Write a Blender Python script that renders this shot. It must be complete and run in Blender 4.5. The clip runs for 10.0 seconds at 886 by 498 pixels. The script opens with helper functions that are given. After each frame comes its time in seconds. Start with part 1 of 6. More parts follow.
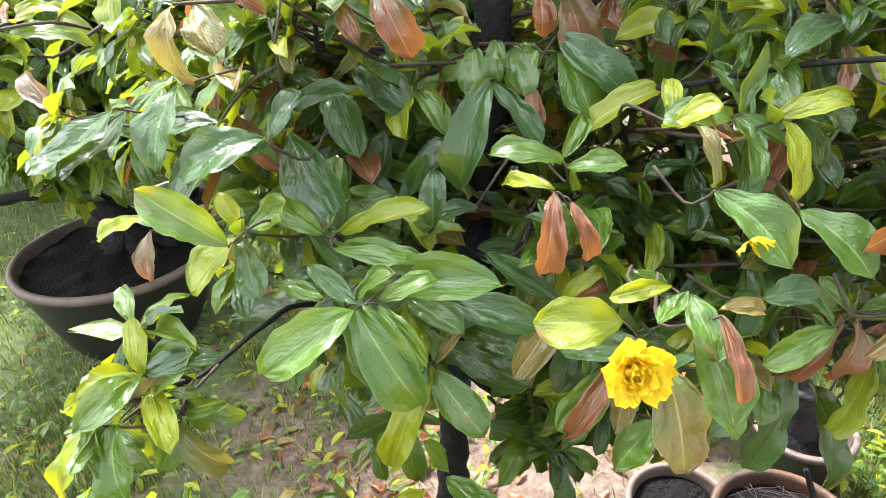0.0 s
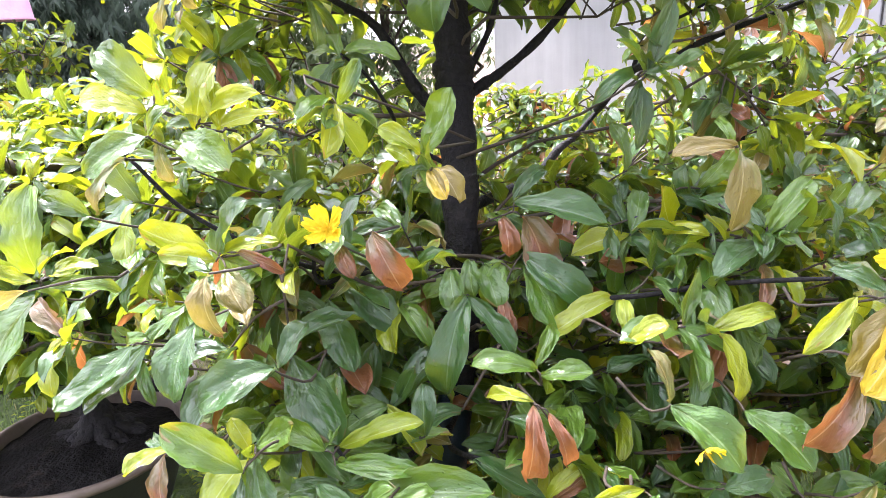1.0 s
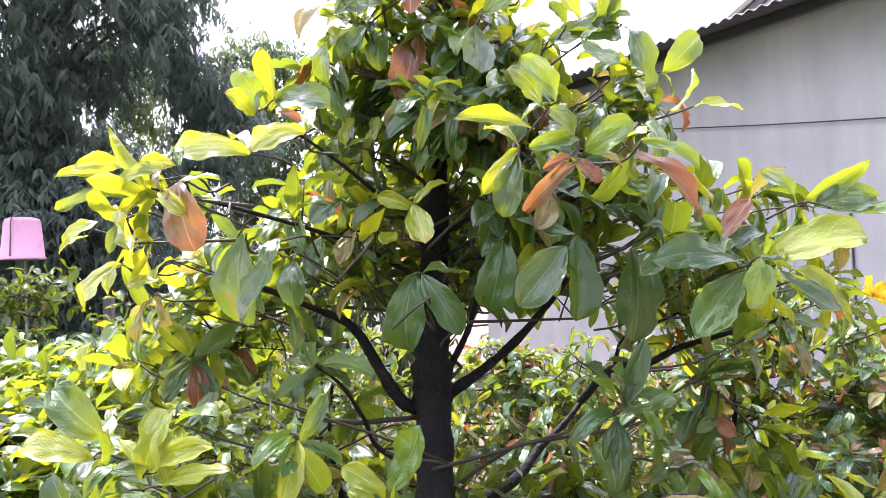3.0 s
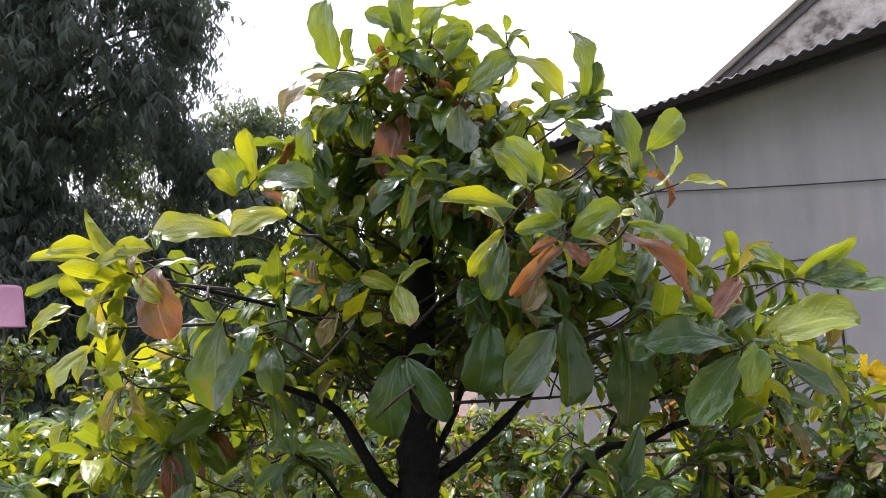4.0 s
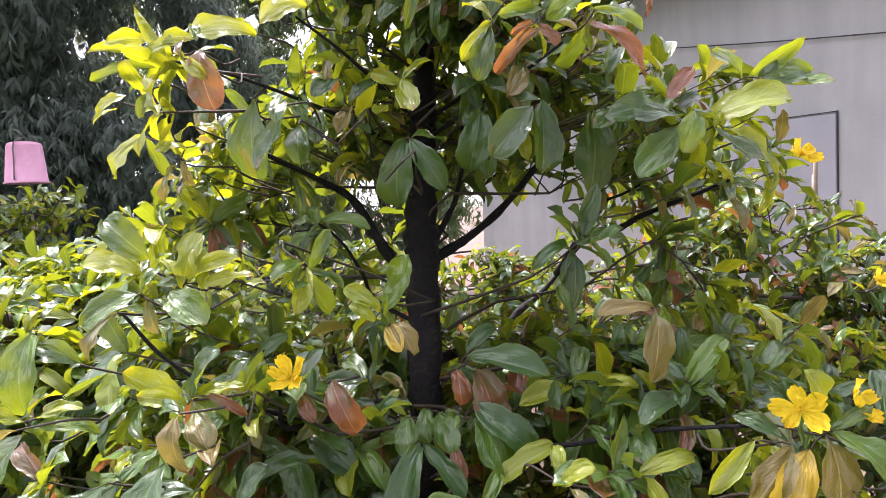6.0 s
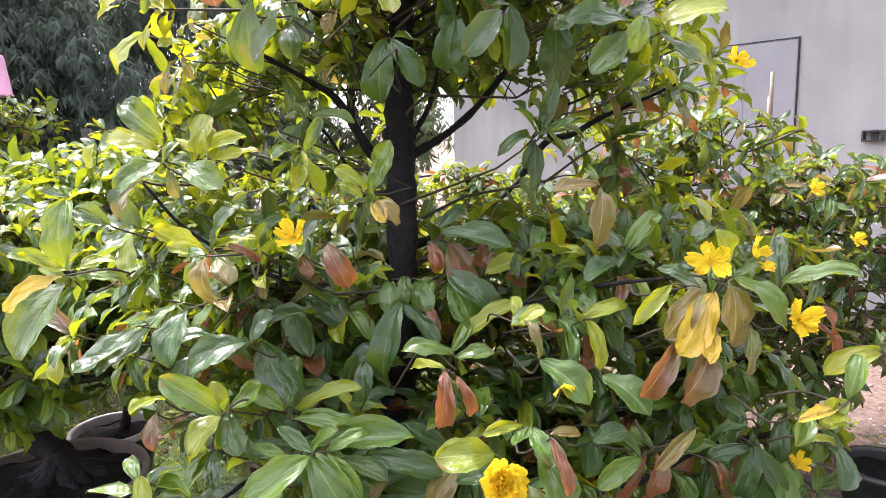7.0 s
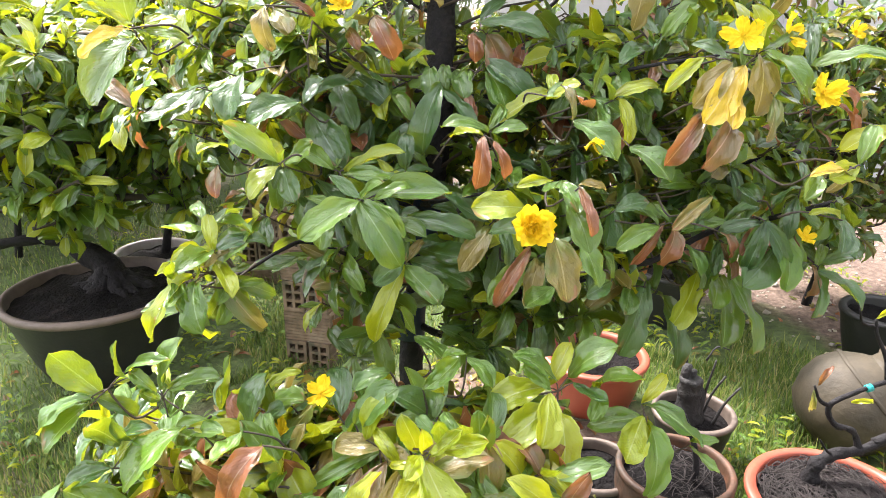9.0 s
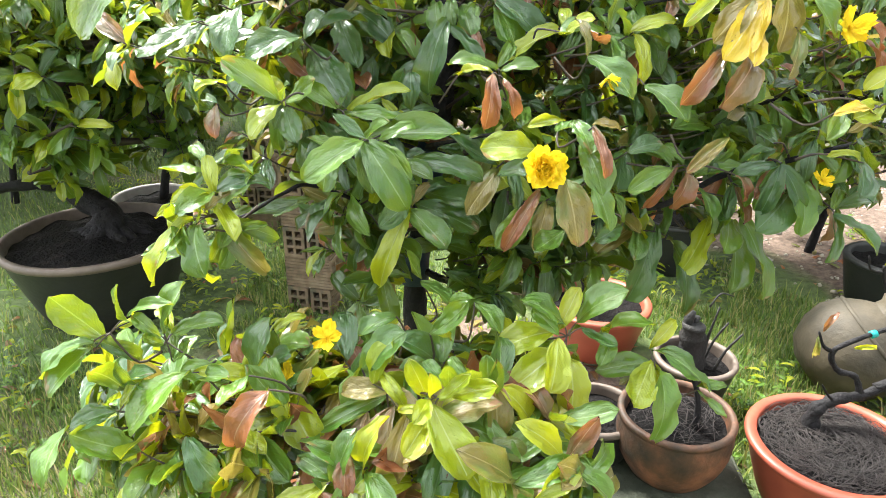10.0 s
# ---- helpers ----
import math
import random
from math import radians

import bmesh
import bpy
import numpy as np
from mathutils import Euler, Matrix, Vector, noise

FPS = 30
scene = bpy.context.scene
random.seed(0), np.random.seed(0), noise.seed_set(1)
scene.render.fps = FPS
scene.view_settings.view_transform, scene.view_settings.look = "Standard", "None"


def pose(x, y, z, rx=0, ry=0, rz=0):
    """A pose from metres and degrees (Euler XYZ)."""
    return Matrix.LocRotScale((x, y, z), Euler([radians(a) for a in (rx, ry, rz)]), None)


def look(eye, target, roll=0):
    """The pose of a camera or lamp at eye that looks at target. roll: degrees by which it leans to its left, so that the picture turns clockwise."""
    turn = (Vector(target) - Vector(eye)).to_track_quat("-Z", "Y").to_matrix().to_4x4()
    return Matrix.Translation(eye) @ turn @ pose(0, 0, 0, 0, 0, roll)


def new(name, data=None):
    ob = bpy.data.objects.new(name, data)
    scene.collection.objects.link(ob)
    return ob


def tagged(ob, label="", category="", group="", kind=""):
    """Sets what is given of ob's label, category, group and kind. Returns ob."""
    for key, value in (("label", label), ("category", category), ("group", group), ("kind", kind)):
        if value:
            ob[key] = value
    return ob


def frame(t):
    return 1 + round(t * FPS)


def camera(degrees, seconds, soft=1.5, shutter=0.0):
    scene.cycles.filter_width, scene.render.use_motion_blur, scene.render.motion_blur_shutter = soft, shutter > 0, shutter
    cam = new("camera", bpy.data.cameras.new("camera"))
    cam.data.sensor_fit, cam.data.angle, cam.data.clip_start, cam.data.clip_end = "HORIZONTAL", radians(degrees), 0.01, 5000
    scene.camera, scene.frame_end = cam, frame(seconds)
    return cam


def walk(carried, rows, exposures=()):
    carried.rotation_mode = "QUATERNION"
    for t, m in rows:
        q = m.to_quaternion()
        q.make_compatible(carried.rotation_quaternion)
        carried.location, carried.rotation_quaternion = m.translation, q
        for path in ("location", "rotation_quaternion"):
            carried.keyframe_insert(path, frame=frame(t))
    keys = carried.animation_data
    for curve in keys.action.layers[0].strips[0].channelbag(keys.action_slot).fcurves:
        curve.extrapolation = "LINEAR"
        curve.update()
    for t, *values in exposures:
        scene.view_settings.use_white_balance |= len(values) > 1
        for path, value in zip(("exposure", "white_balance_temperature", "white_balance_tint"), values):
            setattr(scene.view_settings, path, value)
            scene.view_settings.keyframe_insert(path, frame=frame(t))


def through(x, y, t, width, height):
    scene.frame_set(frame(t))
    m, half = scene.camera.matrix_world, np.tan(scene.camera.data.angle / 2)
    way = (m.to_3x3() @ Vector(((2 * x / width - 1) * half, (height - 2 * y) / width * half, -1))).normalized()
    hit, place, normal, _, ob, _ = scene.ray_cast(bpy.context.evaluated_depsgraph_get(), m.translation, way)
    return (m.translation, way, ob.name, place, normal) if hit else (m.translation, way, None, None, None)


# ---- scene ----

# ---------- camera and walk ----------
cam = camera(66.0, 10.0, soft=0.75)
PATH = [
    (0, 0.0845, -0.2012, 1.4176, 60.68, 2.01, 4.87),
    (0.5, 0.0552, -0.2304, 1.4836, 68.45, 3.39, 2.12),
    (1, 0.0619, -0.2635, 1.5238, 73.22, 3.13, 0.8),
    (1.5, 0.0860, -0.2729, 1.5545, 76.07, 2.17, 1.69),
    (2, 0.0796, -0.2489, 1.5841, 80.83, 3.29, -0.08),
    (2.5, 0.0986, -0.2156, 1.6189, 85.26, 3.12, 0.38),
    (3, 0.0994, -0.2130, 1.6551, 92.03, 2.09, 0.53),
    (4.5, 0.1068, -0.1858, 1.6878, 97.27, 2.7, -0.97),
    (5, 0.1072, -0.1971, 1.6547, 94.26, 1.7, -1.07),
    (5.5, 0.1240, -0.2565, 1.5910, 89.13, 1.82, 0.59),
    (5.7, 0.1230, -0.3057, 1.5627, 88.34, 2.61, 1.06),
    (6.8, 0.1038, -0.5115, 1.5031, 80.68, 1.29, -2.02),
    (7, 0.1034, -0.5399, 1.4806, 80.27, 1.67, -2.06),
    (7.5, 0.0854, -0.5945, 1.4272, 77.17, 1.13, -0.99),
    (8, 0.0818, -0.6381, 1.3994, 75.11, 0.79, -0.49),
    (8.5, 0.0750, -0.6538, 1.3652, 72.45, -0.3, 0.07),
    (9, 0.0698, -0.6555, 1.3335, 70.28, -0.12, 0.11),
    (9.5, 0.0643, -0.6415, 1.3246, 67.86, -0.25, -0.26),
    (10, 0.0566, -0.6341, 1.3167, 65.94, -0.26, 0.03),
]
EXPOSURES = [(0.0, 2.15, 6200, 18), (1.0, 2.3, 6000, 26), (1.5, 2.29, 5900, 30), (2.5, 2.08, 5800, 32), (3.2, 1.74, 5900, 32), (4.3, 0.32, 6100, 26), (5.0, 0.05, 6100, 28),
             (5.7, 1.07, 6200, 32), (7.0, 1.68, 6200, 30), (8.0, 1.84, 6300, 26), (9.0, 2.06, 6400, 19), (10.0, 2.12, 6300, 10)]
walk(cam, [(t, pose(x, y, z, rx, ry, rz)) for t, x, y, z, rx, ry, rz in PATH], EXPOSURES)

# ---------- sky and sun ----------
SUN_AZ, SUN_EL = radians(-38.0), radians(54.0)   # azimuth from +y towards +x, height over the horizon
world = bpy.data.worlds.new("world")
scene.world = world
world.use_nodes = True
wn = world.node_tree.nodes
sky = wn.new("ShaderNodeTexSky")
sky.sky_type = "NISHITA"
sky.sun_disc = False
sky.sun_elevation, sky.sun_rotation = SUN_EL, SUN_AZ
sky.dust_density, sky.air_density, sky.ozone_density = 3.0, 1.0, 0.8
wn["Background"].inputs["Strength"].default_value = 0.125
# a thin white cloud layer over the blue
cloud = wn.new("ShaderNodeTexNoise")
cloud.inputs["Scale"].default_value, cloud.inputs["Detail"].default_value = 2.2, 5.0
veil = wn.new("ShaderNodeValToRGB")
veil.color_ramp.elements[0].position, veil.color_ramp.elements[0].color = 0.3, (6.4, 6.4, 6.4, 1)
veil.color_ramp.elements[1].position, veil.color_ramp.elements[1].color = 0.7, (8.8, 8.8, 8.75, 1)
cover = wn.new("ShaderNodeMix")
cover.data_type = "RGBA"
cover.inputs[0].default_value = 0.8
# the cloud glows most round the hidden sun and is dullest opposite to it
toward = Vector((math.sin(SUN_AZ) * math.cos(SUN_EL), math.cos(SUN_AZ) * math.cos(SUN_EL), math.sin(SUN_EL)))
way = wn.new("ShaderNodeTexCoord")
apart = wn.new("ShaderNodeVectorMath")
apart.operation = "DOT_PRODUCT"
apart.inputs[1].default_value = toward
glow = wn.new("ShaderNodeMapRange")
glow.interpolation_type = "SMOOTHSTEP"
for key, value in ((1, -0.3), (2, 1.0), (3, 0.2), (4, 1.6)):
    glow.inputs[key].default_value = value
bright = wn.new("ShaderNodeVectorMath")
bright.operation = "SCALE"
for a, b in ((cloud.outputs["Fac"], veil.inputs["Fac"]), (sky.outputs["Color"], cover.inputs[6]), (veil.outputs["Color"], bright.inputs[0]), (way.outputs["Generated"], apart.inputs[0]),
             (apart.outputs["Value"], glow.inputs[0]), (glow.outputs[0], bright.inputs["Scale"]), (bright.outputs[0], cover.inputs[7]), (cover.outputs[2], wn["Background"].inputs["Color"])):
    world.node_tree.links.new(a, b)
sun = new("sun", bpy.data.lights.new("sun", "SUN"))
sun.data.energy, sun.data.angle, sun.data.color = 5.0, radians(14.0), (1.0, 0.96, 0.87)
sun.matrix_world = look(toward * 30, (0, 0, 0))


# ---------- materials ----------
def mat(name, rough=0.6, metal=0.0):
    m = bpy.data.materials.new(name)
    m.use_nodes = True
    b = m.node_tree.nodes["Principled BSDF"]
    b.inputs["Roughness"].default_value, b.inputs["Metallic"].default_value = rough, metal
    return m, m.node_tree.nodes, m.node_tree.links, b


def noise_node(n, l, scale, detail=4.0, vec=None, rough=0.55):
    t = n.new("ShaderNodeTexNoise")
    t.inputs["Scale"].default_value, t.inputs["Detail"].default_value, t.inputs["Roughness"].default_value = scale, detail, rough
    if vec is not None:
        l.new(vec, t.inputs["Vector"])
    return t


def ramp(n, l, fac, stops):
    r = n.new("ShaderNodeValToRGB")
    while len(r.color_ramp.elements) < len(stops):
        r.color_ramp.elements.new(0.5)
    for e, (p, c) in zip(r.color_ramp.elements, stops):
        e.position, e.color = p, (*c, 1)
    l.new(fac, r.inputs["Fac"])
    return r


def mix(n, l, fac, a, b, mode="MIX"):
    m = n.new("ShaderNodeMix")
    m.data_type, m.blend_type = "RGBA", mode
    for k, v in ((0, fac), (6, a), (7, b)):
        if isinstance(v, (int, float)):
            m.inputs[k].default_value = v
        elif isinstance(v, tuple):
            m.inputs[k].default_value = (*v, 1)
        else:
            l.new(v, m.inputs[k])
    return m.outputs[2]


def maths(n, l, op, a, b=0.0):
    m = n.new("ShaderNodeMath")
    m.operation = op
    for k, v in ((0, a), (1, b)):
        if isinstance(v, (int, float)):
            m.inputs[k].default_value = v
        else:
            l.new(v, m.inputs[k])
    return m.outputs[0]


def bump(n, l, b, height, strength, dist):
    k = n.new("ShaderNodeBump")
    k.inputs["Strength"].default_value, k.inputs["Distance"].default_value = strength, dist
    l.new(height, k.inputs["Height"])
    l.new(k.outputs["Normal"], b.inputs["Normal"])
    return k


def rough_surface(name, stops, scale, rough, bump_scale, bump_dist, coarse=None, metal=0.0):
    """A mottled surface: colour from two scales of noise, fine relief, uneven gloss."""
    m, n, l, b = mat(name, rough, metal)
    pos = n.new("ShaderNodeTexCoord").outputs["Object"]
    big = noise_node(n, l, coarse or scale / 7, 3, pos)
    fine = noise_node(n, l, scale, 6, pos)
    f = maths(n, l, "ADD", maths(n, l, "MULTIPLY", big.outputs["Fac"], 0.55), maths(n, l, "MULTIPLY", fine.outputs["Fac"], 0.45))
    l.new(ramp(n, l, f, stops).outputs["Color"], b.inputs["Base Color"])
    rel = noise_node(n, l, bump_scale, 5, pos)
    bump(n, l, b, rel.outputs["Fac"], 0.7, bump_dist)
    l.new(maths(n, l, "ADD", maths(n, l, "MULTIPLY", big.outputs["Fac"], 0.3), rough - 0.15), b.inputs["Roughness"])
    return m


def leaf_material(name, dark, light, vein, edge, through, spots=0.12, rough=0.36, clear=1.0, patch=None, thin=0.32):
    """A leathery wet leaf blade: midrib and side veins from the blade's own UV, stains, let-through light."""
    m, n, l, b = mat(name, rough)
    uv = n.new("ShaderNodeTexCoord").outputs["UV"]
    sep = n.new("ShaderNodeSeparateXYZ")
    l.new(uv, sep.inputs[0])
    u, v = sep.outputs[0], sep.outputs[1]
    across = maths(n, l, "ABSOLUTE", maths(n, l, "SUBTRACT", v, 0.5))
    info = n.new("ShaderNodeObjectInfo").outputs["Random"]
    isl = n.new("ShaderNodeNewGeometry").outputs["Random Per Island"]
    rnd = maths(n, l, "FRACT", maths(n, l, "ADD", maths(n, l, "MULTIPLY", info, 3.7), isl))
    off = n.new("ShaderNodeVectorMath")
    off.operation = "ADD"
    comb = n.new("ShaderNodeCombineXYZ")
    l.new(maths(n, l, "MULTIPLY", rnd, 40.0), comb.inputs[2])
    l.new(uv, off.inputs[0])
    l.new(comb.outputs[0], off.inputs[1])
    blot = noise_node(n, l, 2.6, 1.2, off.outputs[0], 0.4)
    col = mix(n, l, rnd, dark, light)
    col = mix(n, l, maths(n, l, "MULTIPLY", blot.outputs["Fac"], 0.55), col, mix(n, l, 0.5, light, dark))
    if patch:
        # the part near the stalk still keeps its earlier green
        turn = maths(n, l, "ADD", maths(n, l, "MULTIPLY", u, 0.7), maths(n, l, "ADD", maths(n, l, "MULTIPLY", blot.outputs["Fac"], 1.2), maths(n, l, "MULTIPLY", rnd, 0.7)))
        keep = maths(n, l, "MINIMUM", maths(n, l, "MAXIMUM", maths(n, l, "MULTIPLY", maths(n, l, "SUBTRACT", 1.3, turn), 3.0), 0.0), 0.85)
        col = mix(n, l, keep, col, patch)
    # browned tip and rim on some of the blades
    tip = maths(n, l, "GREATER_THAN", maths(n, l, "ADD", maths(n, l, "MULTIPLY", u, 0.55), maths(n, l, "MULTIPLY", blot.outputs["Fac"], 0.9)), 1.04)
    some = maths(n, l, "GREATER_THAN", maths(n, l, "FRACT", maths(n, l, "MULTIPLY", rnd, 7.3)), 0.6)
    col = mix(n, l, maths(n, l, "MULTIPLY", maths(n, l, "MULTIPLY", tip, some), 0.75), col, edge)
    dots = noise_node(n, l, 22.0, 2, off.outputs[0])
    col = mix(n, l, maths(n, l, "MULTIPLY", maths(n, l, "GREATER_THAN", dots.outputs["Fac"], 0.70), spots * 4), col, edge)
    # paler along the midrib, a thin worn margin
    near_rib = maths(n, l, "MAXIMUM", maths(n, l, "SUBTRACT", 1.0, maths(n, l, "MULTIPLY", across, 5.0)), 0.0)
    col = mix(n, l, maths(n, l, "MULTIPLY", near_rib, 0.28), col, light)
    rim = maths(n, l, "GREATER_THAN", maths(n, l, "ADD", across, maths(n, l, "MULTIPLY", maths(n, l, "SUBTRACT", dots.outputs["Fac"], 0.5), 0.06)), 0.487)
    col = mix(n, l, maths(n, l, "MULTIPLY", rim, 0.45), col, vein)
    rib = maths(n, l, "LESS_THAN", across, 0.02)
    side = maths(n, l, "SUBTRACT", maths(n, l, "MULTIPLY", u, 13.0), maths(n, l, "MULTIPLY", across, 9.0))
    side = maths(n, l, "ADD", side, maths(n, l, "MULTIPLY", blot.outputs["Fac"], 3.2))
    wav = maths(n, l, "ABSOLUTE", maths(n, l, "SUBTRACT", maths(n, l, "FRACT", side), 0.5))
    sidevein = maths(n, l, "LESS_THAN", wav, 0.045)
    col = mix(n, l, maths(n, l, "MULTIPLY", sidevein, 0.12), col, vein)
    col = mix(n, l, maths(n, l, "MULTIPLY", rib, 0.8), col, vein)
    l.new(col, b.inputs["Base Color"])
    # quilting between the veins, slow waves, and beads of rain on part of the blade
    relief = maths(n, l, "ADD", maths(n, l, "MULTIPLY", maths(n, l, "SINE", maths(n, l, "MULTIPLY", wav, 3.14)), 0.03), maths(n, l, "MULTIPLY", blot.outputs["Fac"], 2.4))
    ripple = noise_node(n, l, 9.0, 2, off.outputs[0])
    quilt = maths(n, l, "ADD", relief, maths(n, l, "MULTIPLY", ripple.outputs["Fac"], 0.34))
    long_ = n.new("ShaderNodeVectorMath")
    long_.operation = "MULTIPLY"
    long_.inputs[1].default_value = (2.5, 1.0, 1.0)
    l.new(off.outputs[0], long_.inputs[0])
    bead = n.new("ShaderNodeTexVoronoi")
    bead.inputs["Scale"].default_value, bead.inputs["Randomness"].default_value = 9.0, 1.0
    l.new(long_.outputs[0], bead.inputs["Vector"])
    drop = maths(n, l, "MAXIMUM", maths(n, l, "SUBTRACT", 0.26, bead.outputs["Distance"]), 0.0)
    wet = maths(n, l, "GREATER_THAN", ripple.outputs["Fac"], 0.54)
    quilt = maths(n, l, "ADD", quilt, maths(n, l, "MULTIPLY", maths(n, l, "MULTIPLY", drop, wet), 0.7))
    k = bump(n, l, b, quilt, 0.85, 0.006)
    l.new(k.outputs["Normal"], b.inputs["Coat Normal"])
    l.new(maths(n, l, "ADD", maths(n, l, "MULTIPLY", blot.outputs["Fac"], 0.35), rough - 0.14), b.inputs["Roughness"])
    l.new(maths(n, l, "ADD", maths(n, l, "MULTIPLY", ripple.outputs["Fac"], 0.13), 0.0), b.inputs["Coat Roughness"])
    b.inputs["Specular IOR Level"].default_value = 0.25
    b.inputs["Coat Weight"].default_value = clear
    b.inputs["Coat IOR"].default_value = 1.54
    tr = n.new("ShaderNodeBsdfTranslucent")
    l.new(mix(n, l, 0.6, col, through), tr.inputs["Color"])
    ms = n.new("ShaderNodeMixShader")
    ms.inputs[0].default_value = thin
    l.new(b.outputs[0], ms.inputs[1])
    l.new(tr.outputs[0], ms.inputs[2])
    l.new(ms.outputs[0], n["Material Output"].inputs["Surface"])
    return m


LEAF = {
    "green": leaf_material("leaf_green", (0.034, 0.105, 0.016), (0.105, 0.215, 0.02), (0.2, 0.3, 0.1), (0.2, 0.1, 0.04), (0.52, 0.56, 0.0), thin=0.32),
    # also given to leaves that lie in shade, not only to dark ones
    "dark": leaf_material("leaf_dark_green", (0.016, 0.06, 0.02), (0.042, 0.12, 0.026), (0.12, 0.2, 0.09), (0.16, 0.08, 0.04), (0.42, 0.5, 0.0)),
    # young leaves, and backlit ones whose glow is put into this colour
    "lime": leaf_material("leaf_lime", (0.17, 0.26, 0.008), (0.33, 0.38, 0.012), (0.42, 0.5, 0.13), (0.35, 0.16, 0.04), (0.74, 0.7, 0.0), thin=0.38),
    "bronze": leaf_material("leaf_bronze", (0.1, 0.036, 0.02), (0.27, 0.1, 0.04), (0.4, 0.24, 0.14), (0.09, 0.05, 0.03), (0.66, 0.24, 0.05), 0.2, patch=(0.12, 0.11, 0.04)),
    "olive": leaf_material("leaf_olive", (0.12, 0.12, 0.02), (0.24, 0.18, 0.045), (0.4, 0.34, 0.14), (0.26, 0.1, 0.05), (0.42, 0.32, 0.05), 0.3, patch=(0.1, 0.16, 0.03)),
    "yellow": leaf_material("leaf_yellow", (0.6, 0.42, 0.03), (0.7, 0.5, 0.05), (0.7, 0.55, 0.2), (0.4, 0.2, 0.06), (0.8, 0.6, 0.03), 0.25, patch=(0.34, 0.27, 0.05)),
}
PETAL = leaf_material("petal_yellow", (0.85, 0.58, 0.01), (0.9, 0.68, 0.02), (0.85, 0.55, 0.01), (0.8, 0.45, 0.01), (0.95, 0.75, 0.03), 0.0, 0.5, 0.05)
# bluer than the foliage itself: haze before the far trees put into the colour
FARLEAF = leaf_material("leaf_far_hazy", (0.06, 0.09, 0.075), (0.12, 0.165, 0.12), (0.14, 0.18, 0.13), (0.1, 0.1, 0.07), (0.16, 0.22, 0.15), 0.05, 0.6, 0.25, thin=0.42)
PALELEAF = leaf_material("leaf_mid_green", (0.07, 0.12, 0.06), (0.14, 0.2, 0.1), (0.15, 0.2, 0.1), (0.12, 0.1, 0.06), (0.24, 0.32, 0.1), 0.05, 0.6, 0.25, thin=0.45)
BARK = rough_surface("wet_bark", [(0.3, (0.005, 0.005, 0.006)), (0.55, (0.012, 0.011, 0.012)), (0.8, (0.04, 0.035, 0.03))], 45, 0.75, 70, 0.012)
BARK.node_tree.nodes["Principled BSDF"].inputs["Specular IOR Level"].default_value = 0.25
TWIG = rough_surface("twig_bark", [(0.3, (0.022, 0.017, 0.012)), (0.6, (0.055, 0.04, 0.026)), (0.8, (0.11, 0.085, 0.055))], 90, 0.75, 200, 0.002)
SOIL = rough_surface("pot_soil", [(0.35, (0.003, 0.003, 0.003)), (0.58, (0.009, 0.008, 0.008)), (0.75, (0.045, 0.034, 0.026))], 45, 0.7, 70, 0.03)
SOIL.node_tree.nodes["Principled BSDF"].inputs["Specular IOR Level"].default_value = 0.08
ROOT = rough_surface("dry_roots", [(0.3, (0.01, 0.008, 0.008)), (0.6, (0.034, 0.027, 0.025)), (0.85, (0.12, 0.1, 0.09))], 40, 0.8, 100, 0.002)
BLACKPOT = rough_surface("black_pot", [(0.3, (0.008, 0.0095, 0.009)), (0.6, (0.017, 0.018, 0.016)), (0.85, (0.045, 0.042, 0.037))], 22, 0.55, 60, 0.002)
GREYRIM = rough_surface("worn_rim", [(0.3, (0.1, 0.09, 0.085)), (0.6, (0.17, 0.155, 0.145)), (0.85, (0.27, 0.25, 0.23))], 30, 0.6, 80, 0.001)
PALERIM = rough_surface("pale_worn_rim", [(0.3, (0.22, 0.2, 0.185)), (0.55, (0.36, 0.335, 0.31)), (0.8, (0.48, 0.45, 0.42))], 26, 0.6, 80, 0.001)
POTLIP = rough_surface("worn_brown_lip", [(0.3, (0.06, 0.045, 0.035)), (0.6, (0.13, 0.1, 0.08)), (0.85, (0.2, 0.165, 0.14))], 30, 0.6, 80, 0.002)
TERRA = rough_surface("terracotta_plastic", [(0.3, (0.24, 0.05, 0.028)), (0.6, (0.32, 0.075, 0.04)), (0.85, (0.4, 0.14, 0.085))], 14, 0.45, 40, 0.001)
CLAY = rough_surface("old_clay", [(0.38, (0.016, 0.014, 0.008)), (0.5, (0.065, 0.03, 0.014)), (0.63, (0.19, 0.075, 0.035))], 18, 0.65, 60, 0.003)
JAR = rough_surface("stoneware", [(0.35, (0.022, 0.019, 0.01)), (0.52, (0.055, 0.044, 0.026)), (0.7, (0.11, 0.09, 0.056))], 14, 0.7, 50, 0.004)
BRICK = rough_surface("hollow_brick", [(0.36, (0.07, 0.065, 0.04)), (0.5, (0.17, 0.12, 0.075)), (0.66, (0.26, 0.215, 0.15))], 26, 0.85, 120, 0.003, 4)
MORTAR = rough_surface("mortar", [(0.3, (0.26, 0.24, 0.19)), (0.6, (0.4, 0.37, 0.3)), (0.85, (0.5, 0.46, 0.38))], 40, 0.9, 120, 0.004)
STONE = rough_surface("mossy_block", [(0.3, (0.012, 0.02, 0.008)), (0.55, (0.035, 0.04, 0.026)), (0.85, (0.09, 0.085, 0.07))], 30, 0.9, 60, 0.01)
OLDRENDER = rough_surface("peeling_render", [(0.4, (0.2, 0.17, 0.15)), (0.48, (0.58, 0.53, 0.47)), (0.58, (0.8, 0.76, 0.7))], 7, 0.9, 40, 0.01, coarse=2.2)
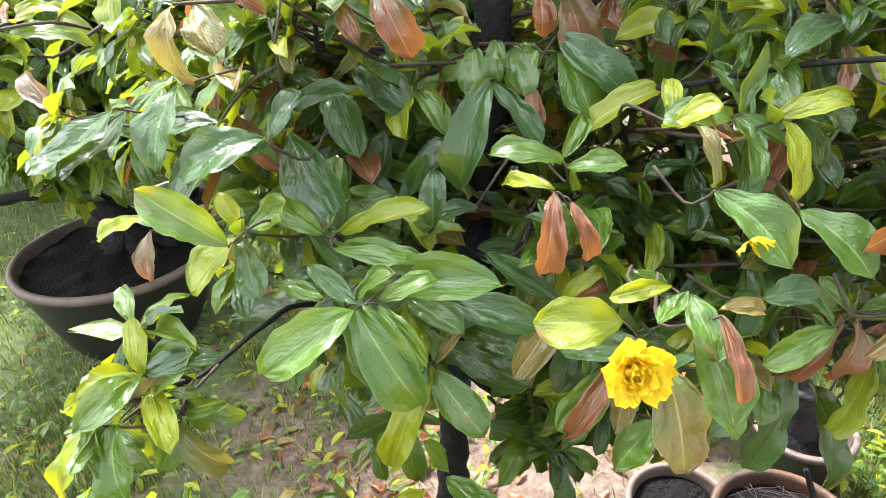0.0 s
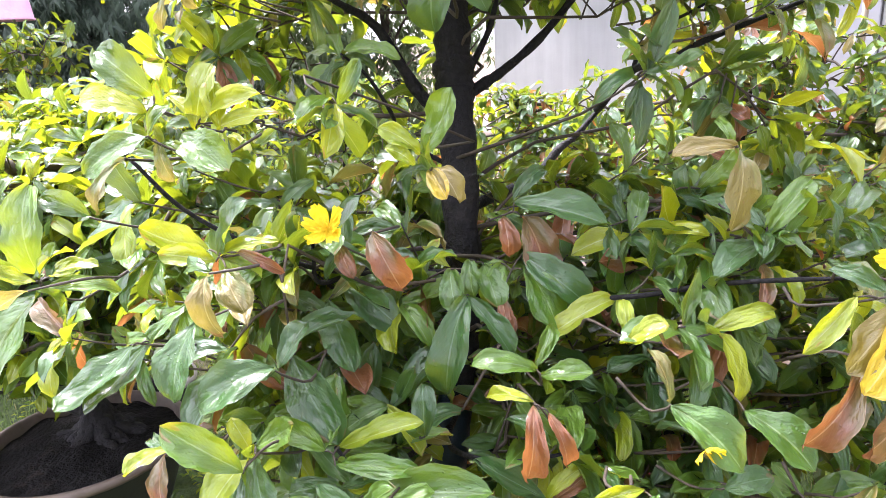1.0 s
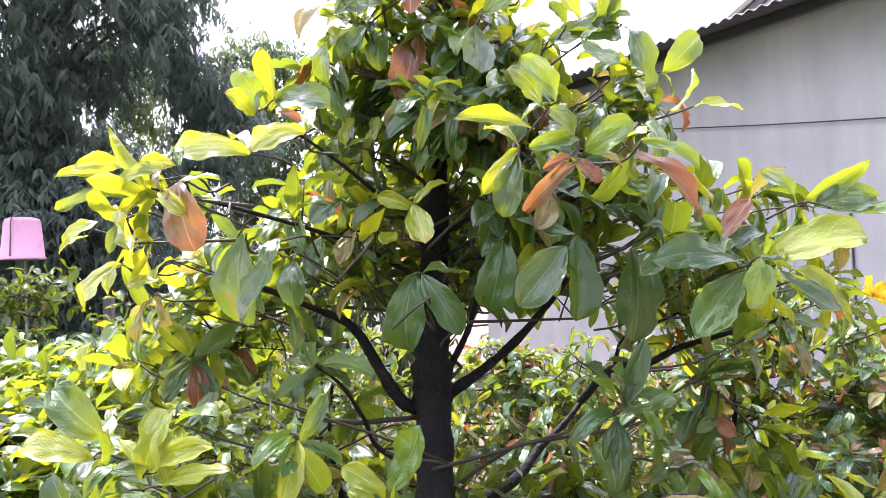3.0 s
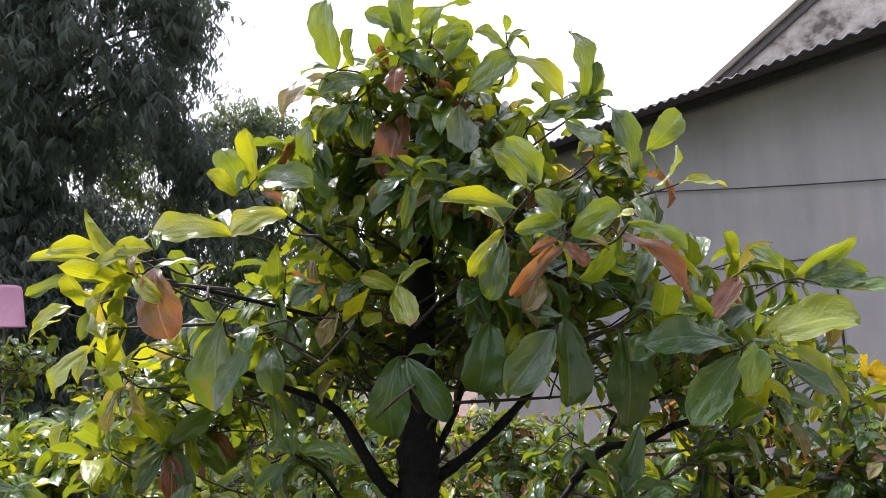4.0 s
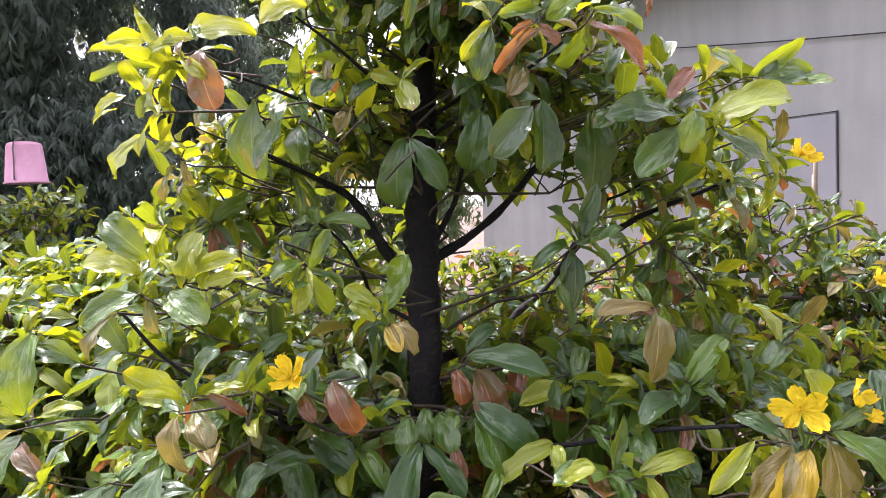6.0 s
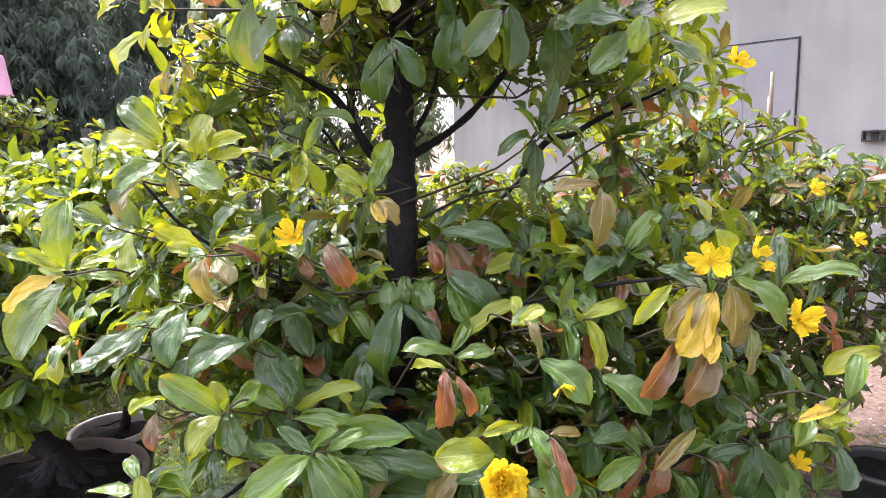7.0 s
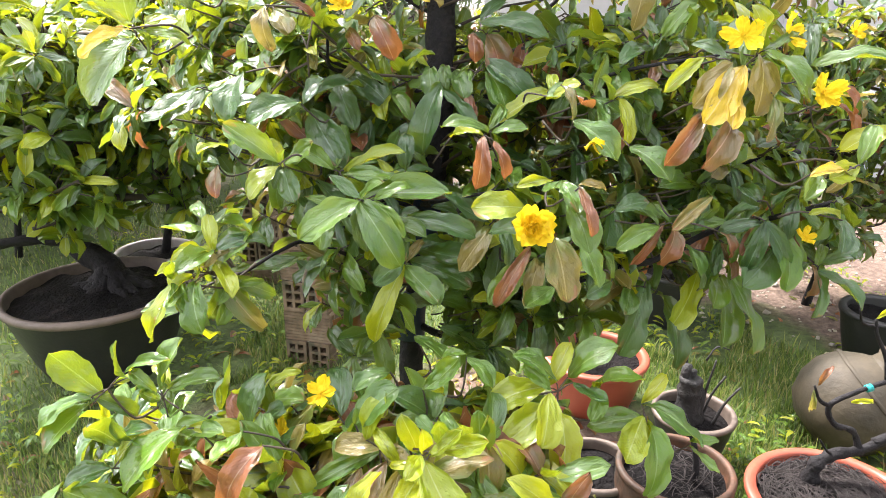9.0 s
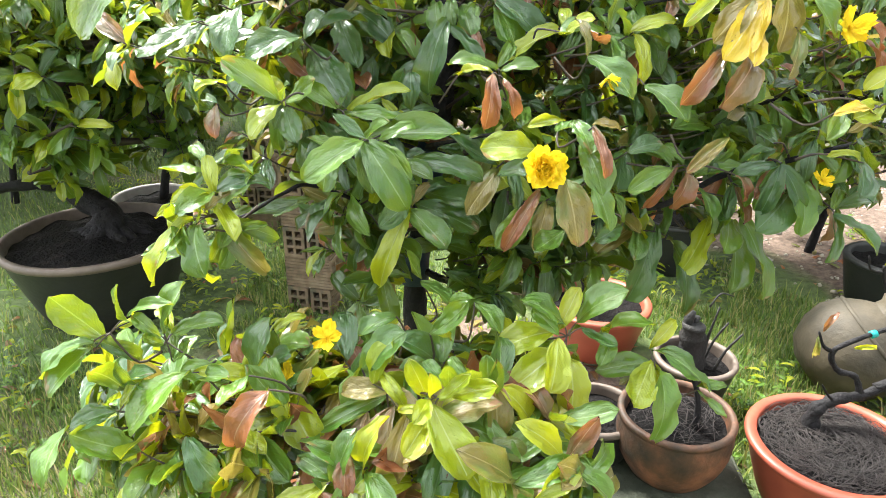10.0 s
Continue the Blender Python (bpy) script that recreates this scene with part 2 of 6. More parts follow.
TUBE = rough_surface("blue_black_wrap", [(0.3, (0.007, 0.018, 0.034)), (0.6, (0.012, 0.03, 0.058)), (0.85, (0.022, 0.055, 0.095))], 20, 0.5, 60, 0.003)
PINK = rough_surface("pink_cloth", [(0.3, (0.6, 0.3, 0.42)), (0.6, (0.7, 0.38, 0.5)), (0.85, (0.75, 0.45, 0.56))], 12, 0.85, 30, 0.01)
SHEET = rough_surface("pale_sheet_metal", [(0.3, (0.31, 0.32, 0.34)), (0.6, (0.37, 0.38, 0.4)), (0.85, (0.43, 0.44, 0.455))], 6, 0.6, 12, 0.004)
IRON = rough_surface("dark_metal", [(0.3, (0.02, 0.02, 0.022)), (0.6, (0.05, 0.05, 0.05)), (0.85, (0.1, 0.09, 0.085))], 40, 0.5, 80, 0.001)
ROOFING = rough_surface("old_roof_sheet", [(0.3, (0.035, 0.035, 0.045)), (0.6, (0.06, 0.06, 0.07)), (0.85, (0.1, 0.1, 0.11))], 8, 0.6, 20, 0.003)
BAMBOO = rough_surface("weathered_cane", [(0.3, (0.17, 0.14, 0.1)), (0.6, (0.3, 0.25, 0.18)), (0.85, (0.4, 0.35, 0.27))], 30, 0.7, 90, 0.002)
STICK = rough_surface("burnt_stick", [(0.3, (0.006, 0.006, 0.006)), (0.6, (0.014, 0.013, 0.012)), (0.85, (0.045, 0.04, 0.034))], 40, 0.7, 70, 0.009)
TAPE = rough_surface("teal_tape", [(0.3, (0.0, 0.2, 0.2)), (0.6, (0.01, 0.28, 0.28)), (0.85, (0.02, 0.35, 0.34))], 40, 0.4, 80, 0.001)


def plaster():
    m, n, l, b = mat("stained_plaster", 0.85)
    pos = n.new("ShaderNodeTexCoord").outputs["Object"]
    mp = n.new("ShaderNodeMapping")
    mp.inputs["Scale"].default_value = (3.0, 3.0, 0.35)
    l.new(pos, mp.inputs["Vector"])
    runs = noise_node(n, l, 2.2, 6, mp.outputs[0])
    cloud = noise_node(n, l, 0.9, 4, pos)
    fine = noise_node(n, l, 45, 4, pos)
    c = ramp(n, l, cloud.outputs["Fac"], [(0.3, (0.345, 0.36, 0.355)), (0.55, (0.435, 0.45, 0.44)), (0.8, (0.505, 0.515, 0.5))]).outputs["Color"]
    st = ramp(n, l, runs.outputs["Fac"], [(0.35, (0.72, 0.7, 0.7)), (0.65, (1, 1, 1))]).outputs["Color"]
    l.new(mix(n, l, 0.4, c, st, "MULTIPLY"), b.inputs["Base Color"])
    bump(n, l, b, fine.outputs["Fac"], 0.5, 0.004)
    return m


PLASTER = plaster()


def earth():
    m, n, l, b = mat("grassy_earth", 0.95)
    pos = n.new("ShaderNodeTexCoord").outputs["Object"]
    patch = noise_node(n, l, 0.8, 5, pos)
    grit = noise_node(n, l, 30, 8, pos, 0.7)
    stones = n.new("ShaderNodeTexVoronoi")
    stones.inputs["Scale"].default_value = 26
    l.new(pos, stones.inputs["Vector"])
    soil = ramp(n, l, grit.outputs["Fac"], [(0.3, (0.06, 0.042, 0.031)), (0.5, (0.14, 0.098, 0.074)), (0.75, (0.27, 0.2, 0.16))]).outputs["Color"]
    moss = ramp(n, l, grit.outputs["Fac"], [(0.3, (0.03, 0.05, 0.015)), (0.6, (0.08, 0.12, 0.03)), (0.8, (0.18, 0.17, 0.08))]).outputs["Color"]
    sep = n.new("ShaderNodeSeparateXYZ")
    l.new(pos, sep.inputs[0])
    path = maths(n, l, "MULTIPLY", maths(n, l, "SUBTRACT", maths(n, l, "ADD", sep.outputs[0], maths(n, l, "MULTIPLY", sep.outputs[1], 0.45)), 2.1), 0.35)
    path = maths(n, l, "MINIMUM", maths(n, l, "MAXIMUM", path, -0.06), 0.2)
    dx = maths(n, l, "MULTIPLY", maths(n, l, "ADD", sep.outputs[0], 0.05), 1.18)
    dy = maths(n, l, "MULTIPLY", maths(n, l, "SUBTRACT", sep.outputs[1], 1.1), 1.5)
    bed = maths(n, l, "SQRT", maths(n, l, "ADD", maths(n, l, "MULTIPLY", dx, dx), maths(n, l, "MULTIPLY", dy, dy)))
    bed = maths(n, l, "MAXIMUM", maths(n, l, "MULTIPLY", maths(n, l, "SUBTRACT", 1.15, bed), 0.3), 0.0)
    where = maths(n, l, "ADD", maths(n, l, "ADD", patch.outputs["Fac"], path), bed)
    l.new(mix(n, l, ramp(n, l, where, [(0.5, (0, 0, 0)), (0.6, (1, 1, 1))]).outputs["Color"], moss, soil), b.inputs["Base Color"])
    h = maths(n, l, "ADD", grit.outputs["Fac"], maths(n, l, "MULTIPLY", stones.outputs["Distance"], 0.6))
    bump(n, l, b, h, 0.8, 0.02)
    return m


EARTH = earth()


def grass_mat():
    m, n, l, b = mat("grass_blade", 0.5)
    isl = n.new("ShaderNodeNewGeometry").outputs["Random Per Island"]
    c = ramp(n, l, isl, [(0.0, (0.07, 0.14, 0.02)), (0.5, (0.14, 0.22, 0.035)), (0.8, (0.24, 0.28, 0.06)), (1.0, (0.42, 0.36, 0.17))]).outputs["Color"]
    l.new(c, b.inputs["Base Color"])
    tr = n.new("ShaderNodeBsdfTranslucent")
    l.new(c, tr.inputs["Color"])
    ms = n.new("ShaderNodeMixShader")
    ms.inputs[0].default_value = 0.4
    l.new(b.outputs[0], ms.inputs[1])
    l.new(tr.outputs[0], ms.inputs[2])
    l.new(ms.outputs[0], n["Material Output"].inputs["Surface"])
    return m


GRASS = grass_mat()


# ---------- mesh helpers ----------
def solid(name, verts, faces, material, smooth=True):
    me = bpy.data.meshes.new(name)
    me.from_pydata([tuple(v) for v in verts], [], faces)
    me.materials.append(material)
    if smooth:
        me.shade_smooth()
    me.update()
    return me


def part(name, data, parent, label="", m=None):
    """One mesh object under a thing or under a part of it."""
    ob = new(name, data)
    ob.parent = parent
    if m is not None:
        ob.matrix_basis = m
    return tagged(ob, label) if label else ob


def thing(name, x, y, z, label, category, group="", kind="", data=None):
    ob = new(name, data)
    ob.matrix_basis = pose(x, y, z)
    return tagged(ob, label, category, group, kind)


def box(sx, sy, sz, bevel=0.0, at=(0, 0, 0)):
    bm = bmesh.new()
    bmesh.ops.create_cube(bm, size=1, matrix=Matrix.Translation(at) @ Matrix.Diagonal((sx, sy, sz, 1)))
    if bevel:
        bmesh.ops.bevel(bm, geom=bm.edges[:], offset=bevel, segments=2, affect="EDGES")
    return bm


def from_bm(name, bm, material, smooth=False):
    me = bpy.data.meshes.new(name)
    bm.to_mesh(me)
    bm.free()
    me.materials.append(material)
    if smooth:
        me.shade_smooth()
    return me


def smooth_line(points, steps=5):
    """Points of a Catmull-Rom curve through the given points."""
    p = [Vector(q) for q in points]
    p = [2 * p[0] - p[1]] + p + [2 * p[-1] - p[-2]]
    out = []
    for a, b, c, d in zip(p, p[1:], p[2:], p[3:]):
        for k in range(steps):
            t = k / steps
            out.append(0.5 * (2 * b + (c - a) * t + (2 * a - 5 * b + 4 * c - d) * t * t + (3 * b - a - 3 * c + d) * t ** 3))
    return out + [p[-2]]


def tube_arrays(line, r0, r1, sides=8, knob=0.0, seed=0):
    rng = random.Random(seed)
    verts, faces = [], []
    side = Vector((0.3, 0.9, 0.2)).normalized()
    for i, c in enumerate(line):
        d = (line[min(i + 1, len(line) - 1)] - line[max(i - 1, 0)]).normalized()
        side = (side - side.dot(d) * d).normalized()
        up = d.cross(side)
        f = i / (len(line) - 1)
        r = (float(np.interp(f * (len(r0) - 1), range(len(r0)), r0)) if isinstance(r0, list) else r0 + (r1 - r0) * f) * (1 + knob * rng.uniform(-1, 1))
        for k in range(sides):
            a = 2 * math.pi * k / sides
            rr = r * (1 + knob * 0.6 * rng.uniform(-1, 1))
            verts.append(c + rr * (math.cos(a) * side + math.sin(a) * up))
    for i in range(len(line) - 1):
        for k in range(sides):
            a, b = i * sides + k, i * sides + (k + 1) % sides
            faces.append((a, b, b + sides, a + sides))
    faces.append(tuple(range(sides))[::-1])
    faces.append(tuple(range(len(verts) - sides, len(verts))))
    return verts, faces


def tube(name, points, r0, r1, material, sides=8, knob=0.0, steps=5, seed=0):
    v, f = tube_arrays(smooth_line(points, steps), r0, r1, sides, knob, seed)
    return solid(name, v, f, material)


class Tubes:
    """Many thin stems in one mesh."""

    def __init__(self):
        self.v, self.f = [], []

    def add(self, points, r0, r1, sides=5, steps=3):
        v, f = tube_arrays(smooth_line(points, steps), r0, r1, sides, 0.14, len(self.v))
        k = len(self.v)
        self.v += v
        self.f += [tuple(i + k for i in face) for face in f]

    def mesh(self, name, material):
        return solid(name, self.v, self.f, material)


def lathe(name, profile, material, sides=48):
    """A turned shape from (radius, height) pairs, closed where the radius is 0."""
    verts, faces = [], []
    for r, z in profile:
        for k in range(sides):
            a = 2 * math.pi * k / sides
            verts.append((r * math.cos(a), r * math.sin(a), z))
    for i in range(len(profile) - 1):
        for k in range(sides):
            a, b = i * sides + k, i * sides + (k + 1) % sides
            faces.append((a, b, b + sides, a + sides))
    return solid(name, verts, faces, material)


# ---------- leaves ----------
def leaf_template(width, bend, fold, wave, twist=0.0, nu=8, nv=4, pinch=0.8, seed=0, ragged=0.0):
    """A blade of length 1 along +y, its upper face to +z: (verts, faces, uvs by vertex)."""
    rng = random.Random(seed)
    verts, uvs, faces = [], [], []
    y = z = 0.0
    ph = rng.uniform(0, 6)
    for i in range(nu + 1):
        u = i / nu
        ang = bend * (u - 0.25)
        if i:
            y, z = y + math.cos(ang) / nu, z - math.sin(ang) / nu
        w = width / 2 * 2.55 * u ** (1.05 * pinch) * (1 - u) ** 0.6 + 0.004
        roll = twist * (u - 0.3)
        # each margin wanders by itself, and the midrib is never quite straight
        sway = 0.022 * math.sin(2.6 * u + ph)
        margin = {True: 1 + ragged * rng.uniform(-1, 0.6), False: 1 + ragged * rng.uniform(-1, 0.6)}
        for k in range(nv + 1):
            v = 2 * k / nv - 1
            x, h = w * v * math.cos(fold * abs(v) * 0.6), w * abs(v) * math.sin(fold) + wave * abs(v) ** 2 * (math.sin(9 * u + ph + (1.7 if v > 0 else 0)) + 0.45 * math.sin(21 * u + 2 * ph + (0.9 if v > 0 else 0)))
            x = x * (margin[v > 0] if abs(v) > 0.9 else 1.0) + sway
            verts.append((x * math.cos(roll) - h * math.sin(roll), y + h * math.sin(ang), z + h * math.cos(ang) * math.cos(roll) + x * math.sin(roll)))
            uvs.append((u, k / nv))
    for i in range(nu):
        for k in range(nv):
            a = i * (nv + 1) + k
            faces.append((a, a + 1, a + nv + 2, a + nv + 1))
    return np.array(verts), faces, np.array(uvs)


def blade_set(nu, nv, more=0, ragged=0.05):
    """Six forms of the same blade: arched, hanging, cupped, upturned, curled and flat."""
    return [leaf_template(0.38, 0.8, 0.5, 0.035, 0.35, nu, nv, seed=1 + more, ragged=ragged), leaf_template(0.34, 1.3, 0.42, 0.045, -0.5, nu, nv, seed=2 + more, ragged=ragged), leaf_template(0.42, 0.45, 0.62, 0.038, 0.4, nu, nv, seed=3 + more, ragged=ragged),
            leaf_template(0.36, -0.6, 0.55, 0.035, -0.3, nu, nv, seed=4 + more, ragged=ragged), leaf_template(0.31, 1.8, 0.75, 0.05, 0.8, nu, nv, seed=5 + more, ragged=ragged), leaf_template(0.40, 1.0, 0.25, 0.05, 0.6, nu, nv, 0.95, seed=6 + more, ragged=ragged)]


SHAPES, CROWN_SHAPES, MID_SHAPES = blade_set(15, 4) + blade_set(15, 4, 60, 0.09), blade_set(8, 2), blade_set(5, 2)
FAR_SHAPES = [leaf_template(0.42, 0.8, 0.3, 0.0, 0.2, 4, 2, seed=7), leaf_template(0.36, 1.3, 0.3, 0.0, -0.4, 4, 2, seed=8)]


def leaf_mesh(name, shape, material):
    v, f, uv = shape
    me = bpy.data.meshes.new(name)
    me.from_pydata(v.tolist(), [], f)
    layer = me.uv_layers.new(name="UVMap")
    idx = np.array([i for face in f for i in face])
    layer.data.foreach_set("uv", uv[idx].astype(np.float32).ravel())
    me.materials.append(material)
    me.shade_smooth()
    return me


_leaf_cache = {}


def single_leaf(shape, tone):
    key = (shape, tone)
    if key not in _leaf_cache:
        _leaf_cache[key] = leaf_mesh("leaf", SHAPES[shape], LEAF[tone])
    return _leaf_cache[key]


def leaf_pose(base, along, normal, length, broad=1.0):
    d = Vector(along).normalized()
    n = Vector(normal)
    n = n - n.dot(d) * d
    n = n.normalized() if n.length > 1e-4 else d.orthogonal().normalized()
    s = d.cross(n)
    m = Matrix((s * broad * length, d * length, n * length)).transposed().to_4x4()
    m.translation = base
    return m


class Foliage:
    """Collects leaf poses and builds them as one mesh of many blades."""

    def __init__(self, shapes=SHAPES):
        self.shapes, self.rows = shapes, []

    def add(self, m, shape, tone):
        self.rows.append((np.array(m), shape, tone))

    def mesh(self, name, tones):
        names = list(tones)
        me = bpy.data.meshes.new(name)
        V, F, U, M, n = [], [], [], [], 0
        for m, s, tone in self.rows:
            v, f, uv = self.shapes[s]
            V.append(v @ m[:3, :3].T + m[:3, 3])
            fa = np.array(f)
            F.append(fa + n)
            U.append(uv[fa.ravel()])
            M.append(np.full(len(fa), names.index(tone)))
            n += len(v)
        V, F, U, M = np.concatenate(V), np.concatenate(F), np.concatenate(U), np.concatenate(M)
        me.vertices.add(len(V))
        me.vertices.foreach_set("co", V.astype(np.float32).ravel())
        me.loops.add(F.size)
        me.loops.foreach_set("vertex_index", F.astype(np.int32).ravel())
        me.polygons.add(len(F))
        me.polygons.foreach_set("loop_start", np.arange(0, F.size, 4, dtype=np.int32))
        me.update(calc_edges=True)
        me.polygons.foreach_set("material_index", M.astype(np.int32))
        me.uv_layers.new(name="UVMap").data.foreach_set("uv", U.astype(np.float32).ravel())
        for t in names:
            me.materials.append(tones[t])
        me.shade_smooth()
        return me


TONES = ["green"] * 9 + ["dark"] * 7 + ["lime"] * 4 + ["bronze"] + ["olive"] * 3
# darker mix for the crown, whose inner shade is put into the leaf tones
CROWN_TONES = ["green"] * 10 + ["dark"] * 10 + ["lime"] * 2 + ["bronze"] * 1 + ["olive"] * 2


def tuft(out, rng, tip, way, count, size, tones=TONES, droop=0.35, shapes=6, broad=1.0):
    """A rosette of leaves round the end of a twig."""
    way = Vector(way).normalized()
    a = way.orthogonal().normalized()
    b = way.cross(a)
    for k in range(count):
        t = 2.4 * k + rng.uniform(-0.5, 0.5)
        open_ = radians(rng.uniform(35, 85))
        d = math.cos(open_) * way + math.sin(open_) * (math.cos(t) * a + math.sin(t) * b)
        d = d + Vector((0, 0, -droop * rng.uniform(0.3, 1.6)))
        n = way + Vector((rng.uniform(-0.5, 0.5), rng.uniform(-0.6, 0.3), 0.9))
        base = Vector(tip) - way * rng.uniform(0, 0.04)
        out.add(leaf_pose(base, d, n, size * rng.uniform(0.6, 1.15), broad * rng.uniform(0.85, 1.15)), rng.randrange(shapes), rng.choice(tones))


# ---------- ground ----------
def ground_height(x, y):
    r = math.hypot(x, y - 1)
    return 0.02 * noise.noise((x * 1.3, y * 1.3, 0)) + 0.008 * noise.noise((x * 6, y * 6, 3)) if r < 12 else 0.0


def build_ground():
    axis = [-600, -150, -50, -20, -12] + [-8 + 0.125 * i for i in range(129)] + [12, 20, 50, 150, 600]
    verts = [(x, y, ground_height(x, y)) for y in axis for x in axis]
    k = len(axis)
    faces = [(j * k + i, j * k + i + 1, (j + 1) * k + i + 1, (j + 1) * k + i) for j in range(k - 1) for i in range(k - 1)]
    tagged(new("ground", solid("ground", verts, faces, EARTH)), "trampled reddish earth with patches of grass", "ground", kind="structure")


build_ground()


def build_grass():
    rng = random.Random(5)
    V, F = [], []
    spots = [(rng.gauss(0, 1.9), rng.gauss(1.9, 1.6)) for _ in range(80000)] + [(rng.uniform(0.5, 2.0), rng.uniform(0.8, 2.6)) for _ in range(26000)] + [(rng.uniform(-1.3, -0.1), rng.uniform(0.4, 2.2)) for _ in range(22000)]
    for x, y in spots:
        if noise.noise((x * 0.8 + 3, y * 0.8, 7)) + 0.35 * noise.noise((x * 4, y * 4, 1)) < -0.2 or x + 0.45 * y > 2.35 + 0.25 * noise.noise((x * 3, y * 3, 2)):
            continue
        z = ground_height(x, y) - 0.005
        h = rng.uniform(0.015, 0.045) if rng.random() < 0.7 else rng.uniform(0.04, 0.09)
        if math.hypot((x + 0.05) / 0.85, (y - 1.1) / 0.65) < 1 + 0.35 * noise.noise((x * 4, y * 4, 5)) and rng.random() < 0.85:
            continue
        a = rng.uniform(0, 6.28)
        dx, dy = math.cos(a), math.sin(a)
        lean = rng.uniform(0.1, 0.8) * h
        w = rng.uniform(0.0012, 0.003)
        k = len(V)
        V += [(x - dy * w, y + dx * w, z), (x + dy * w, y - dx * w, z), (x + dx * lean * 0.4 + dy * w * 0.7, y + dy * lean * 0.4 - dx * w * 0.7, z + h * 0.6),
              (x + dx * lean * 0.4 - dy * w * 0.7, y + dy * lean * 0.4 + dx * w * 0.7, z + h * 0.6), (x + dx * lean, y + dy * lean, z + h * 0.95)]
        F += [(k, k + 1, k + 2, k + 3), (k + 3, k + 2, k + 4)]
    tagged(new("grass", solid("grass", V, F, GRASS)), "short green grass and weeds on the earth", "grass", kind="stuff")


build_grass()


# ---------- the house on the right ----------
WALL_A, WALL_B = Vector((0.573, 8.592, 0)), Vector((6.87, -0.428, 0))
ALONG = (WALL_B - WALL_A).normalized()
OUT = Vector((-ALONG.y, ALONG.x, 0)) * -1          # towards the garden
if OUT.x > 0:
    OUT = -OUT
EAVE = 3.62


def wall_frame(s, out, z):
    """A place on the house wall: s metres along it, out of its face, at height z."""
    return WALL_A + ALONG * s + OUT * out + Vector((0, 0, z))


def wall_matrix(s, out, z):
    m = Matrix((ALONG, -OUT, Vector((0, 0, 1)))).transposed().to_4x4()
    m.translation = wall_frame(s, out, z)
    return m


def build_house():
    length = (WALL_B - WALL_A).length
    w = thing("wall_house", 0, 0, 0, "grey stained plaster wall of a low house", "wall", kind="structure",
              data=from_bm("wall_house", box(length, 0.2, EAVE, 0.006, (length / 2, 0.1, EAVE / 2)), PLASTER))
    w.matrix_basis = wall_matrix(0, 0, 0)
    end = thing("wall_house_end", 0, 0, 0, "grey stained plaster end wall of a low house", "wall", kind="structure",
                data=from_bm("wall_house_end", box(0.2, 4.0, EAVE, 0.006, (0.1, 2.2, EAVE / 2)), PLASTER))
    end.matrix_basis = wall_matrix(0, 0, 0)
    # corrugated roof that slopes up from the eave
    V, F, n = [], [], int((length + 0.6) / 0.0165)
    for o, z in ((0.65, EAVE - 0.09), (-4.2, EAVE + 1.1)):
        for th in (0.0, -0.012):
            for i in range(n + 1):
                s = i * 0.0165 - 0.3
                p = wall_frame(s, o, z + 0.013 * math.sin(2 * math.pi * s / 0.1) + th)
                V.append(p)
    k = n + 1
    for i in range(n):
        F += [(i, i + 1, 2 * k + i + 1, 2 * k + i), (k + i + 1, k + i, 3 * k + i, 3 * k + i + 1), (i + 1, i, k + i, k + i + 1)]
    roof = new("roof", solid("roof", V, F, ROOFING))
    tagged(roof, "weathered corrugated roof sheet over the wall", "roof", kind="structure")
    # purlin close under the sheet
    purlin = thing("purlin", 0, 0, 0, "dark timber purlin under the roof sheet", "purlin", kind="structure",
                   data=from_bm("purlin", box(length + 0.2, 0.06, 0.08, 0.006, (length / 2, -0.22, EAVE - 0.06)), IRON))
    purlin.matrix_basis = wall_matrix(0, 0, 0)


build_house()
# added out of view behind the camera to cut sky light on leaf fronts
thing("wall_garden", 0.0, -4.0, 0, "unseen grey plaster wall behind the camera, added to block low sky light", "wall", kind="structure", data=from_bm("wall_garden", box(16.0, 0.2, 2.8, 0.006, (0, -0.1, 1.35)), PLASTER))


EDGE, RISE = 4.72, 0.652      # the gable house: height at its eaves and pitch


def build_upper_house():
    house = thing("upper_house", 6.12, 6.95, 0, "old pale rendered gable house behind the low roof", "house")
    house.matrix_basis = pose(6.12, 6.95, 0, 0, 0, -36.9)
    bm = bmesh.new()
    prof = [(-2.9, 0), (2.9, 0), (2.9, EDGE), (0, EDGE + 2.9 * RISE), (-2.9, EDGE)]
    front = [bm.verts.new((x, 0, z)) for x, z in prof]
    back = [bm.verts.new((x, 3.5, z)) for x, z in prof]
    bm.faces.new(front)
    bm.faces.new(back[::-1])
    for i in range(5):
        bm.faces.new((front[i], back[i], back[(i + 1) % 5], front[(i + 1) % 5]))
    bmesh.ops.recalc_face_normals(bm, faces=bm.faces[:])
    part("wall", from_bm("wall", bm, OLDRENDER), house)
    slope = math.atan(RISE)
    for s in (-1, 1):
        m = Matrix.Translation((s * 1.5, 1.75, EDGE + 1.4 * RISE + 0.03)) @ Matrix.Rotation(s * slope, 4, "Y")
        part("roof_slope", from_bm("roof_slope", box(3.9, 3.6, 0.05, 0.01), ROOFING), house, "", m)
        part("verge_board", from_bm("verge_board", box(3.9, 0.04, 0.07, 0.008, (0, -1.83, -0.01)), MORTAR), house, "pale verge board", m)
        part("verge_moulding", from_bm("verge_moulding", box(3.8, 0.05, 0.08, 0.008, (0, -1.775, -0.1)), GREYRIM), house, "stained verge moulding", m)


build_upper_house()


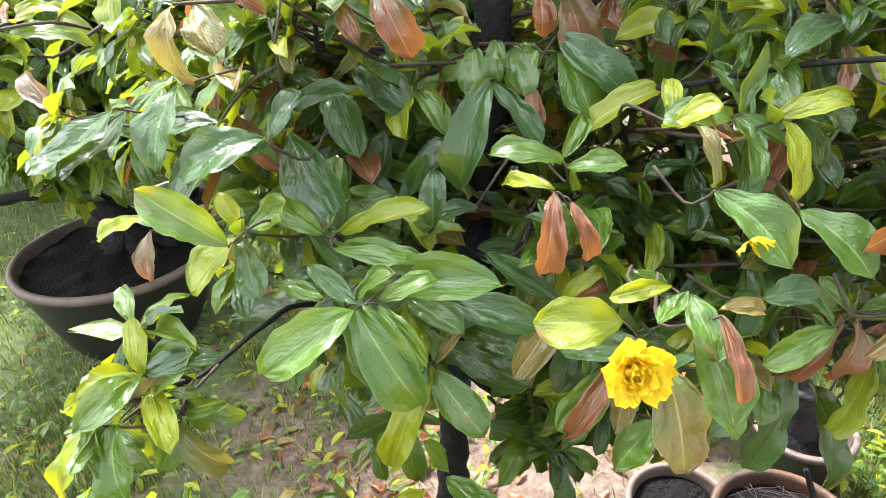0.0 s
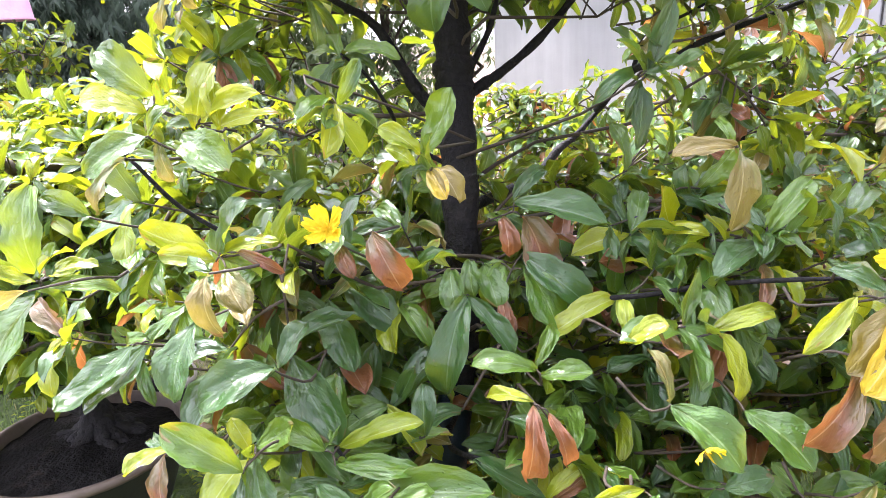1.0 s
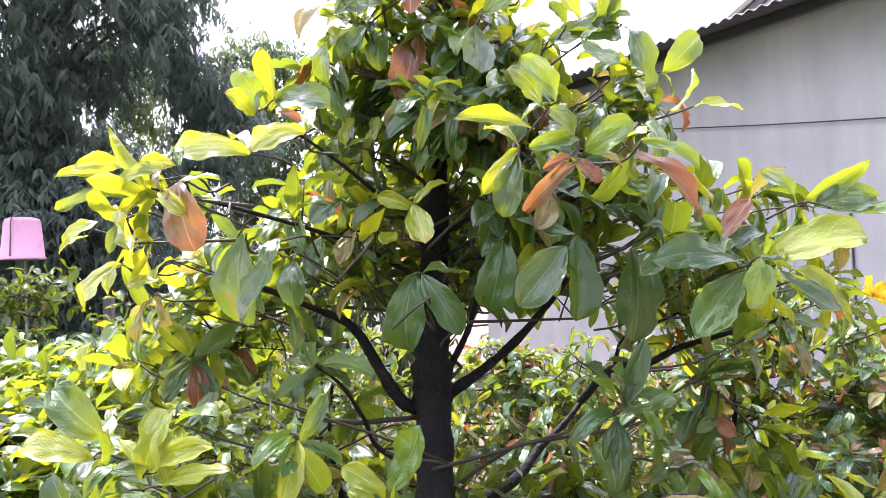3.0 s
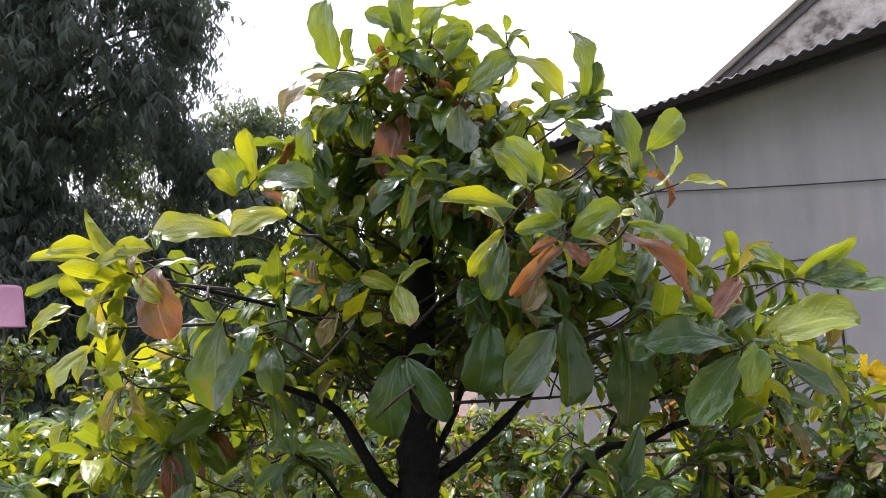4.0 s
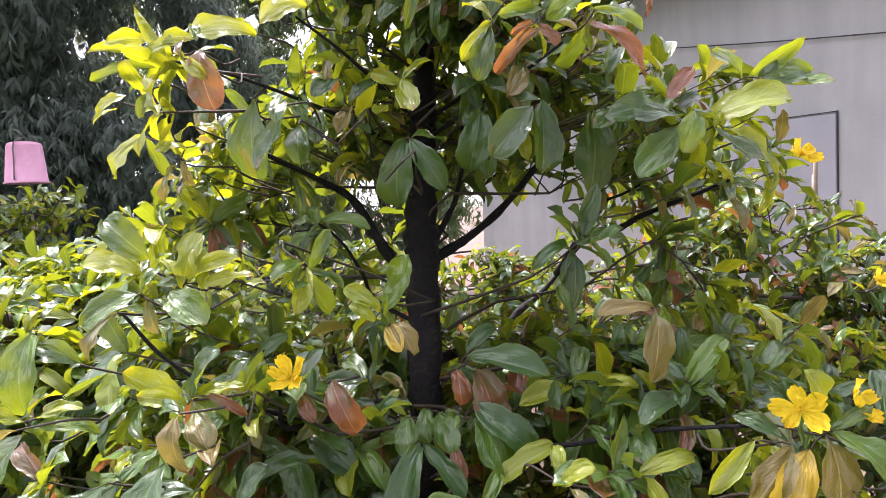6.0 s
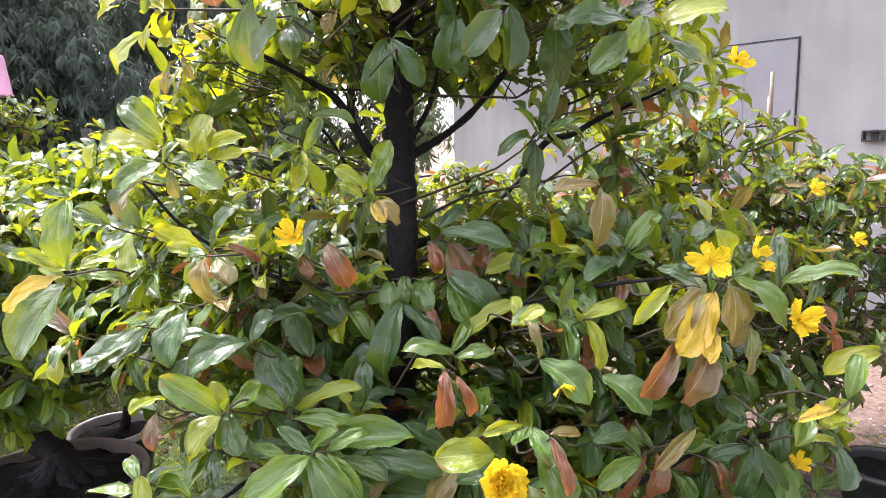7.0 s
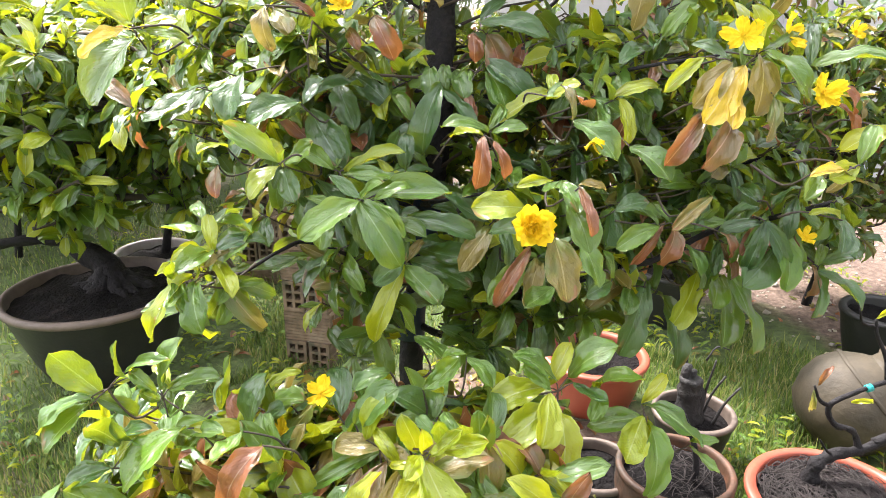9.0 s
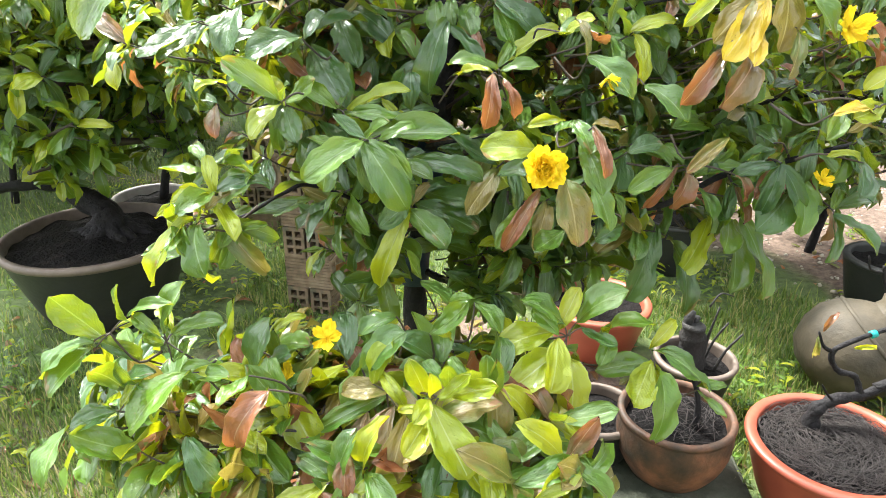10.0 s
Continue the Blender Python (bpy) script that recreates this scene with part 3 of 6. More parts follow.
def build_wall_things():
    door = thing("door_1", 0, 0, 0, "pale blue-grey sheet metal door in the plaster wall", "door", kind="structure")
    door.matrix_basis = wall_matrix(3.98, 0.0, 0.02)
    part("door_leaf", from_bm("door_leaf", box(0.98, 0.03, 2.1, 0.004, (0, -0.012, 1.05)), SHEET), door)
    part("door_edge", from_bm("door_edge", box(0.006, 0.02, 2.12, 0.002, (0.497, -0.014, 1.06)), IRON), door)
    part("door_head", from_bm("door_head", box(1.0, 0.02, 0.006, 0.002, (0, -0.014, 2.115)), IRON), door)
    part("door_fold", from_bm("door_fold", box(0.014, 0.01, 2.04, 0.002, (0.05, -0.03, 1.05)), SHEET), door)
    vent = thing("wall_lamp_bracket", 0, 0, 0, "small rusty iron bracket fixed to the wall", "bracket")
    vent.matrix_basis = wall_matrix(5.06, 0.0, 1.36)
    part("backplate", from_bm("backplate", box(0.05, 0.008, 0.09, 0.002, (0, -0.006, 0)), IRON), vent)
    for x in (-0.065, 0.065):
        part("bar", from_bm("bar", box(0.014, 0.05, 0.082, 0.002, (x, -0.03, 0)), IRON), vent)
    for z in (-0.034, 0.034):
        part("rail", from_bm("rail", box(0.115, 0.05, 0.013, 0.002, (0, -0.03, z)), IRON), vent)
    cable = tube("cable", [wall_frame(s, 0.03, 3.36 - 0.146 * s + 0.015 * math.sin(s * 1.1)) for s in (0.2, 1.5, 2.8, 4.0, 5.3, 7.0)], 0.006, 0.006, IRON, 6)
    tagged(new("cable", cable), "thin black cable strung along the wall", "cable")


build_wall_things()

# ---------- plants ----------
def tree_limbs(rng, trunk_at, heights, reach, rise):
    """Limbs as point lists: they leave the trunk at the heights and bend up outwards."""
    out = []
    az = rng.uniform(0, 6.28)
    for z in heights:
        az += 2.4 + rng.uniform(-0.3, 0.3)
        r = reach(z, az)
        p0 = trunk_at(z)
        d = Vector((math.cos(az), math.sin(az), 0))
        pts = [p0]
        for f in (0.2, 0.42, 0.63, 0.82, 1.0):
            k = 0.10 * r
            pts.append(p0 + d * r * f + Vector((rng.gauss(0, k), rng.gauss(0, k), rise * r * f * (1.3 - 0.6 * f) + rng.gauss(0, k * 0.8))))
        out.append(pts)
    return out


def dress(fol, twigs, rng, limb, every, twig_len, count, size, tones=TONES, keep=None, droop=0.35):
    """Twigs with tufts along a limb."""
    line = smooth_line(limb, 6)
    total = sum((b - a).length for a, b in zip(line, line[1:]))
    n = max(2, int(total / every))
    for k in range(n + 1):
        f = 0.22 + 0.78 * k / n
        i = min(len(line) - 2, int(f * (len(line) - 1)))
        p = line[i]
        d = (line[i + 1] - line[i]).normalized()
        if k < n:
            side = Vector((rng.gauss(0, 1), rng.gauss(0, 1), rng.gauss(0.35, 0.6))).normalized()
            way = (d * 0.6 + side).normalized()
            tip = p + way * twig_len * rng.uniform(0.5, 1.2)
        else:
            p, way = line[-2], d
            tip = line[-1]
        if keep and not keep(tip):
            continue
        twigs.add([p, (p + tip) / 2 + Vector((0, 0, rng.uniform(-0.02, 0.02))), tip], 0.003, 0.0018, 5, 2)
        tuft(fol, rng, tip, way + Vector((0, 0, 0.25)), rng.randint(*count), size, tones, droop)


def lerp_table(table, z):
    if z <= table[0][0]:
        return table[0][1:]
    for (z0, *a), (z1, *b) in zip(table, table[1:]):
        if z <= z1:
            t = (z - z0) / (z1 - z0)
            return [p + (q - p) * t for p, q in zip(a, b)]
    return table[-1][1:]


# sprays of single leaves, placed and widened to fit the camera's view: foot, tip (layout metres), breadth, tone (lime
# also where backlit)
TREE_MID = [
    (-0.151, 0.849, 0.986, -0.025, 0.824, 1.042, 0.037, "lime"),
    (-0.173, 0.83, 0.99, -0.239, 0.82, 1.052, 0.039, "green"),
    (-0.232, 0.941, 1.111, -0.163, 0.832, 1.01, 0.074, "dark"),
    (-0.19, 1.068, 1.159, -0.149, 0.965, 1.07, 0.06, "dark"),
    (-0.167, 1.104, 1.169, -0.061, 1.029, 1.144, 0.091, "dark"),
    (-0.013, 0.881, 0.979, -0.019, 0.883, 1.065, 0.04, "dark"),
    (-0.15, 0.795, 0.986, -0.026, 0.757, 1.003, 0.037, "green"),
    (-0.109, 0.781, 0.941, 0.076, 0.731, 0.973, 0.065, "green"),
    (-0.097, 0.68, 0.962, -0.213, 0.612, 0.925, 0.062, "green"),
    (-0.106, 0.703, 0.956, -0.006, 0.607, 0.865, 0.068, "green"),
    (-0.072, 0.707, 0.955, -0.008, 0.646, 0.904, 0.029, "green"),
    (-0.109, 0.733, 0.942, -0.088, 0.662, 0.869, 0.046, "dark"),
    (-0.156, 0.732, 0.936, -0.19, 0.667, 0.872, 0.046, "green"),
    (-0.005, 0.862, 0.874, 0.14, 0.8, 0.861, 0.056, "dark"),
]
TREE_LOW = [
    (-0.01, 0.79, 0.779, 0.06, 0.705, 0.731, 0.057, "green"),
    (-0.007, 0.885, 0.757, 0.138, 0.819, 0.734, 0.066, "dark"),
    (-0.017, 0.811, 0.777, -0.087, 0.687, 0.64, 0.049, "lime"),
    (-0.016, 0.795, 0.783, -0.074, 0.726, 0.77, 0.05, "dark"),
    (-0.002, 0.931, 0.783, 0.146, 0.859, 0.753, 0.06, "dark"),
    (-0.328, 1.094, 0.678, -0.175, 0.997, 0.605, 0.061, "dark"),
    (-0.266, 0.719, 1.031, -0.358, 0.707, 1.119, 0.052, "green"),
    (-0.276, 0.78, 1.012, -0.339, 0.722, 0.967, 0.069, "lime"),
    (-0.274, 0.796, 1.003, -0.249, 0.715, 0.964, 0.046, "dark"),
    (-0.279, 0.821, 1.009, -0.201, 0.805, 1.049, 0.052, "green"),
    (-0.366, 0.891, 1.197, -0.4, 0.794, 1.123, 0.1, "dark"),
    (-0.458, 0.903, 1.161, -0.525, 0.818, 1.08, 0.093, "dark"),
    (-0.478, 0.888, 1.163, -0.559, 0.804, 1.087, 0.073, "dark"),
    (-0.233, 0.827, 1.137, -0.343, 0.775, 1.126, 0.071, "dark"),
]
TREE_LEFT = [
    (-0.374, 0.736, 1.061, -0.411, 0.682, 1.081, 0.071, "lime"),
    (-0.422, 0.816, 1.004, -0.427, 0.764, 0.952, 0.035, "bronze"),
    (-0.409, 0.685, 0.804, -0.34, 0.665, 0.902, 0.107, "green"),
    (-0.416, 0.704, 0.79, -0.315, 0.608, 0.699, 0.045, "olive"),
    (-0.434, 0.621, 0.805, -0.407, 0.532, 0.748, 0.07, "green"),
    (-0.444, 0.639, 0.815, -0.533, 0.542, 0.73, 0.046, "lime"),
    (-0.424, 0.649, 0.823, -0.511, 0.617, 0.841, 0.028, "lime"),
    (-0.421, 0.676, 0.82, -0.446, 0.64, 0.881, 0.047, "lime"),
    (-0.396, 0.701, 0.798, -0.33, 0.68, 0.812, 0.02, "green"),
    (-0.45, 0.618, 0.806, -0.47, 0.565, 0.768, 0.047, "green"),
]
TREE_RIGHT = [
    (0.271, 0.791, 0.826, 0.192, 0.692, 0.727, 0.034, "bronze"),
    (0.292, 0.679, 0.894, 0.334, 0.582, 0.794, 0.074, "olive"),
    (0.262, 0.801, 0.782, 0.177, 0.73, 0.723, 0.057, "green"),
    (0.32, 0.716, 0.756, 0.24, 0.644, 0.735, 0.048, "green"),
    (0.246, 0.696, 0.942, 0.141, 0.666, 0.967, 0.063, "lime"),
    (0.296, 0.685, 1.002, 0.226, 0.658, 1.008, 0.024, "lime"),
    (0.312, 0.655, 1.009, 0.332, 0.581, 0.986, 0.056, "green"),
    (0.321, 0.633, 0.977, 0.352, 0.551, 0.909, 0.06, "green"),
    (0.358, 0.715, 0.871, 0.409, 0.642, 0.802, 0.05, "green"),
    (0.337, 0.618, 1.008, 0.361, 0.551, 0.941, 0.027, "bronze"),
    (0.474, 0.796, 1.053, 0.547, 0.715, 1.013, 0.098, "green"),
    (0.332, 0.699, 1.124, 0.412, 0.633, 1.073, 0.069, "green"),
    (0.313, 0.859, 1.147, 0.361, 0.833, 1.183, 0.05, "lime"),
    (0.175, 1.127, 1.181, 0.252, 1.037, 1.094, 0.086, "green"),
]
TREE_CROTCH = [
    (0.181, 0.953, 1.055, 0.077, 0.929, 1.095, 0.043, "green"),
    (0.185, 0.921, 1.06, 0.262, 0.894, 1.077, 0.038, "green"),
    (0.203, 1.071, 1.056, 0.324, 1.054, 1.15, 0.048, "lime"),
    (0.16, 0.802, 1.074, 0.144, 0.718, 0.982, 0.039, "bronze"),
    (0.181, 0.795, 1.064, 0.212, 0.733, 1.002, 0.026, "bronze"),
    (0.064, 1.065, 1.154, 0.013, 0.948, 1.023, 0.068, "dark"),
    (0.072, 1.116, 1.136, 0.146, 1.033, 1.055, 0.046, "dark"),
    (0.058, 1.107, 1.137, 0.055, 1.06, 1.09, 0.014, "bronze"),
    (0.107, 1.18, 1.177, 0.126, 1.097, 1.132, 0.058, "green"),
    (0.037, 1.122, 1.188, 0.045, 1.042, 1.15, 0.046, "green"),
    (0.135, 1.125, 1.129, 0.147, 1.073, 1.075, 0.032, "bronze"),
    (0.198, 1.033, 0.75, 0.11, 0.974, 0.71, 0.045, "dark"),
    (0.218, 0.949, 0.778, 0.188, 0.858, 0.682, 0.056, "dark"),
]
TREE_EAST = [
    (0.623, 0.763, 1.132, 0.524, 0.68, 1.054, 0.044, "bronze"),
    (0.665, 0.749, 1.118, 0.607, 0.657, 1.053, 0.058, "bronze"),
    (0.727, 0.717, 1.175, 0.716, 0.649, 1.102, 0.033, "olive"),
    (0.597, 0.82, 0.87, 0.573, 0.749, 0.797, 0.05, "bronze"),
    (0.574, 0.812, 0.879, 0.494, 0.732, 0.803, 0.02, "bronze"),
    (0.643, 0.734, 0.957, 0.555, 0.677, 0.914, 0.03, "olive"),
    (0.699, 0.802, 0.857, 0.73, 0.756, 0.821, 0.042, "bronze"),
    (0.836, 0.851, 0.842, 0.758, 0.78, 0.825, 0.063, "bronze"),
    (0.846, 0.831, 0.842, 0.872, 0.731, 0.759, 0.1, "green"),
    (0.859, 0.846, 0.817, 0.761, 0.758, 0.761, 0.08, "dark"),
    (0.722, 0.952, 0.698, 0.663, 0.855, 0.596, 0.072, "lime"),
    (0.781, 0.932, 0.721, 0.863, 0.798, 0.565, 0.063, "green"),
    (0.802, 0.984, 0.678, 0.786, 0.864, 0.546, 0.076, "green"),
    (0.765, 0.935, 0.698, 0.734, 0.853, 0.657, 0.069, "green"),
]
TREE_SOUTH = [
    (0.595, 0.961, 0.671, 0.536, 0.834, 0.529, 0.078, "dark"),
    (0.623, 0.949, 0.645, 0.701, 0.825, 0.511, 0.065, "dark"),
    (0.459, 0.783, 0.743, 0.395, 0.72, 0.742, 0.038, "dark"),
    (0.542, 0.923, 0.671, 0.519, 0.847, 0.644, 0.048, "green"),
    (0.874, 0.624, 1.051, 0.778, 0.576, 1.03, 0.043, "lime"),
    (0.829, 0.586, 1.049, 0.754, 0.561, 1.054, 0.021, "yellow"),
    (0.794, 0.623, 1.046, 0.75, 0.555, 1.015, 0.035, "green"),
    (0.928, 0.784, 0.772, 1.006, 0.713, 0.721, 0.096, "dark"),
    (0.94, 0.8, 0.779, 0.918, 0.717, 0.692, 0.034, "dark"),
    (0.917, 0.793, 0.782, 0.907, 0.735, 0.724, 0.023, "bronze"),
    (0.929, 0.726, 0.907, 0.898, 0.654, 0.87, 0.05, "dark"),
    (0.554, 0.782, 0.875, 0.459, 0.735, 0.852, 0.043, "green"),
    (0.644, 0.873, 0.806, 0.673, 0.792, 0.767, 0.088, "green"),
    (0.46, 0.813, 0.904, 0.525, 0.794, 0.934, 0.045, "dark"),
]
TREE_WESTHIGH = [
    (-0.434, 1.029, 1.549, -0.519, 0.999, 1.628, 0.059, "green"),
    (-0.435, 0.992, 1.525, -0.534, 0.958, 1.564, 0.046, "lime"),
    (-0.36, 0.992, 1.493, -0.332, 0.97, 1.593, 0.078, "lime"),
    (-0.339, 0.967, 1.511, -0.245, 0.935, 1.55, 0.04, "lime"),
    (-0.31, 0.943, 1.493, -0.218, 0.912, 1.532, 0.029, "lime"),
    (-0.379, 0.85, 1.5, -0.462, 0.811, 1.474, 0.064, "green"),
    (-0.435, 0.887, 1.466, -0.489, 0.842, 1.405, 0.038, "olive"),
    (-0.373, 0.874, 1.487, -0.355, 0.843, 1.439, 0.025, "olive"),
    (-0.351, 0.91, 1.496, -0.278, 0.841, 1.453, 0.057, "green"),
    (-0.413, 0.996, 1.518, -0.379, 0.944, 1.565, 0.065, "green"),
    (-0.515, 0.905, 1.375, -0.572, 0.882, 1.42, 0.038, "dark"),
]
TREE_WESTMID = [
    (-0.596, 0.886, 1.287, -0.621, 0.861, 1.429, 0.105, "green"),
    (-0.57, 0.826, 1.299, -0.647, 0.797, 1.329, 0.029, "lime"),
    (-0.572, 0.806, 1.292, -0.661, 0.758, 1.252, 0.046, "yellow"),
    (-0.573, 0.836, 1.274, -0.67, 0.762, 1.163, 0.16, "green"),
    (-0.577, 0.872, 1.29, -0.501, 0.848, 1.326, 0.035, "lime"),
    (-0.585, 0.833, 1.298, -0.664, 0.804, 1.35, 0.03, "green"),
    (-0.282, 0.785, 1.329, -0.345, 0.761, 1.357, 0.034, "lime"),
    (-0.256, 0.75, 1.329, -0.225, 0.686, 1.304, 0.044, "olive"),
    (-0.263, 0.706, 1.338, -0.275, 0.66, 1.262, 0.041, "olive"),
    (-0.279, 0.795, 1.338, -0.236, 0.776, 1.415, 0.046, "dark"),
    (-0.277, 0.787, 1.334, -0.199, 0.761, 1.373, 0.026, "lime"),
    (-0.308, 0.835, 1.333, -0.392, 0.806, 1.373, 0.048, "lime"),
    (-0.244, 0.766, 1.347, -0.18, 0.737, 1.334, 0.016, "bronze"),
]
TREE_HEART = [
    (-0.006, 1.155, 1.414, 0.07, 1.129, 1.516, 0.1, "green"),
    (-0.003, 1.108, 1.417, -0.063, 1.087, 1.477, 0.039, "lime"),
    (-0.015, 1.088, 1.4, -0.057, 1.071, 1.441, 0.033, "lime"),
    (0.017, 1.088, 1.392, 0.064, 1.022, 1.359, 0.055, "olive"),
    (0.011, 1.088, 1.386, 0.039, 1.025, 1.368, 0.036, "yellow"),
    (-0.081, 0.954, 1.317, -0.047, 0.881, 1.235, 0.053, "bronze"),
    (-0.143, 0.987, 1.288, -0.123, 0.93, 1.255, 0.03, "bronze"),
    (0.183, 1.197, 1.268, 0.253, 1.116, 1.153, 0.092, "bronze"),
    (0.147, 1.189, 1.271, 0.151, 1.121, 1.219, 0.043, "bronze"),
    (0.18, 1.148, 1.206, 0.297, 1.08, 1.132, 0.072, "dark"),
    (0.17, 1.201, 1.297, 0.333, 1.133, 1.271, 0.067, "dark"),
    (0.074, 1.168, 1.191, 0.08, 1.102, 1.149, 0.047, "green"),
    (0.137, 1.175, 1.18, 0.114, 1.108, 1.125, 0.05, "green"),
]
TREE_EASTHIGH = [
    (0.728, 0.814, 1.242, 0.716, 0.773, 1.34, 0.082, "lime"),
    (0.701, 0.755, 1.25, 0.708, 0.679, 1.15, 0.105, "olive"),
    (0.717, 0.755, 1.255, 0.802, 0.69, 1.181, 0.076, "green"),
    (0.685, 0.765, 1.221, 0.604, 0.694, 1.133, 0.066, "yellow"),
    (0.672, 0.744, 1.182, 0.638, 0.696, 1.104, 0.036, "yellow"),
    (0.657, 0.766, 1.233, 0.579, 0.7, 1.165, 0.054, "olive"),
    (0.87, 0.861, 1.215, 1.001, 0.808, 1.259, 0.059, "green"),
    (0.601, 0.764, 1.241, 0.517, 0.722, 1.188, 0.03, "lime"),
    (0.903, 0.797, 1.146, 0.95, 0.745, 1.079, 0.078, "bronze"),
    (0.885, 0.789, 1.179, 0.942, 0.748, 1.147, 0.059, "bronze"),
    (1.014, 0.757, 1.096, 0.903, 0.722, 1.078, 0.046, "lime"),
    (0.518, 0.996, 1.416, 0.514, 0.932, 1.299, 0.061, "olive"),
    (0.52, 1.007, 1.415, 0.419, 0.976, 1.427, 0.035, "olive"),
]
TREE_CREST = [
    (-0.089, 1.528, 2.462, -0.119, 1.456, 2.595, 0.097, "green"),
    (-0.049, 1.528, 2.468, -0.058, 1.463, 2.522, 0.081, "green"),
    (-0.111, 1.499, 2.431, -0.223, 1.464, 2.361, 0.063, "olive"),
    (-0.011, 1.53, 2.426, -0.121, 1.476, 2.41, 0.097, "dark"),
    (-0.051, 1.521, 2.369, -0.123, 1.495, 2.304, 0.052, "green"),
    (-0.016, 1.566, 2.377, -0.042, 1.537, 2.282, 0.07, "green"),
    (0.064, 1.59, 2.374, 0.006, 1.558, 2.215, 0.088, "bronze"),
    (0.192, 1.385, 2.312, 0.181, 1.343, 2.187, 0.106, "dark"),
    (0.06, 1.498, 2.485, 0.142, 1.468, 2.429, 0.043, "dark"),
    (0.057, 1.518, 2.46, 0.045, 1.469, 2.393, 0.06, "bronze"),
    (0.074, 1.503, 2.536, 0.002, 1.443, 2.564, 0.08, "dark"),
    (0.073, 1.498, 2.505, 0.068, 1.439, 2.613, 0.059, "dark"),
    (0.113, 1.496, 2.517, 0.154, 1.432, 2.552, 0.08, "green"),
    (0.145, 1.482, 2.482, 0.204, 1.439, 2.534, 0.05, "green"),
]
TREE_CROWN = [
    (0.163, 1.48, 2.453, 0.228, 1.438, 2.499, 0.044, "dark"),
    (0.213, 1.42, 2.355, 0.302, 1.353, 2.407, 0.09, "green"),
    (0.312, 1.387, 2.415, 0.413, 1.351, 2.328, 0.063, "lime"),
    (0.299, 1.421, 2.443, 0.253, 1.36, 2.475, 0.064, "green"),
    (0.301, 1.399, 2.478, 0.304, 1.377, 2.504, 0.027, "green"),
    (0.46, 1.456, 2.326, 0.48, 1.38, 2.469, 0.077, "dark"),
    (0.485, 1.448, 2.335, 0.511, 1.408, 2.397, 0.05, "dark"),
    (0.477, 1.446, 2.328, 0.526, 1.418, 2.342, 0.035, "green"),
    (0.388, 1.407, 2.312, 0.356, 1.378, 2.353, 0.041, "dark"),
    (0.361, 1.479, 2.311, 0.5, 1.418, 2.298, 0.136, "dark"),
    (0.401, 1.304, 2.241, 0.451, 1.273, 2.172, 0.066, "green"),
    (0.512, 1.414, 2.309, 0.577, 1.38, 2.177, 0.086, "dark"),
    (0.613, 1.483, 2.223, 0.684, 1.432, 2.289, 0.078, "green"),
]
TREE_SHOULDER = [
    (0.668, 1.611, 2.164, 0.732, 1.544, 2.221, 0.09, "green"),
    (0.669, 1.447, 2.134, 0.759, 1.406, 2.136, 0.034, "lime"),
    (0.297, 1.195, 2.078, 0.259, 1.129, 2.145, 0.102, "green"),
    (0.318, 1.16, 2.085, 0.273, 1.116, 2.161, 0.056, "green"),
    (0.285, 1.233, 2.049, 0.149, 1.183, 2.085, 0.034, "lime"),
    (0.351, 1.084, 1.982, 0.404, 1.021, 2.015, 0.063, "green"),
    (0.346, 1.101, 2.004, 0.263, 1.073, 1.998, 0.032, "green"),
    (0.338, 1.107, 2.01, 0.306, 1.064, 2.055, 0.049, "green"),
    (0.425, 1.153, 2.009, 0.451, 1.101, 2.018, 0.045, "lime"),
    (0.445, 1.085, 1.997, 0.527, 1.052, 1.952, 0.036, "green"),
    (0.337, 1.09, 1.965, 0.235, 1.06, 1.894, 0.028, "bronze"),
    (0.334, 1.073, 1.968, 0.368, 1.054, 1.932, 0.031, "bronze"),
    (0.327, 1.084, 1.974, 0.278, 1.066, 1.96, 0.016, "bronze"),
    (0.253, 1.195, 2.013, 0.182, 1.17, 1.938, 0.03, "lime"),
]
TREE_BREAST = [
    (0.25, 1.18, 1.991, 0.213, 1.156, 1.891, 0.051, "dark"),
    (0.44, 1.142, 1.987, 0.556, 1.097, 1.891, 0.053, "bronze"),
    (-0.289, 1.479, 2.17, -0.335, 1.431, 2.249, 0.057, "green"),
    (-0.271, 1.46, 2.165, -0.248, 1.4, 2.28, 0.075, "lime"),
    (-0.14, 1.526, 2.213, -0.157, 1.457, 2.302, 0.115, "green"),
    (-0.253, 1.439, 2.185, -0.138, 1.38, 2.172, 0.092, "dark"),
    (-0.3, 1.432, 2.148, -0.327, 1.369, 2.184, 0.051, "lime"),
    (-0.225, 1.35, 2.134, -0.169, 1.329, 2.109, 0.017, "bronze"),
    (-0.13, 1.152, 2.048, -0.226, 1.118, 2.027, 0.072, "lime"),
    (-0.3, 1.391, 2.056, -0.455, 1.334, 2.075, 0.07, "lime"),
    (-0.121, 1.592, 2.098, -0.122, 1.527, 2.153, 0.073, "lime"),
    (-0.083, 1.606, 2.105, -0.021, 1.542, 2.145, 0.074, "lime"),
    (0.042, 1.357, 1.787, 0.017, 1.319, 1.631, 0.091, "dark"),
    (0.06, 1.337, 1.787, 0.131, 1.302, 1.669, 0.056, "dark"),
]
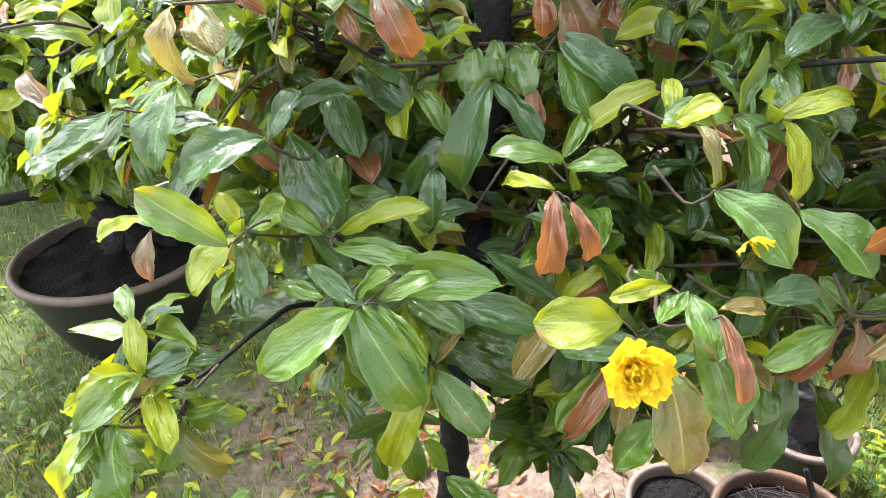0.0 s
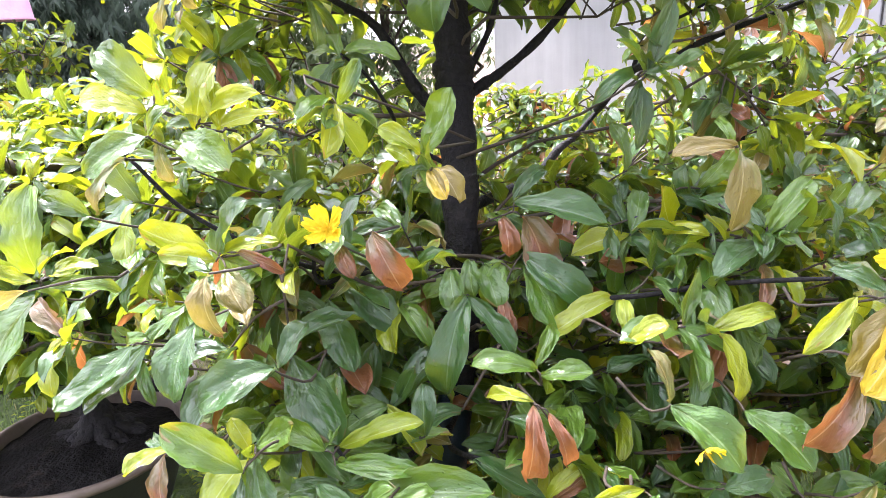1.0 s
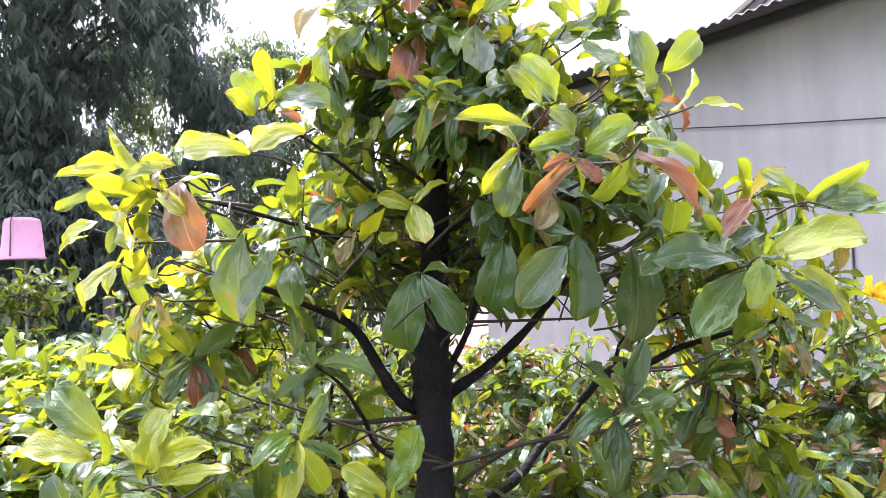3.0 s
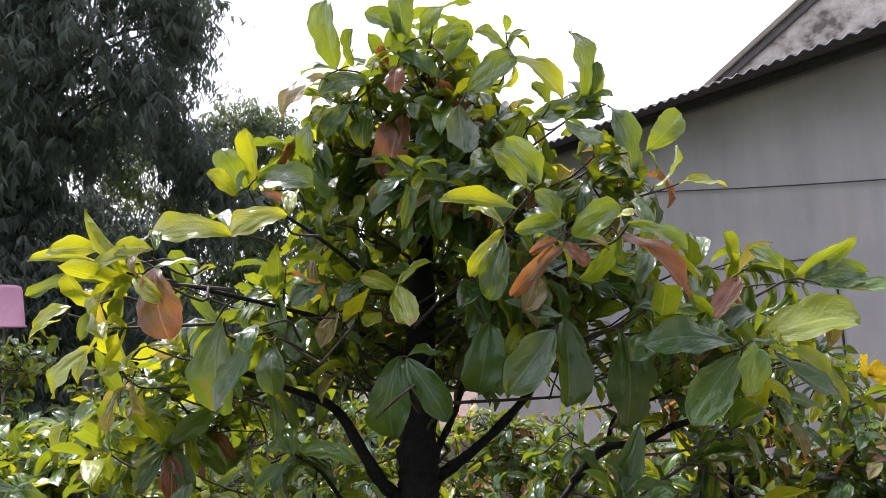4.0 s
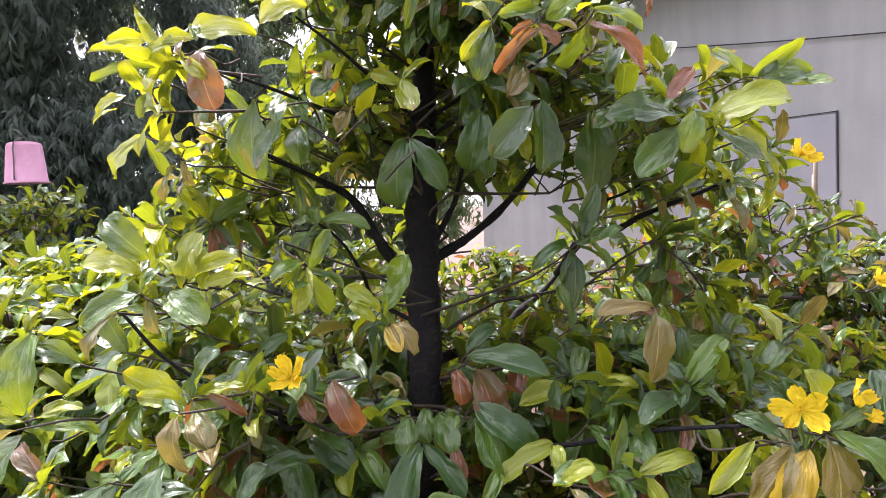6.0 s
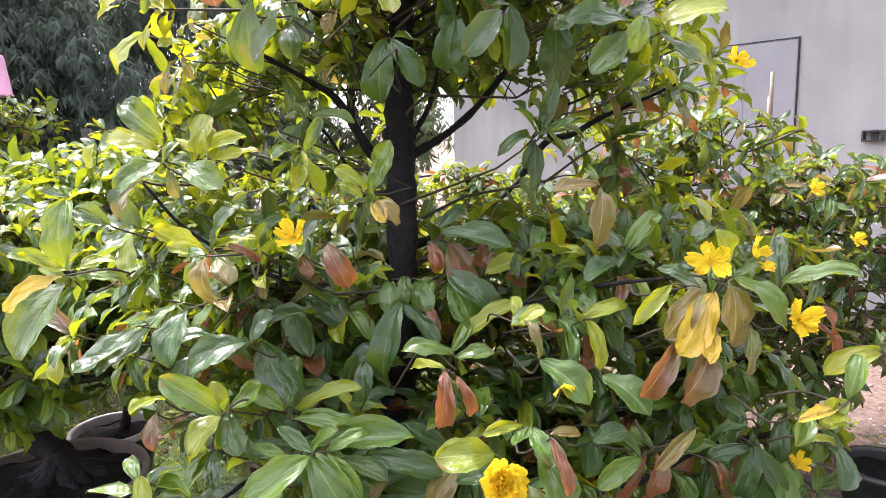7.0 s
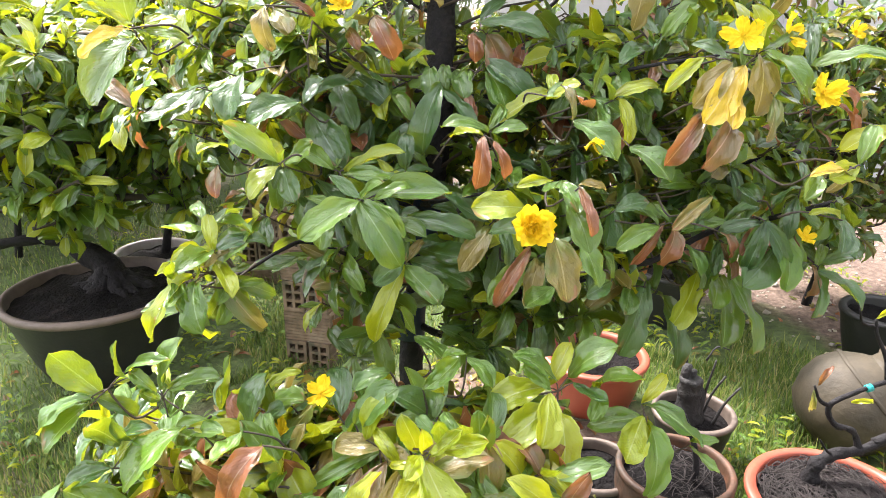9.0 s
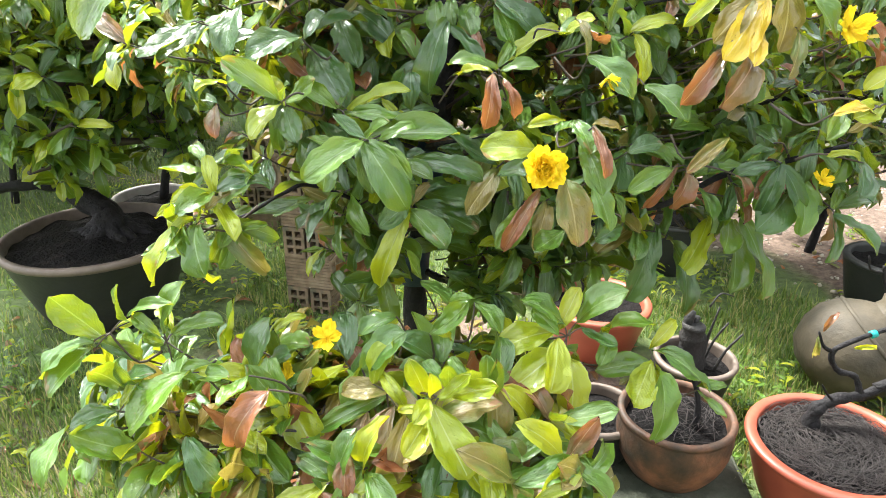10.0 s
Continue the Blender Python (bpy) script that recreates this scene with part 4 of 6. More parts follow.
TREE_WING = [
    (-0.454, 1.273, 2.008, -0.592, 1.216, 2.031, 0.028, "lime"),
    (-0.531, 1.3, 1.999, -0.641, 1.253, 2.014, 0.022, "lime"),
    (-0.414, 1.206, 1.999, -0.488, 1.176, 1.979, 0.037, "lime"),
    (-0.468, 1.282, 1.962, -0.626, 1.227, 1.956, 0.023, "green"),
    (-0.517, 1.266, 1.91, -0.541, 1.203, 1.954, 0.073, "lime"),
    (-0.389, 1.218, 2.004, -0.447, 1.19, 2.013, 0.041, "lime"),
    (-0.607, 1.356, 1.918, -0.672, 1.328, 1.892, 0.051, "lime"),
    (-0.644, 1.385, 1.892, -0.699, 1.359, 1.869, 0.028, "lime"),
    (-0.621, 1.476, 1.833, -0.719, 1.437, 1.752, 0.11, "lime"),
    (-0.473, 1.357, 1.79, -0.535, 1.327, 1.8, 0.037, "lime"),
    (-0.433, 1.3, 1.833, -0.454, 1.245, 1.815, 0.055, "lime"),
    (-0.361, 1.151, 1.966, -0.332, 1.107, 1.85, 0.093, "bronze"),
    (-0.392, 1.158, 1.948, -0.342, 1.106, 1.919, 0.029, "lime"),
    (-0.517, 1.395, 1.756, -0.558, 1.368, 1.674, 0.024, "olive"),
]
TREE_BELLY = [
    (-0.481, 1.352, 1.758, -0.462, 1.334, 1.7, 0.027, "olive"),
    (0.226, 1.366, 1.851, 0.21, 1.326, 1.71, 0.081, "dark"),
    (0.331, 1.193, 1.828, 0.237, 1.148, 1.739, 0.068, "dark"),
    (0.364, 1.252, 1.848, 0.357, 1.219, 1.698, 0.074, "dark"),
    (0.462, 1.272, 1.823, 0.484, 1.235, 1.65, 0.119, "dark"),
    (0.048, 1.452, 1.927, -0.026, 1.417, 1.964, 0.036, "lime"),
    (0.046, 1.386, 1.935, 0.067, 1.339, 1.841, 0.053, "lime"),
    (0.005, 1.432, 1.88, -0.025, 1.379, 1.846, 0.054, "lime"),
    (-0.159, 1.423, 1.876, -0.173, 1.375, 1.797, 0.089, "dark"),
    (-0.196, 1.21, 1.863, -0.211, 1.158, 1.825, 0.051, "dark"),
    (-0.111, 1.429, 1.945, -0.171, 1.375, 1.921, 0.072, "dark"),
    (-0.269, 1.252, 1.877, -0.288, 1.215, 1.71, 0.094, "dark"),
    (-0.205, 1.204, 1.844, -0.245, 1.172, 1.713, 0.057, "dark"),
    (-0.187, 1.295, 1.821, -0.187, 1.247, 1.742, 0.087, "dark"),
]
TREE_EASTWING = [
    (0.918, 1.515, 1.91, 0.846, 1.468, 1.997, 0.074, "green"),
    (0.913, 1.492, 1.915, 1.022, 1.424, 1.996, 0.042, "green"),
    (0.931, 1.47, 1.9, 1.039, 1.412, 1.945, 0.076, "dark"),
    (0.95, 1.437, 1.897, 1.069, 1.386, 1.864, 0.055, "green"),
    (0.731, 1.269, 1.799, 0.878, 1.201, 1.848, 0.099, "lime"),
    (0.64, 1.107, 1.795, 0.614, 1.059, 1.72, 0.108, "green"),
    (0.641, 1.16, 1.766, 0.523, 1.125, 1.667, 0.068, "green"),
    (0.635, 1.164, 1.785, 0.486, 1.115, 1.821, 0.059, "dark"),
    (0.781, 1.309, 1.775, 0.904, 1.259, 1.688, 0.066, "lime"),
    (0.73, 1.219, 1.769, 0.796, 1.183, 1.68, 0.071, "dark"),
    (0.886, 1.358, 1.736, 0.934, 1.325, 1.638, 0.052, "green"),
]
SHRUB_WEST = [
    (-0.585, 0.482, 0.628, -0.657, 0.478, 0.727, 0.061, "dark"),
    (-0.6, 0.468, 0.63, -0.695, 0.411, 0.612, 0.081, "green"),
    (-0.592, 0.459, 0.623, -0.666, 0.39, 0.577, 0.073, "green"),
    (-0.545, 0.51, 0.649, -0.563, 0.489, 0.728, 0.063, "green"),
    (-0.483, 0.508, 0.625, -0.442, 0.514, 0.727, 0.064, "green"),
    (-0.55, 0.513, 0.66, -0.467, 0.5, 0.704, 0.03, "green"),
    (-0.473, 0.524, 0.616, -0.379, 0.508, 0.663, 0.043, "green"),
    (-0.484, 0.496, 0.626, -0.531, 0.488, 0.674, 0.027, "green"),
    (-0.479, 0.492, 0.609, -0.512, 0.477, 0.638, 0.03, "green"),
    (-0.469, 0.493, 0.571, -0.417, 0.486, 0.614, 0.041, "green"),
    (-0.493, 0.431, 0.548, -0.534, 0.397, 0.615, 0.06, "dark"),
    (-0.534, 0.428, 0.55, -0.579, 0.397, 0.621, 0.047, "green"),
    (-0.411, 0.439, 0.581, -0.523, 0.356, 0.529, 0.086, "green"),
    (-0.358, 0.467, 0.562, -0.432, 0.444, 0.591, 0.042, "green"),
]
SHRUB_FORE = [
    (-0.415, 0.456, 0.557, -0.346, 0.418, 0.589, 0.037, "green"),
    (-0.304, 0.435, 0.578, -0.338, 0.362, 0.556, 0.092, "green"),
    (-0.324, 0.539, 0.493, -0.307, 0.552, 0.626, 0.075, "dark"),
    (-0.316, 0.555, 0.489, -0.273, 0.529, 0.574, 0.063, "dark"),
    (-0.304, 0.604, 0.554, -0.249, 0.604, 0.629, 0.029, "lime"),
    (-0.301, 0.632, 0.523, -0.234, 0.587, 0.565, 0.059, "green"),
    (-0.255, 0.383, 0.584, -0.34, 0.304, 0.523, 0.074, "bronze"),
    (-0.632, 0.388, 0.496, -0.68, 0.307, 0.427, 0.088, "green"),
    (-0.498, 0.364, 0.458, -0.604, 0.34, 0.516, 0.055, "green"),
    (-0.539, 0.393, 0.525, -0.604, 0.349, 0.534, 0.066, "dark"),
    (-0.407, 0.359, 0.495, -0.338, 0.292, 0.439, 0.057, "dark"),
    (-0.297, 0.403, 0.472, -0.23, 0.321, 0.431, 0.06, "green"),
    (-0.258, 0.486, 0.51, -0.196, 0.392, 0.442, 0.076, "lime"),
]
SHRUB_MIDDLE = [
    (-0.045, 0.476, 0.505, -0.18, 0.412, 0.486, 0.036, "green"),
    (-0.044, 0.467, 0.525, -0.132, 0.438, 0.545, 0.045, "olive"),
    (-0.031, 0.429, 0.513, -0.099, 0.343, 0.438, 0.054, "bronze"),
    (-0.008, 0.4, 0.522, -0.035, 0.301, 0.425, 0.052, "olive"),
    (0.045, 0.365, 0.568, 0.1, 0.274, 0.483, 0.07, "lime"),
    (0.035, 0.369, 0.571, 0.017, 0.309, 0.58, 0.035, "lime"),
    (0.04, 0.367, 0.535, -0.003, 0.296, 0.518, 0.05, "lime"),
    (0.142, 0.434, 0.497, 0.191, 0.325, 0.389, 0.052, "green"),
    (0.157, 0.481, 0.468, 0.327, 0.379, 0.381, 0.054, "green"),
    (0.071, 0.384, 0.573, 0.16, 0.36, 0.603, 0.037, "lime"),
    (-0.147, 0.464, 0.445, -0.208, 0.403, 0.453, 0.065, "bronze"),
    (-0.11, 0.353, 0.469, -0.12, 0.296, 0.417, 0.04, "bronze"),
    (-0.191, 0.393, 0.435, -0.179, 0.334, 0.393, 0.042, "bronze"),
    (0.198, 0.43, 0.446, 0.217, 0.378, 0.402, 0.032, "bronze"),
]
SHRUB_TIPS = [
    (0.024, 0.417, 0.548, 0.005, 0.39, 0.629, 0.039, "lime"),
    (0.066, 0.399, 0.574, 0.07, 0.381, 0.647, 0.032, "green"),
    (0.108, 0.417, 0.561, 0.111, 0.393, 0.634, 0.04, "green"),
    (0.142, 0.447, 0.54, 0.145, 0.447, 0.61, 0.035, "green"),
    (-0.076, 0.461, 0.542, -0.046, 0.463, 0.636, 0.047, "lime"),
    (-0.1, 0.489, 0.562, -0.03, 0.466, 0.653, 0.065, "green"),
    (0.011, 0.701, 0.641, 0.09, 0.645, 0.622, 0.072, "green"),
    (0.033, 0.522, 0.619, 0.114, 0.513, 0.688, 0.043, "green"),
    (0.123, 0.58, 0.658, 0.177, 0.533, 0.626, 0.05, "green"),
    (-0.037, 0.575, 0.627, -0.1, 0.52, 0.633, 0.049, "green"),
]
SHRUB_EAST = [
    (0.3, 0.612, 0.567, 0.171, 0.564, 0.568, 0.067, "lime"),
    (0.295, 0.555, 0.587, 0.28, 0.465, 0.527, 0.069, "lime"),
    (0.313, 0.568, 0.539, 0.343, 0.464, 0.434, 0.092, "lime"),
    (0.305, 0.566, 0.553, 0.195, 0.489, 0.523, 0.069, "lime"),
    (0.227, 0.508, 0.483, 0.31, 0.428, 0.421, 0.082, "lime"),
    (0.314, 0.6, 0.587, 0.238, 0.597, 0.668, 0.063, "green"),
    (0.345, 0.635, 0.58, 0.426, 0.613, 0.674, 0.082, "green"),
    (0.394, 0.63, 0.556, 0.491, 0.609, 0.61, 0.074, "green"),
    (0.352, 0.609, 0.582, 0.41, 0.564, 0.555, 0.055, "dark"),
    (0.418, 0.624, 0.546, 0.398, 0.555, 0.534, 0.055, "green"),
    (0.513, 0.615, 0.495, 0.443, 0.527, 0.441, 0.075, "lime"),
    (0.52, 0.612, 0.482, 0.551, 0.503, 0.373, 0.093, "green"),
    (0.522, 0.666, 0.491, 0.652, 0.595, 0.465, 0.073, "green"),
    (0.625, 0.621, 0.417, 0.663, 0.567, 0.375, 0.048, "green"),
]

# The tree and the shrub are laid out at LARGE times their final size; set_to_size() shrinks them about PIVOT, the
# camera's last place, which keeps the view from there.
PIVOT, LARGE = Vector((0.0566, -0.6341, 1.3167)), 1 / 0.72
FOOT = PIVOT.z - PIVOT.z * LARGE          # the ground, in the layout


def set_to_size(tree, x, y, z):
    """Stands a laid-out tree, whose base lies at (x, y, z) of the layout, on the ground, shrunk towards the camera's
    last place.
    """
    tree.matrix_basis = Matrix.Translation(PIVOT + (Vector((x, y, z)) - PIVOT) / LARGE) @ Matrix.Scale(1 / LARGE, 4)
    return Matrix.Translation((-x, -y, -z))


TRUNK = [(FOOT - 0.04, -0.05, 1.13), (-0.2, -0.045, 1.18), (0.15, -0.03, 1.22), (0.41, -0.02, 1.27), (0.8, 0.036, 1.36), (1.02, 0.06, 1.44), (1.39, 0.064, 1.62), (1.51, 0.063, 1.70), (1.66, 0.064, 1.75), (1.9, 0.083, 1.80), (2.1, 0.087, 1.82), (2.3, 0.09, 1.80), (2.48, 0.1, 1.75)]
# half widths of the inner crown by height: to the sides, to the front, to the back
CROWN = [(0.45, 0.5, 0.34, 0.36), (0.8, 0.86, 0.50, 0.38), (1.1, 0.96, 0.60, 0.40), (1.4, 1.0, 0.62, 0.40), (1.7, 0.99, 0.60, 0.42), (1.95, 0.86, 0.54, 0.45), (2.15, 0.62, 0.46, 0.36), (2.35, 0.40, 0.36, 0.25), (2.55, 0.18, 0.2, 0.14)]


def trunk_at(z):
    x, y = lerp_table(TRUNK, z)
    return Vector((x, y, z))


def inside_crown(p, grow=1.0):
    a = trunk_at(p.z)
    rx, rf, rb = lerp_table(CROWN, p.z)
    if p.x < a.x and p.z < 1.0:
        rx *= 0.7
    if p.x < a.x and p.z > 1.3:
        rx *= 0.74 if p.z < 1.85 else 0.8
    dx, dy = (p.x - a.x) / rx, (p.y - a.y) / (rf if p.y < a.y else rb)
    return dx * dx + dy * dy < grow * grow


def put_leaf(tree, lift, row, seed, centre):
    """One leaf of a spray: its foot, its tip, its breadth and tone."""
    rng = random.Random(seed)
    foot, tip = Vector(row[:3]), Vector(row[3:6])
    wide, tone = row[6], row[7]
    along = tip - foot
    length = along.length * 1.06
    shape = rng.choice((0, 2, 5, 0, 1, 3) if tone not in ("bronze", "olive") else (4, 1, 0, 5))
    shape += 6 * rng.randrange(2)
    blade = SHAPES[shape][0]
    native = blade[:, 0].max() - blade[:, 0].min()
    away = Vector((foot.x - centre[0], foot.y - centre[1], 0))
    away = away.normalized() if away.length > 1e-3 else Vector((0, -1, 0))
    normal = away * 0.45 + Vector((0, -0.3, 0.85 - 0.55 * min(1.0, max(0.0, foot.z - 1.2) / 0.7)))
    normal += Vector((rng.uniform(-0.2, 0.2), rng.uniform(-0.15, 0.15), 0))
    m = leaf_pose(foot, along, normal, length, min(1.6, max(0.5, 1.08 * wide / (native * length))))
    part("leaf", single_leaf(shape, tone), tree, "", lift @ m)
    return foot


def companions(fol, rows, seed, tones, bare=None):
    """Smaller leaves that share the feet of a spray and turn inwards behind it."""
    rng = random.Random(seed)
    for row in rows:
        foot, along = Vector(row[:3]), Vector(row[3:6]) - Vector(row[:3])
        if rng.random() < 0.75 and not (bare and bare(foot)):
            d = Matrix.Rotation(rng.choice((-1, 1)) * rng.uniform(0.8, 2.6), 3, "Y") @ along.normalized() + Vector((0, rng.uniform(0.5, 1.1), rng.uniform(-0.2, 0.25)))
            tone = row[7] if rng.random() < 0.45 and row[7] not in ("yellow", "olive", "bronze") else rng.choice(tones)
            fol.add(leaf_pose(foot + Vector((0, 0.01, 0)), d, Vector((rng.uniform(-0.4, 0.4), -0.5, 0.8)), max(0.07, along.length * rng.uniform(0.55, 0.9)), rng.uniform(0.9, 1.15)), rng.randrange(6), tone)


def spray_twigs(twigs, feet, inner, seed):
    """Petioles' feet that lie close together share a twig, which runs inwards to the wood."""
    rng = random.Random(seed)
    left = list(feet)
    while left:
        first = left.pop(0)
        near = [q for q in left if (q - first).length < 0.07]
        left = [q for q in left if (q - first).length >= 0.07]
        mid = sum(near, first.copy()) / (len(near) + 1)
        goal = inner(mid)
        way = goal - mid
        bend = Vector((rng.uniform(-0.04, 0.04), rng.uniform(-0.03, 0.03), rng.uniform(-0.05, 0.03)))
        twigs.add([goal, mid + way * 0.55 + bend, mid + way * 0.15 + bend * 0.4, mid], 0.0027, 0.0017, 6, 3)
        for q in [first] + near:
            if (q - mid).length > 0.004:
                twigs.add([mid, (q + mid) / 2 + Vector((0, 0, 0.003)), q], 0.0019, 0.0013, 5, 2)


# ----- flowers -----
def petal_template():
    V, F, U = [], [], []
    nu, nv = 6, 8
    for i in range(nu + 1):
        u = i / nu
        w = 0.5 * (0.16 + 0.84 * math.sin(math.pi * min(1, u * 0.78) ** 1.1)) if i else 0.07
        for k in range(nv + 1):
            v = 2 * k / nv - 1
            edge = 0.05 * math.sin(5 * v + 2) * (u > 0.9) - 0.1 * v * v * (u > 0.7)
            V.append((w * v, u + edge + 0.035 * u * math.sin(9 * v), 0.34 * u * u + 0.14 * v * v * u + 0.07 * u * math.sin(8 * v + 5 * u)))
            U.append((u, k / nv))
    for i in range(nu):
        for k in range(nv):
            a = i * (nv + 1) + k
            F.append((a, a + 1, a + nv + 2, a + nv + 1))
    return np.array(V), F, np.array(U)


PETAL_MESH = leaf_mesh("petal", petal_template(), PETAL)


def stamen_mesh():
    t = Tubes()
    rng = random.Random(3)
    for k in range(14):
        a, o = 2.4 * k, rng.uniform(0.1, 0.7)
        d = Vector((math.cos(a) * math.sin(o), math.sin(a) * math.sin(o), math.cos(o)))
        t.add([Vector((0, 0, 0)), d * 0.16, d * 0.3], 0.012, 0.03, 4, 1)
    return t.mesh("stamen_cluster", PETAL)


STAMENS = stamen_mesh()


def flower(tree, lift, at, facing, size, petals, seed, tones=("green",)):
    rng = random.Random(seed)
    f = part("flower", None, tree, "bright yellow five-petalled apricot flower" if petals < 7 else "bright yellow double apricot flower")
    z = Vector(facing).normalized()
    x = z.orthogonal().normalized()
    y = z.cross(x)
    m = Matrix((x, y, z)).transposed().to_4x4()
    m.translation = at
    f.matrix_basis = lift @ m
    for k in range(petals):
        ring = k // 5
        a = 2 * math.pi * (k % 5) / 5 + 0.6 * ring + rng.uniform(-0.15, 0.15)
        r = size / 2 * (1 - 0.17 * ring) * rng.uniform(0.85, 1.1)
        tilt = rng.uniform(-0.1, 0.35) + 0.36 * ring
        narrow = 0.72 if petals < 7 else 1.0
        pm = Matrix.Rotation(a, 4, "Z") @ Matrix.Rotation(tilt, 4, "X") @ Matrix.Rotation(rng.uniform(-0.2, 0.2), 4, "Y") @ Matrix.Diagonal((narrow * r * rng.uniform(0.85, 1.05), r, r, 1))
        part("petal", PETAL_MESH, f, "", pm)
    part("stamen_cluster", STAMENS, f, "", Matrix.Diagonal((size / 2, size / 2, size / 2, 1)))
    return f


TREE_FLOWERS = [(0.249, 0.625, 0.925, 0.0, -0.9, 0.25, 0.092, 17), (-0.142, 0.89, 1.341, -0.2, -0.8, 0.55, 0.085, 6), (0.683, 0.785, 1.281, -0.5, -0.7, 0.3, 0.085, 5),
                (0.772, 0.79, 1.284, 0.5, -0.6, 0.4, 0.085, 5), (0.829, 0.725, 1.174, 0.2, -0.85, 0.3, 0.085, 6), (0.985, 1.365, 1.708, 0.3, -0.7, 0.5, 0.09, 6),
                (0.879, 0.775, 0.854, 0.0, -0.6, 0.6, 0.05, 5), (0.363, 0.645, 1.09, 0.1, -0.8, -0.5, 0.05, 4)]
SHRUB_FLOWERS = [(-0.172, 0.535, 0.598, 0.0, -0.7, 0.7, 0.072, 5), (-0.257, 0.52, 0.515, -0.3, -0.6, 0.6, 0.06, 5)]

# the large limbs that show between the leaves
FORK_LIMBS = [
    [(0.062, 1.68, 1.43), (-0.015, 1.68, 1.468), (-0.072, 1.68, 1.559), (-0.114, 1.68, 1.635), (-0.147, 1.66, 1.674), (-0.189, 1.62, 1.7), (-0.23, 1.55, 1.727), (-0.34, 1.45, 1.79)],
    [(0.065, 1.69, 1.44), (0.103, 1.72, 1.475), (0.197, 1.78, 1.527), (0.297, 1.82, 1.601), (0.396, 1.82, 1.709), (0.448, 1.78, 1.786), (0.475, 1.7, 1.87)],
    [(0.06, 1.55, 1.2), (0.271, 1.85, 1.209), (0.368, 1.98, 1.27), (0.44, 2.05, 1.307), (0.513, 2.1, 1.37), (0.57, 2.1, 1.451)],
    [(0.51, 2.09, 1.375), (0.566, 1.9, 1.497), (0.64, 1.8, 1.525), (0.705, 1.75, 1.568), (0.778, 1.65, 1.608), (0.87, 1.5, 1.66)],
]
LOW_LIMBS = [
    [(0.066, 1.71, 1.48), (0.112, 1.75, 1.548), (0.153, 1.8, 1.614), (0.174, 1.8, 1.669), (0.2, 1.75, 1.78)],
    [(-0.02, 1.27, 0.40), (0.134, 1.12, 0.44), (0.473, 0.997, 0.679), (0.6, 0.93, 0.741), (0.729, 0.91, 0.826), (0.849, 0.87, 0.871), (0.96, 0.83, 0.92)],
    [(0.016, 1.32, 0.64), (0.3, 1.22, 0.73), (0.619, 1.162, 0.804), (0.782, 1.15, 0.901), (0.863, 1.116, 0.946), (0.995, 1.077, 0.983)],
    [(0.0, 1.3, 0.55), (-0.066, 1.12, 0.63), (-0.257, 0.982, 0.765), (-0.318, 0.89, 0.779), (-0.381, 0.78, 0.765), (-0.439, 0.72, 0.774)],
]
FRONT_LIMBS = [
    [(0.03, 1.34, 0.73), (-0.03, 1.05, 0.85), (-0.115, 0.86, 0.925), (-0.165, 0.87, 0.972)],
    [(0.035, 1.35, 0.76), (0.02, 1.05, 0.85), (0.117, 0.9, 0.91), (0.245, 0.88, 0.939)],
    [(0.06, 1.44, 1.02), (-0.109, 1.28, 1.151), (-0.2, 1.08, 1.188), (-0.208, 1.06, 1.24), (-0.2, 1.04, 1.29)],
    [(0.06, 1.46, 1.07), (-0.2, 1.12, 1.2), (-0.38, 1.0, 1.34), (-0.46, 0.95, 1.46)],
    [(0.06, 1.47, 1.08), (0.3, 1.12, 1.12), (0.5, 0.95, 1.2), (0.66, 0.84, 1.24)],
]
HIGH_LIMBS = [
    [(0.07, 1.77, 1.75), (-0.1, 1.6, 1.86), (-0.3, 1.3, 1.93), (-0.45, 1.25, 1.97)],
    [(0.078, 1.78, 1.82), (0.3, 1.45, 1.92), (0.4, 1.2, 1.96)],
    [(0.08, 1.8, 1.88), (0.4, 1.65, 2.05), (0.62, 1.6, 2.16)],
    [(0.08, 1.8, 1.86), (-0.1, 1.6, 2.03), (-0.25, 1.47, 2.14)],
]
THIN_LIMBS = [
    [(0.574, 1.9, 1.505), (0.582, 1.85, 1.574), (0.611, 1.8, 1.616), (0.661, 1.75, 1.639), (0.723, 1.7, 1.675)],
    [(0.06, 1.58, 1.3), (-0.068, 1.6, 1.374), (-0.094, 1.55, 1.453), (-0.138, 1.5, 1.543), (-0.186, 1.45, 1.595)],
]
LIMB_LINES = FORK_LIMBS + LOW_LIMBS + FRONT_LIMBS + HIGH_LIMBS + THIN_LIMBS


TREE_SPRAYS = (TREE_MID, TREE_LOW, TREE_LEFT, TREE_RIGHT, TREE_CROTCH, TREE_EAST, TREE_SOUTH, TREE_WESTHIGH, TREE_WESTMID, TREE_HEART,
               TREE_EASTHIGH, TREE_CREST, TREE_CROWN, TREE_SHOULDER, TREE_BREAST, TREE_WING, TREE_BELLY, TREE_EASTWING)
OUTER = np.array([[(a + b) / 2 for a, b in zip(row[:3], row[3:6])] for spray in TREE_SPRAYS for row in spray])


FORK_WOOD = np.array([q for line in FORK_LIMBS[:2] for q in smooth_line([Vector(p) for p in line[:7]], 3)])


def before_fork(p):
    """True on the camera's side of the forking limbs or of the upper trunk, to keep them in view."""
    d = np.hypot(FORK_WOOD[:, 0] - p.x, FORK_WOOD[:, 2] + 0.03 - p.z)
    return bool(np.any((d < 0.068) & (p.y < FORK_WOOD[:, 1] + 0.02)))


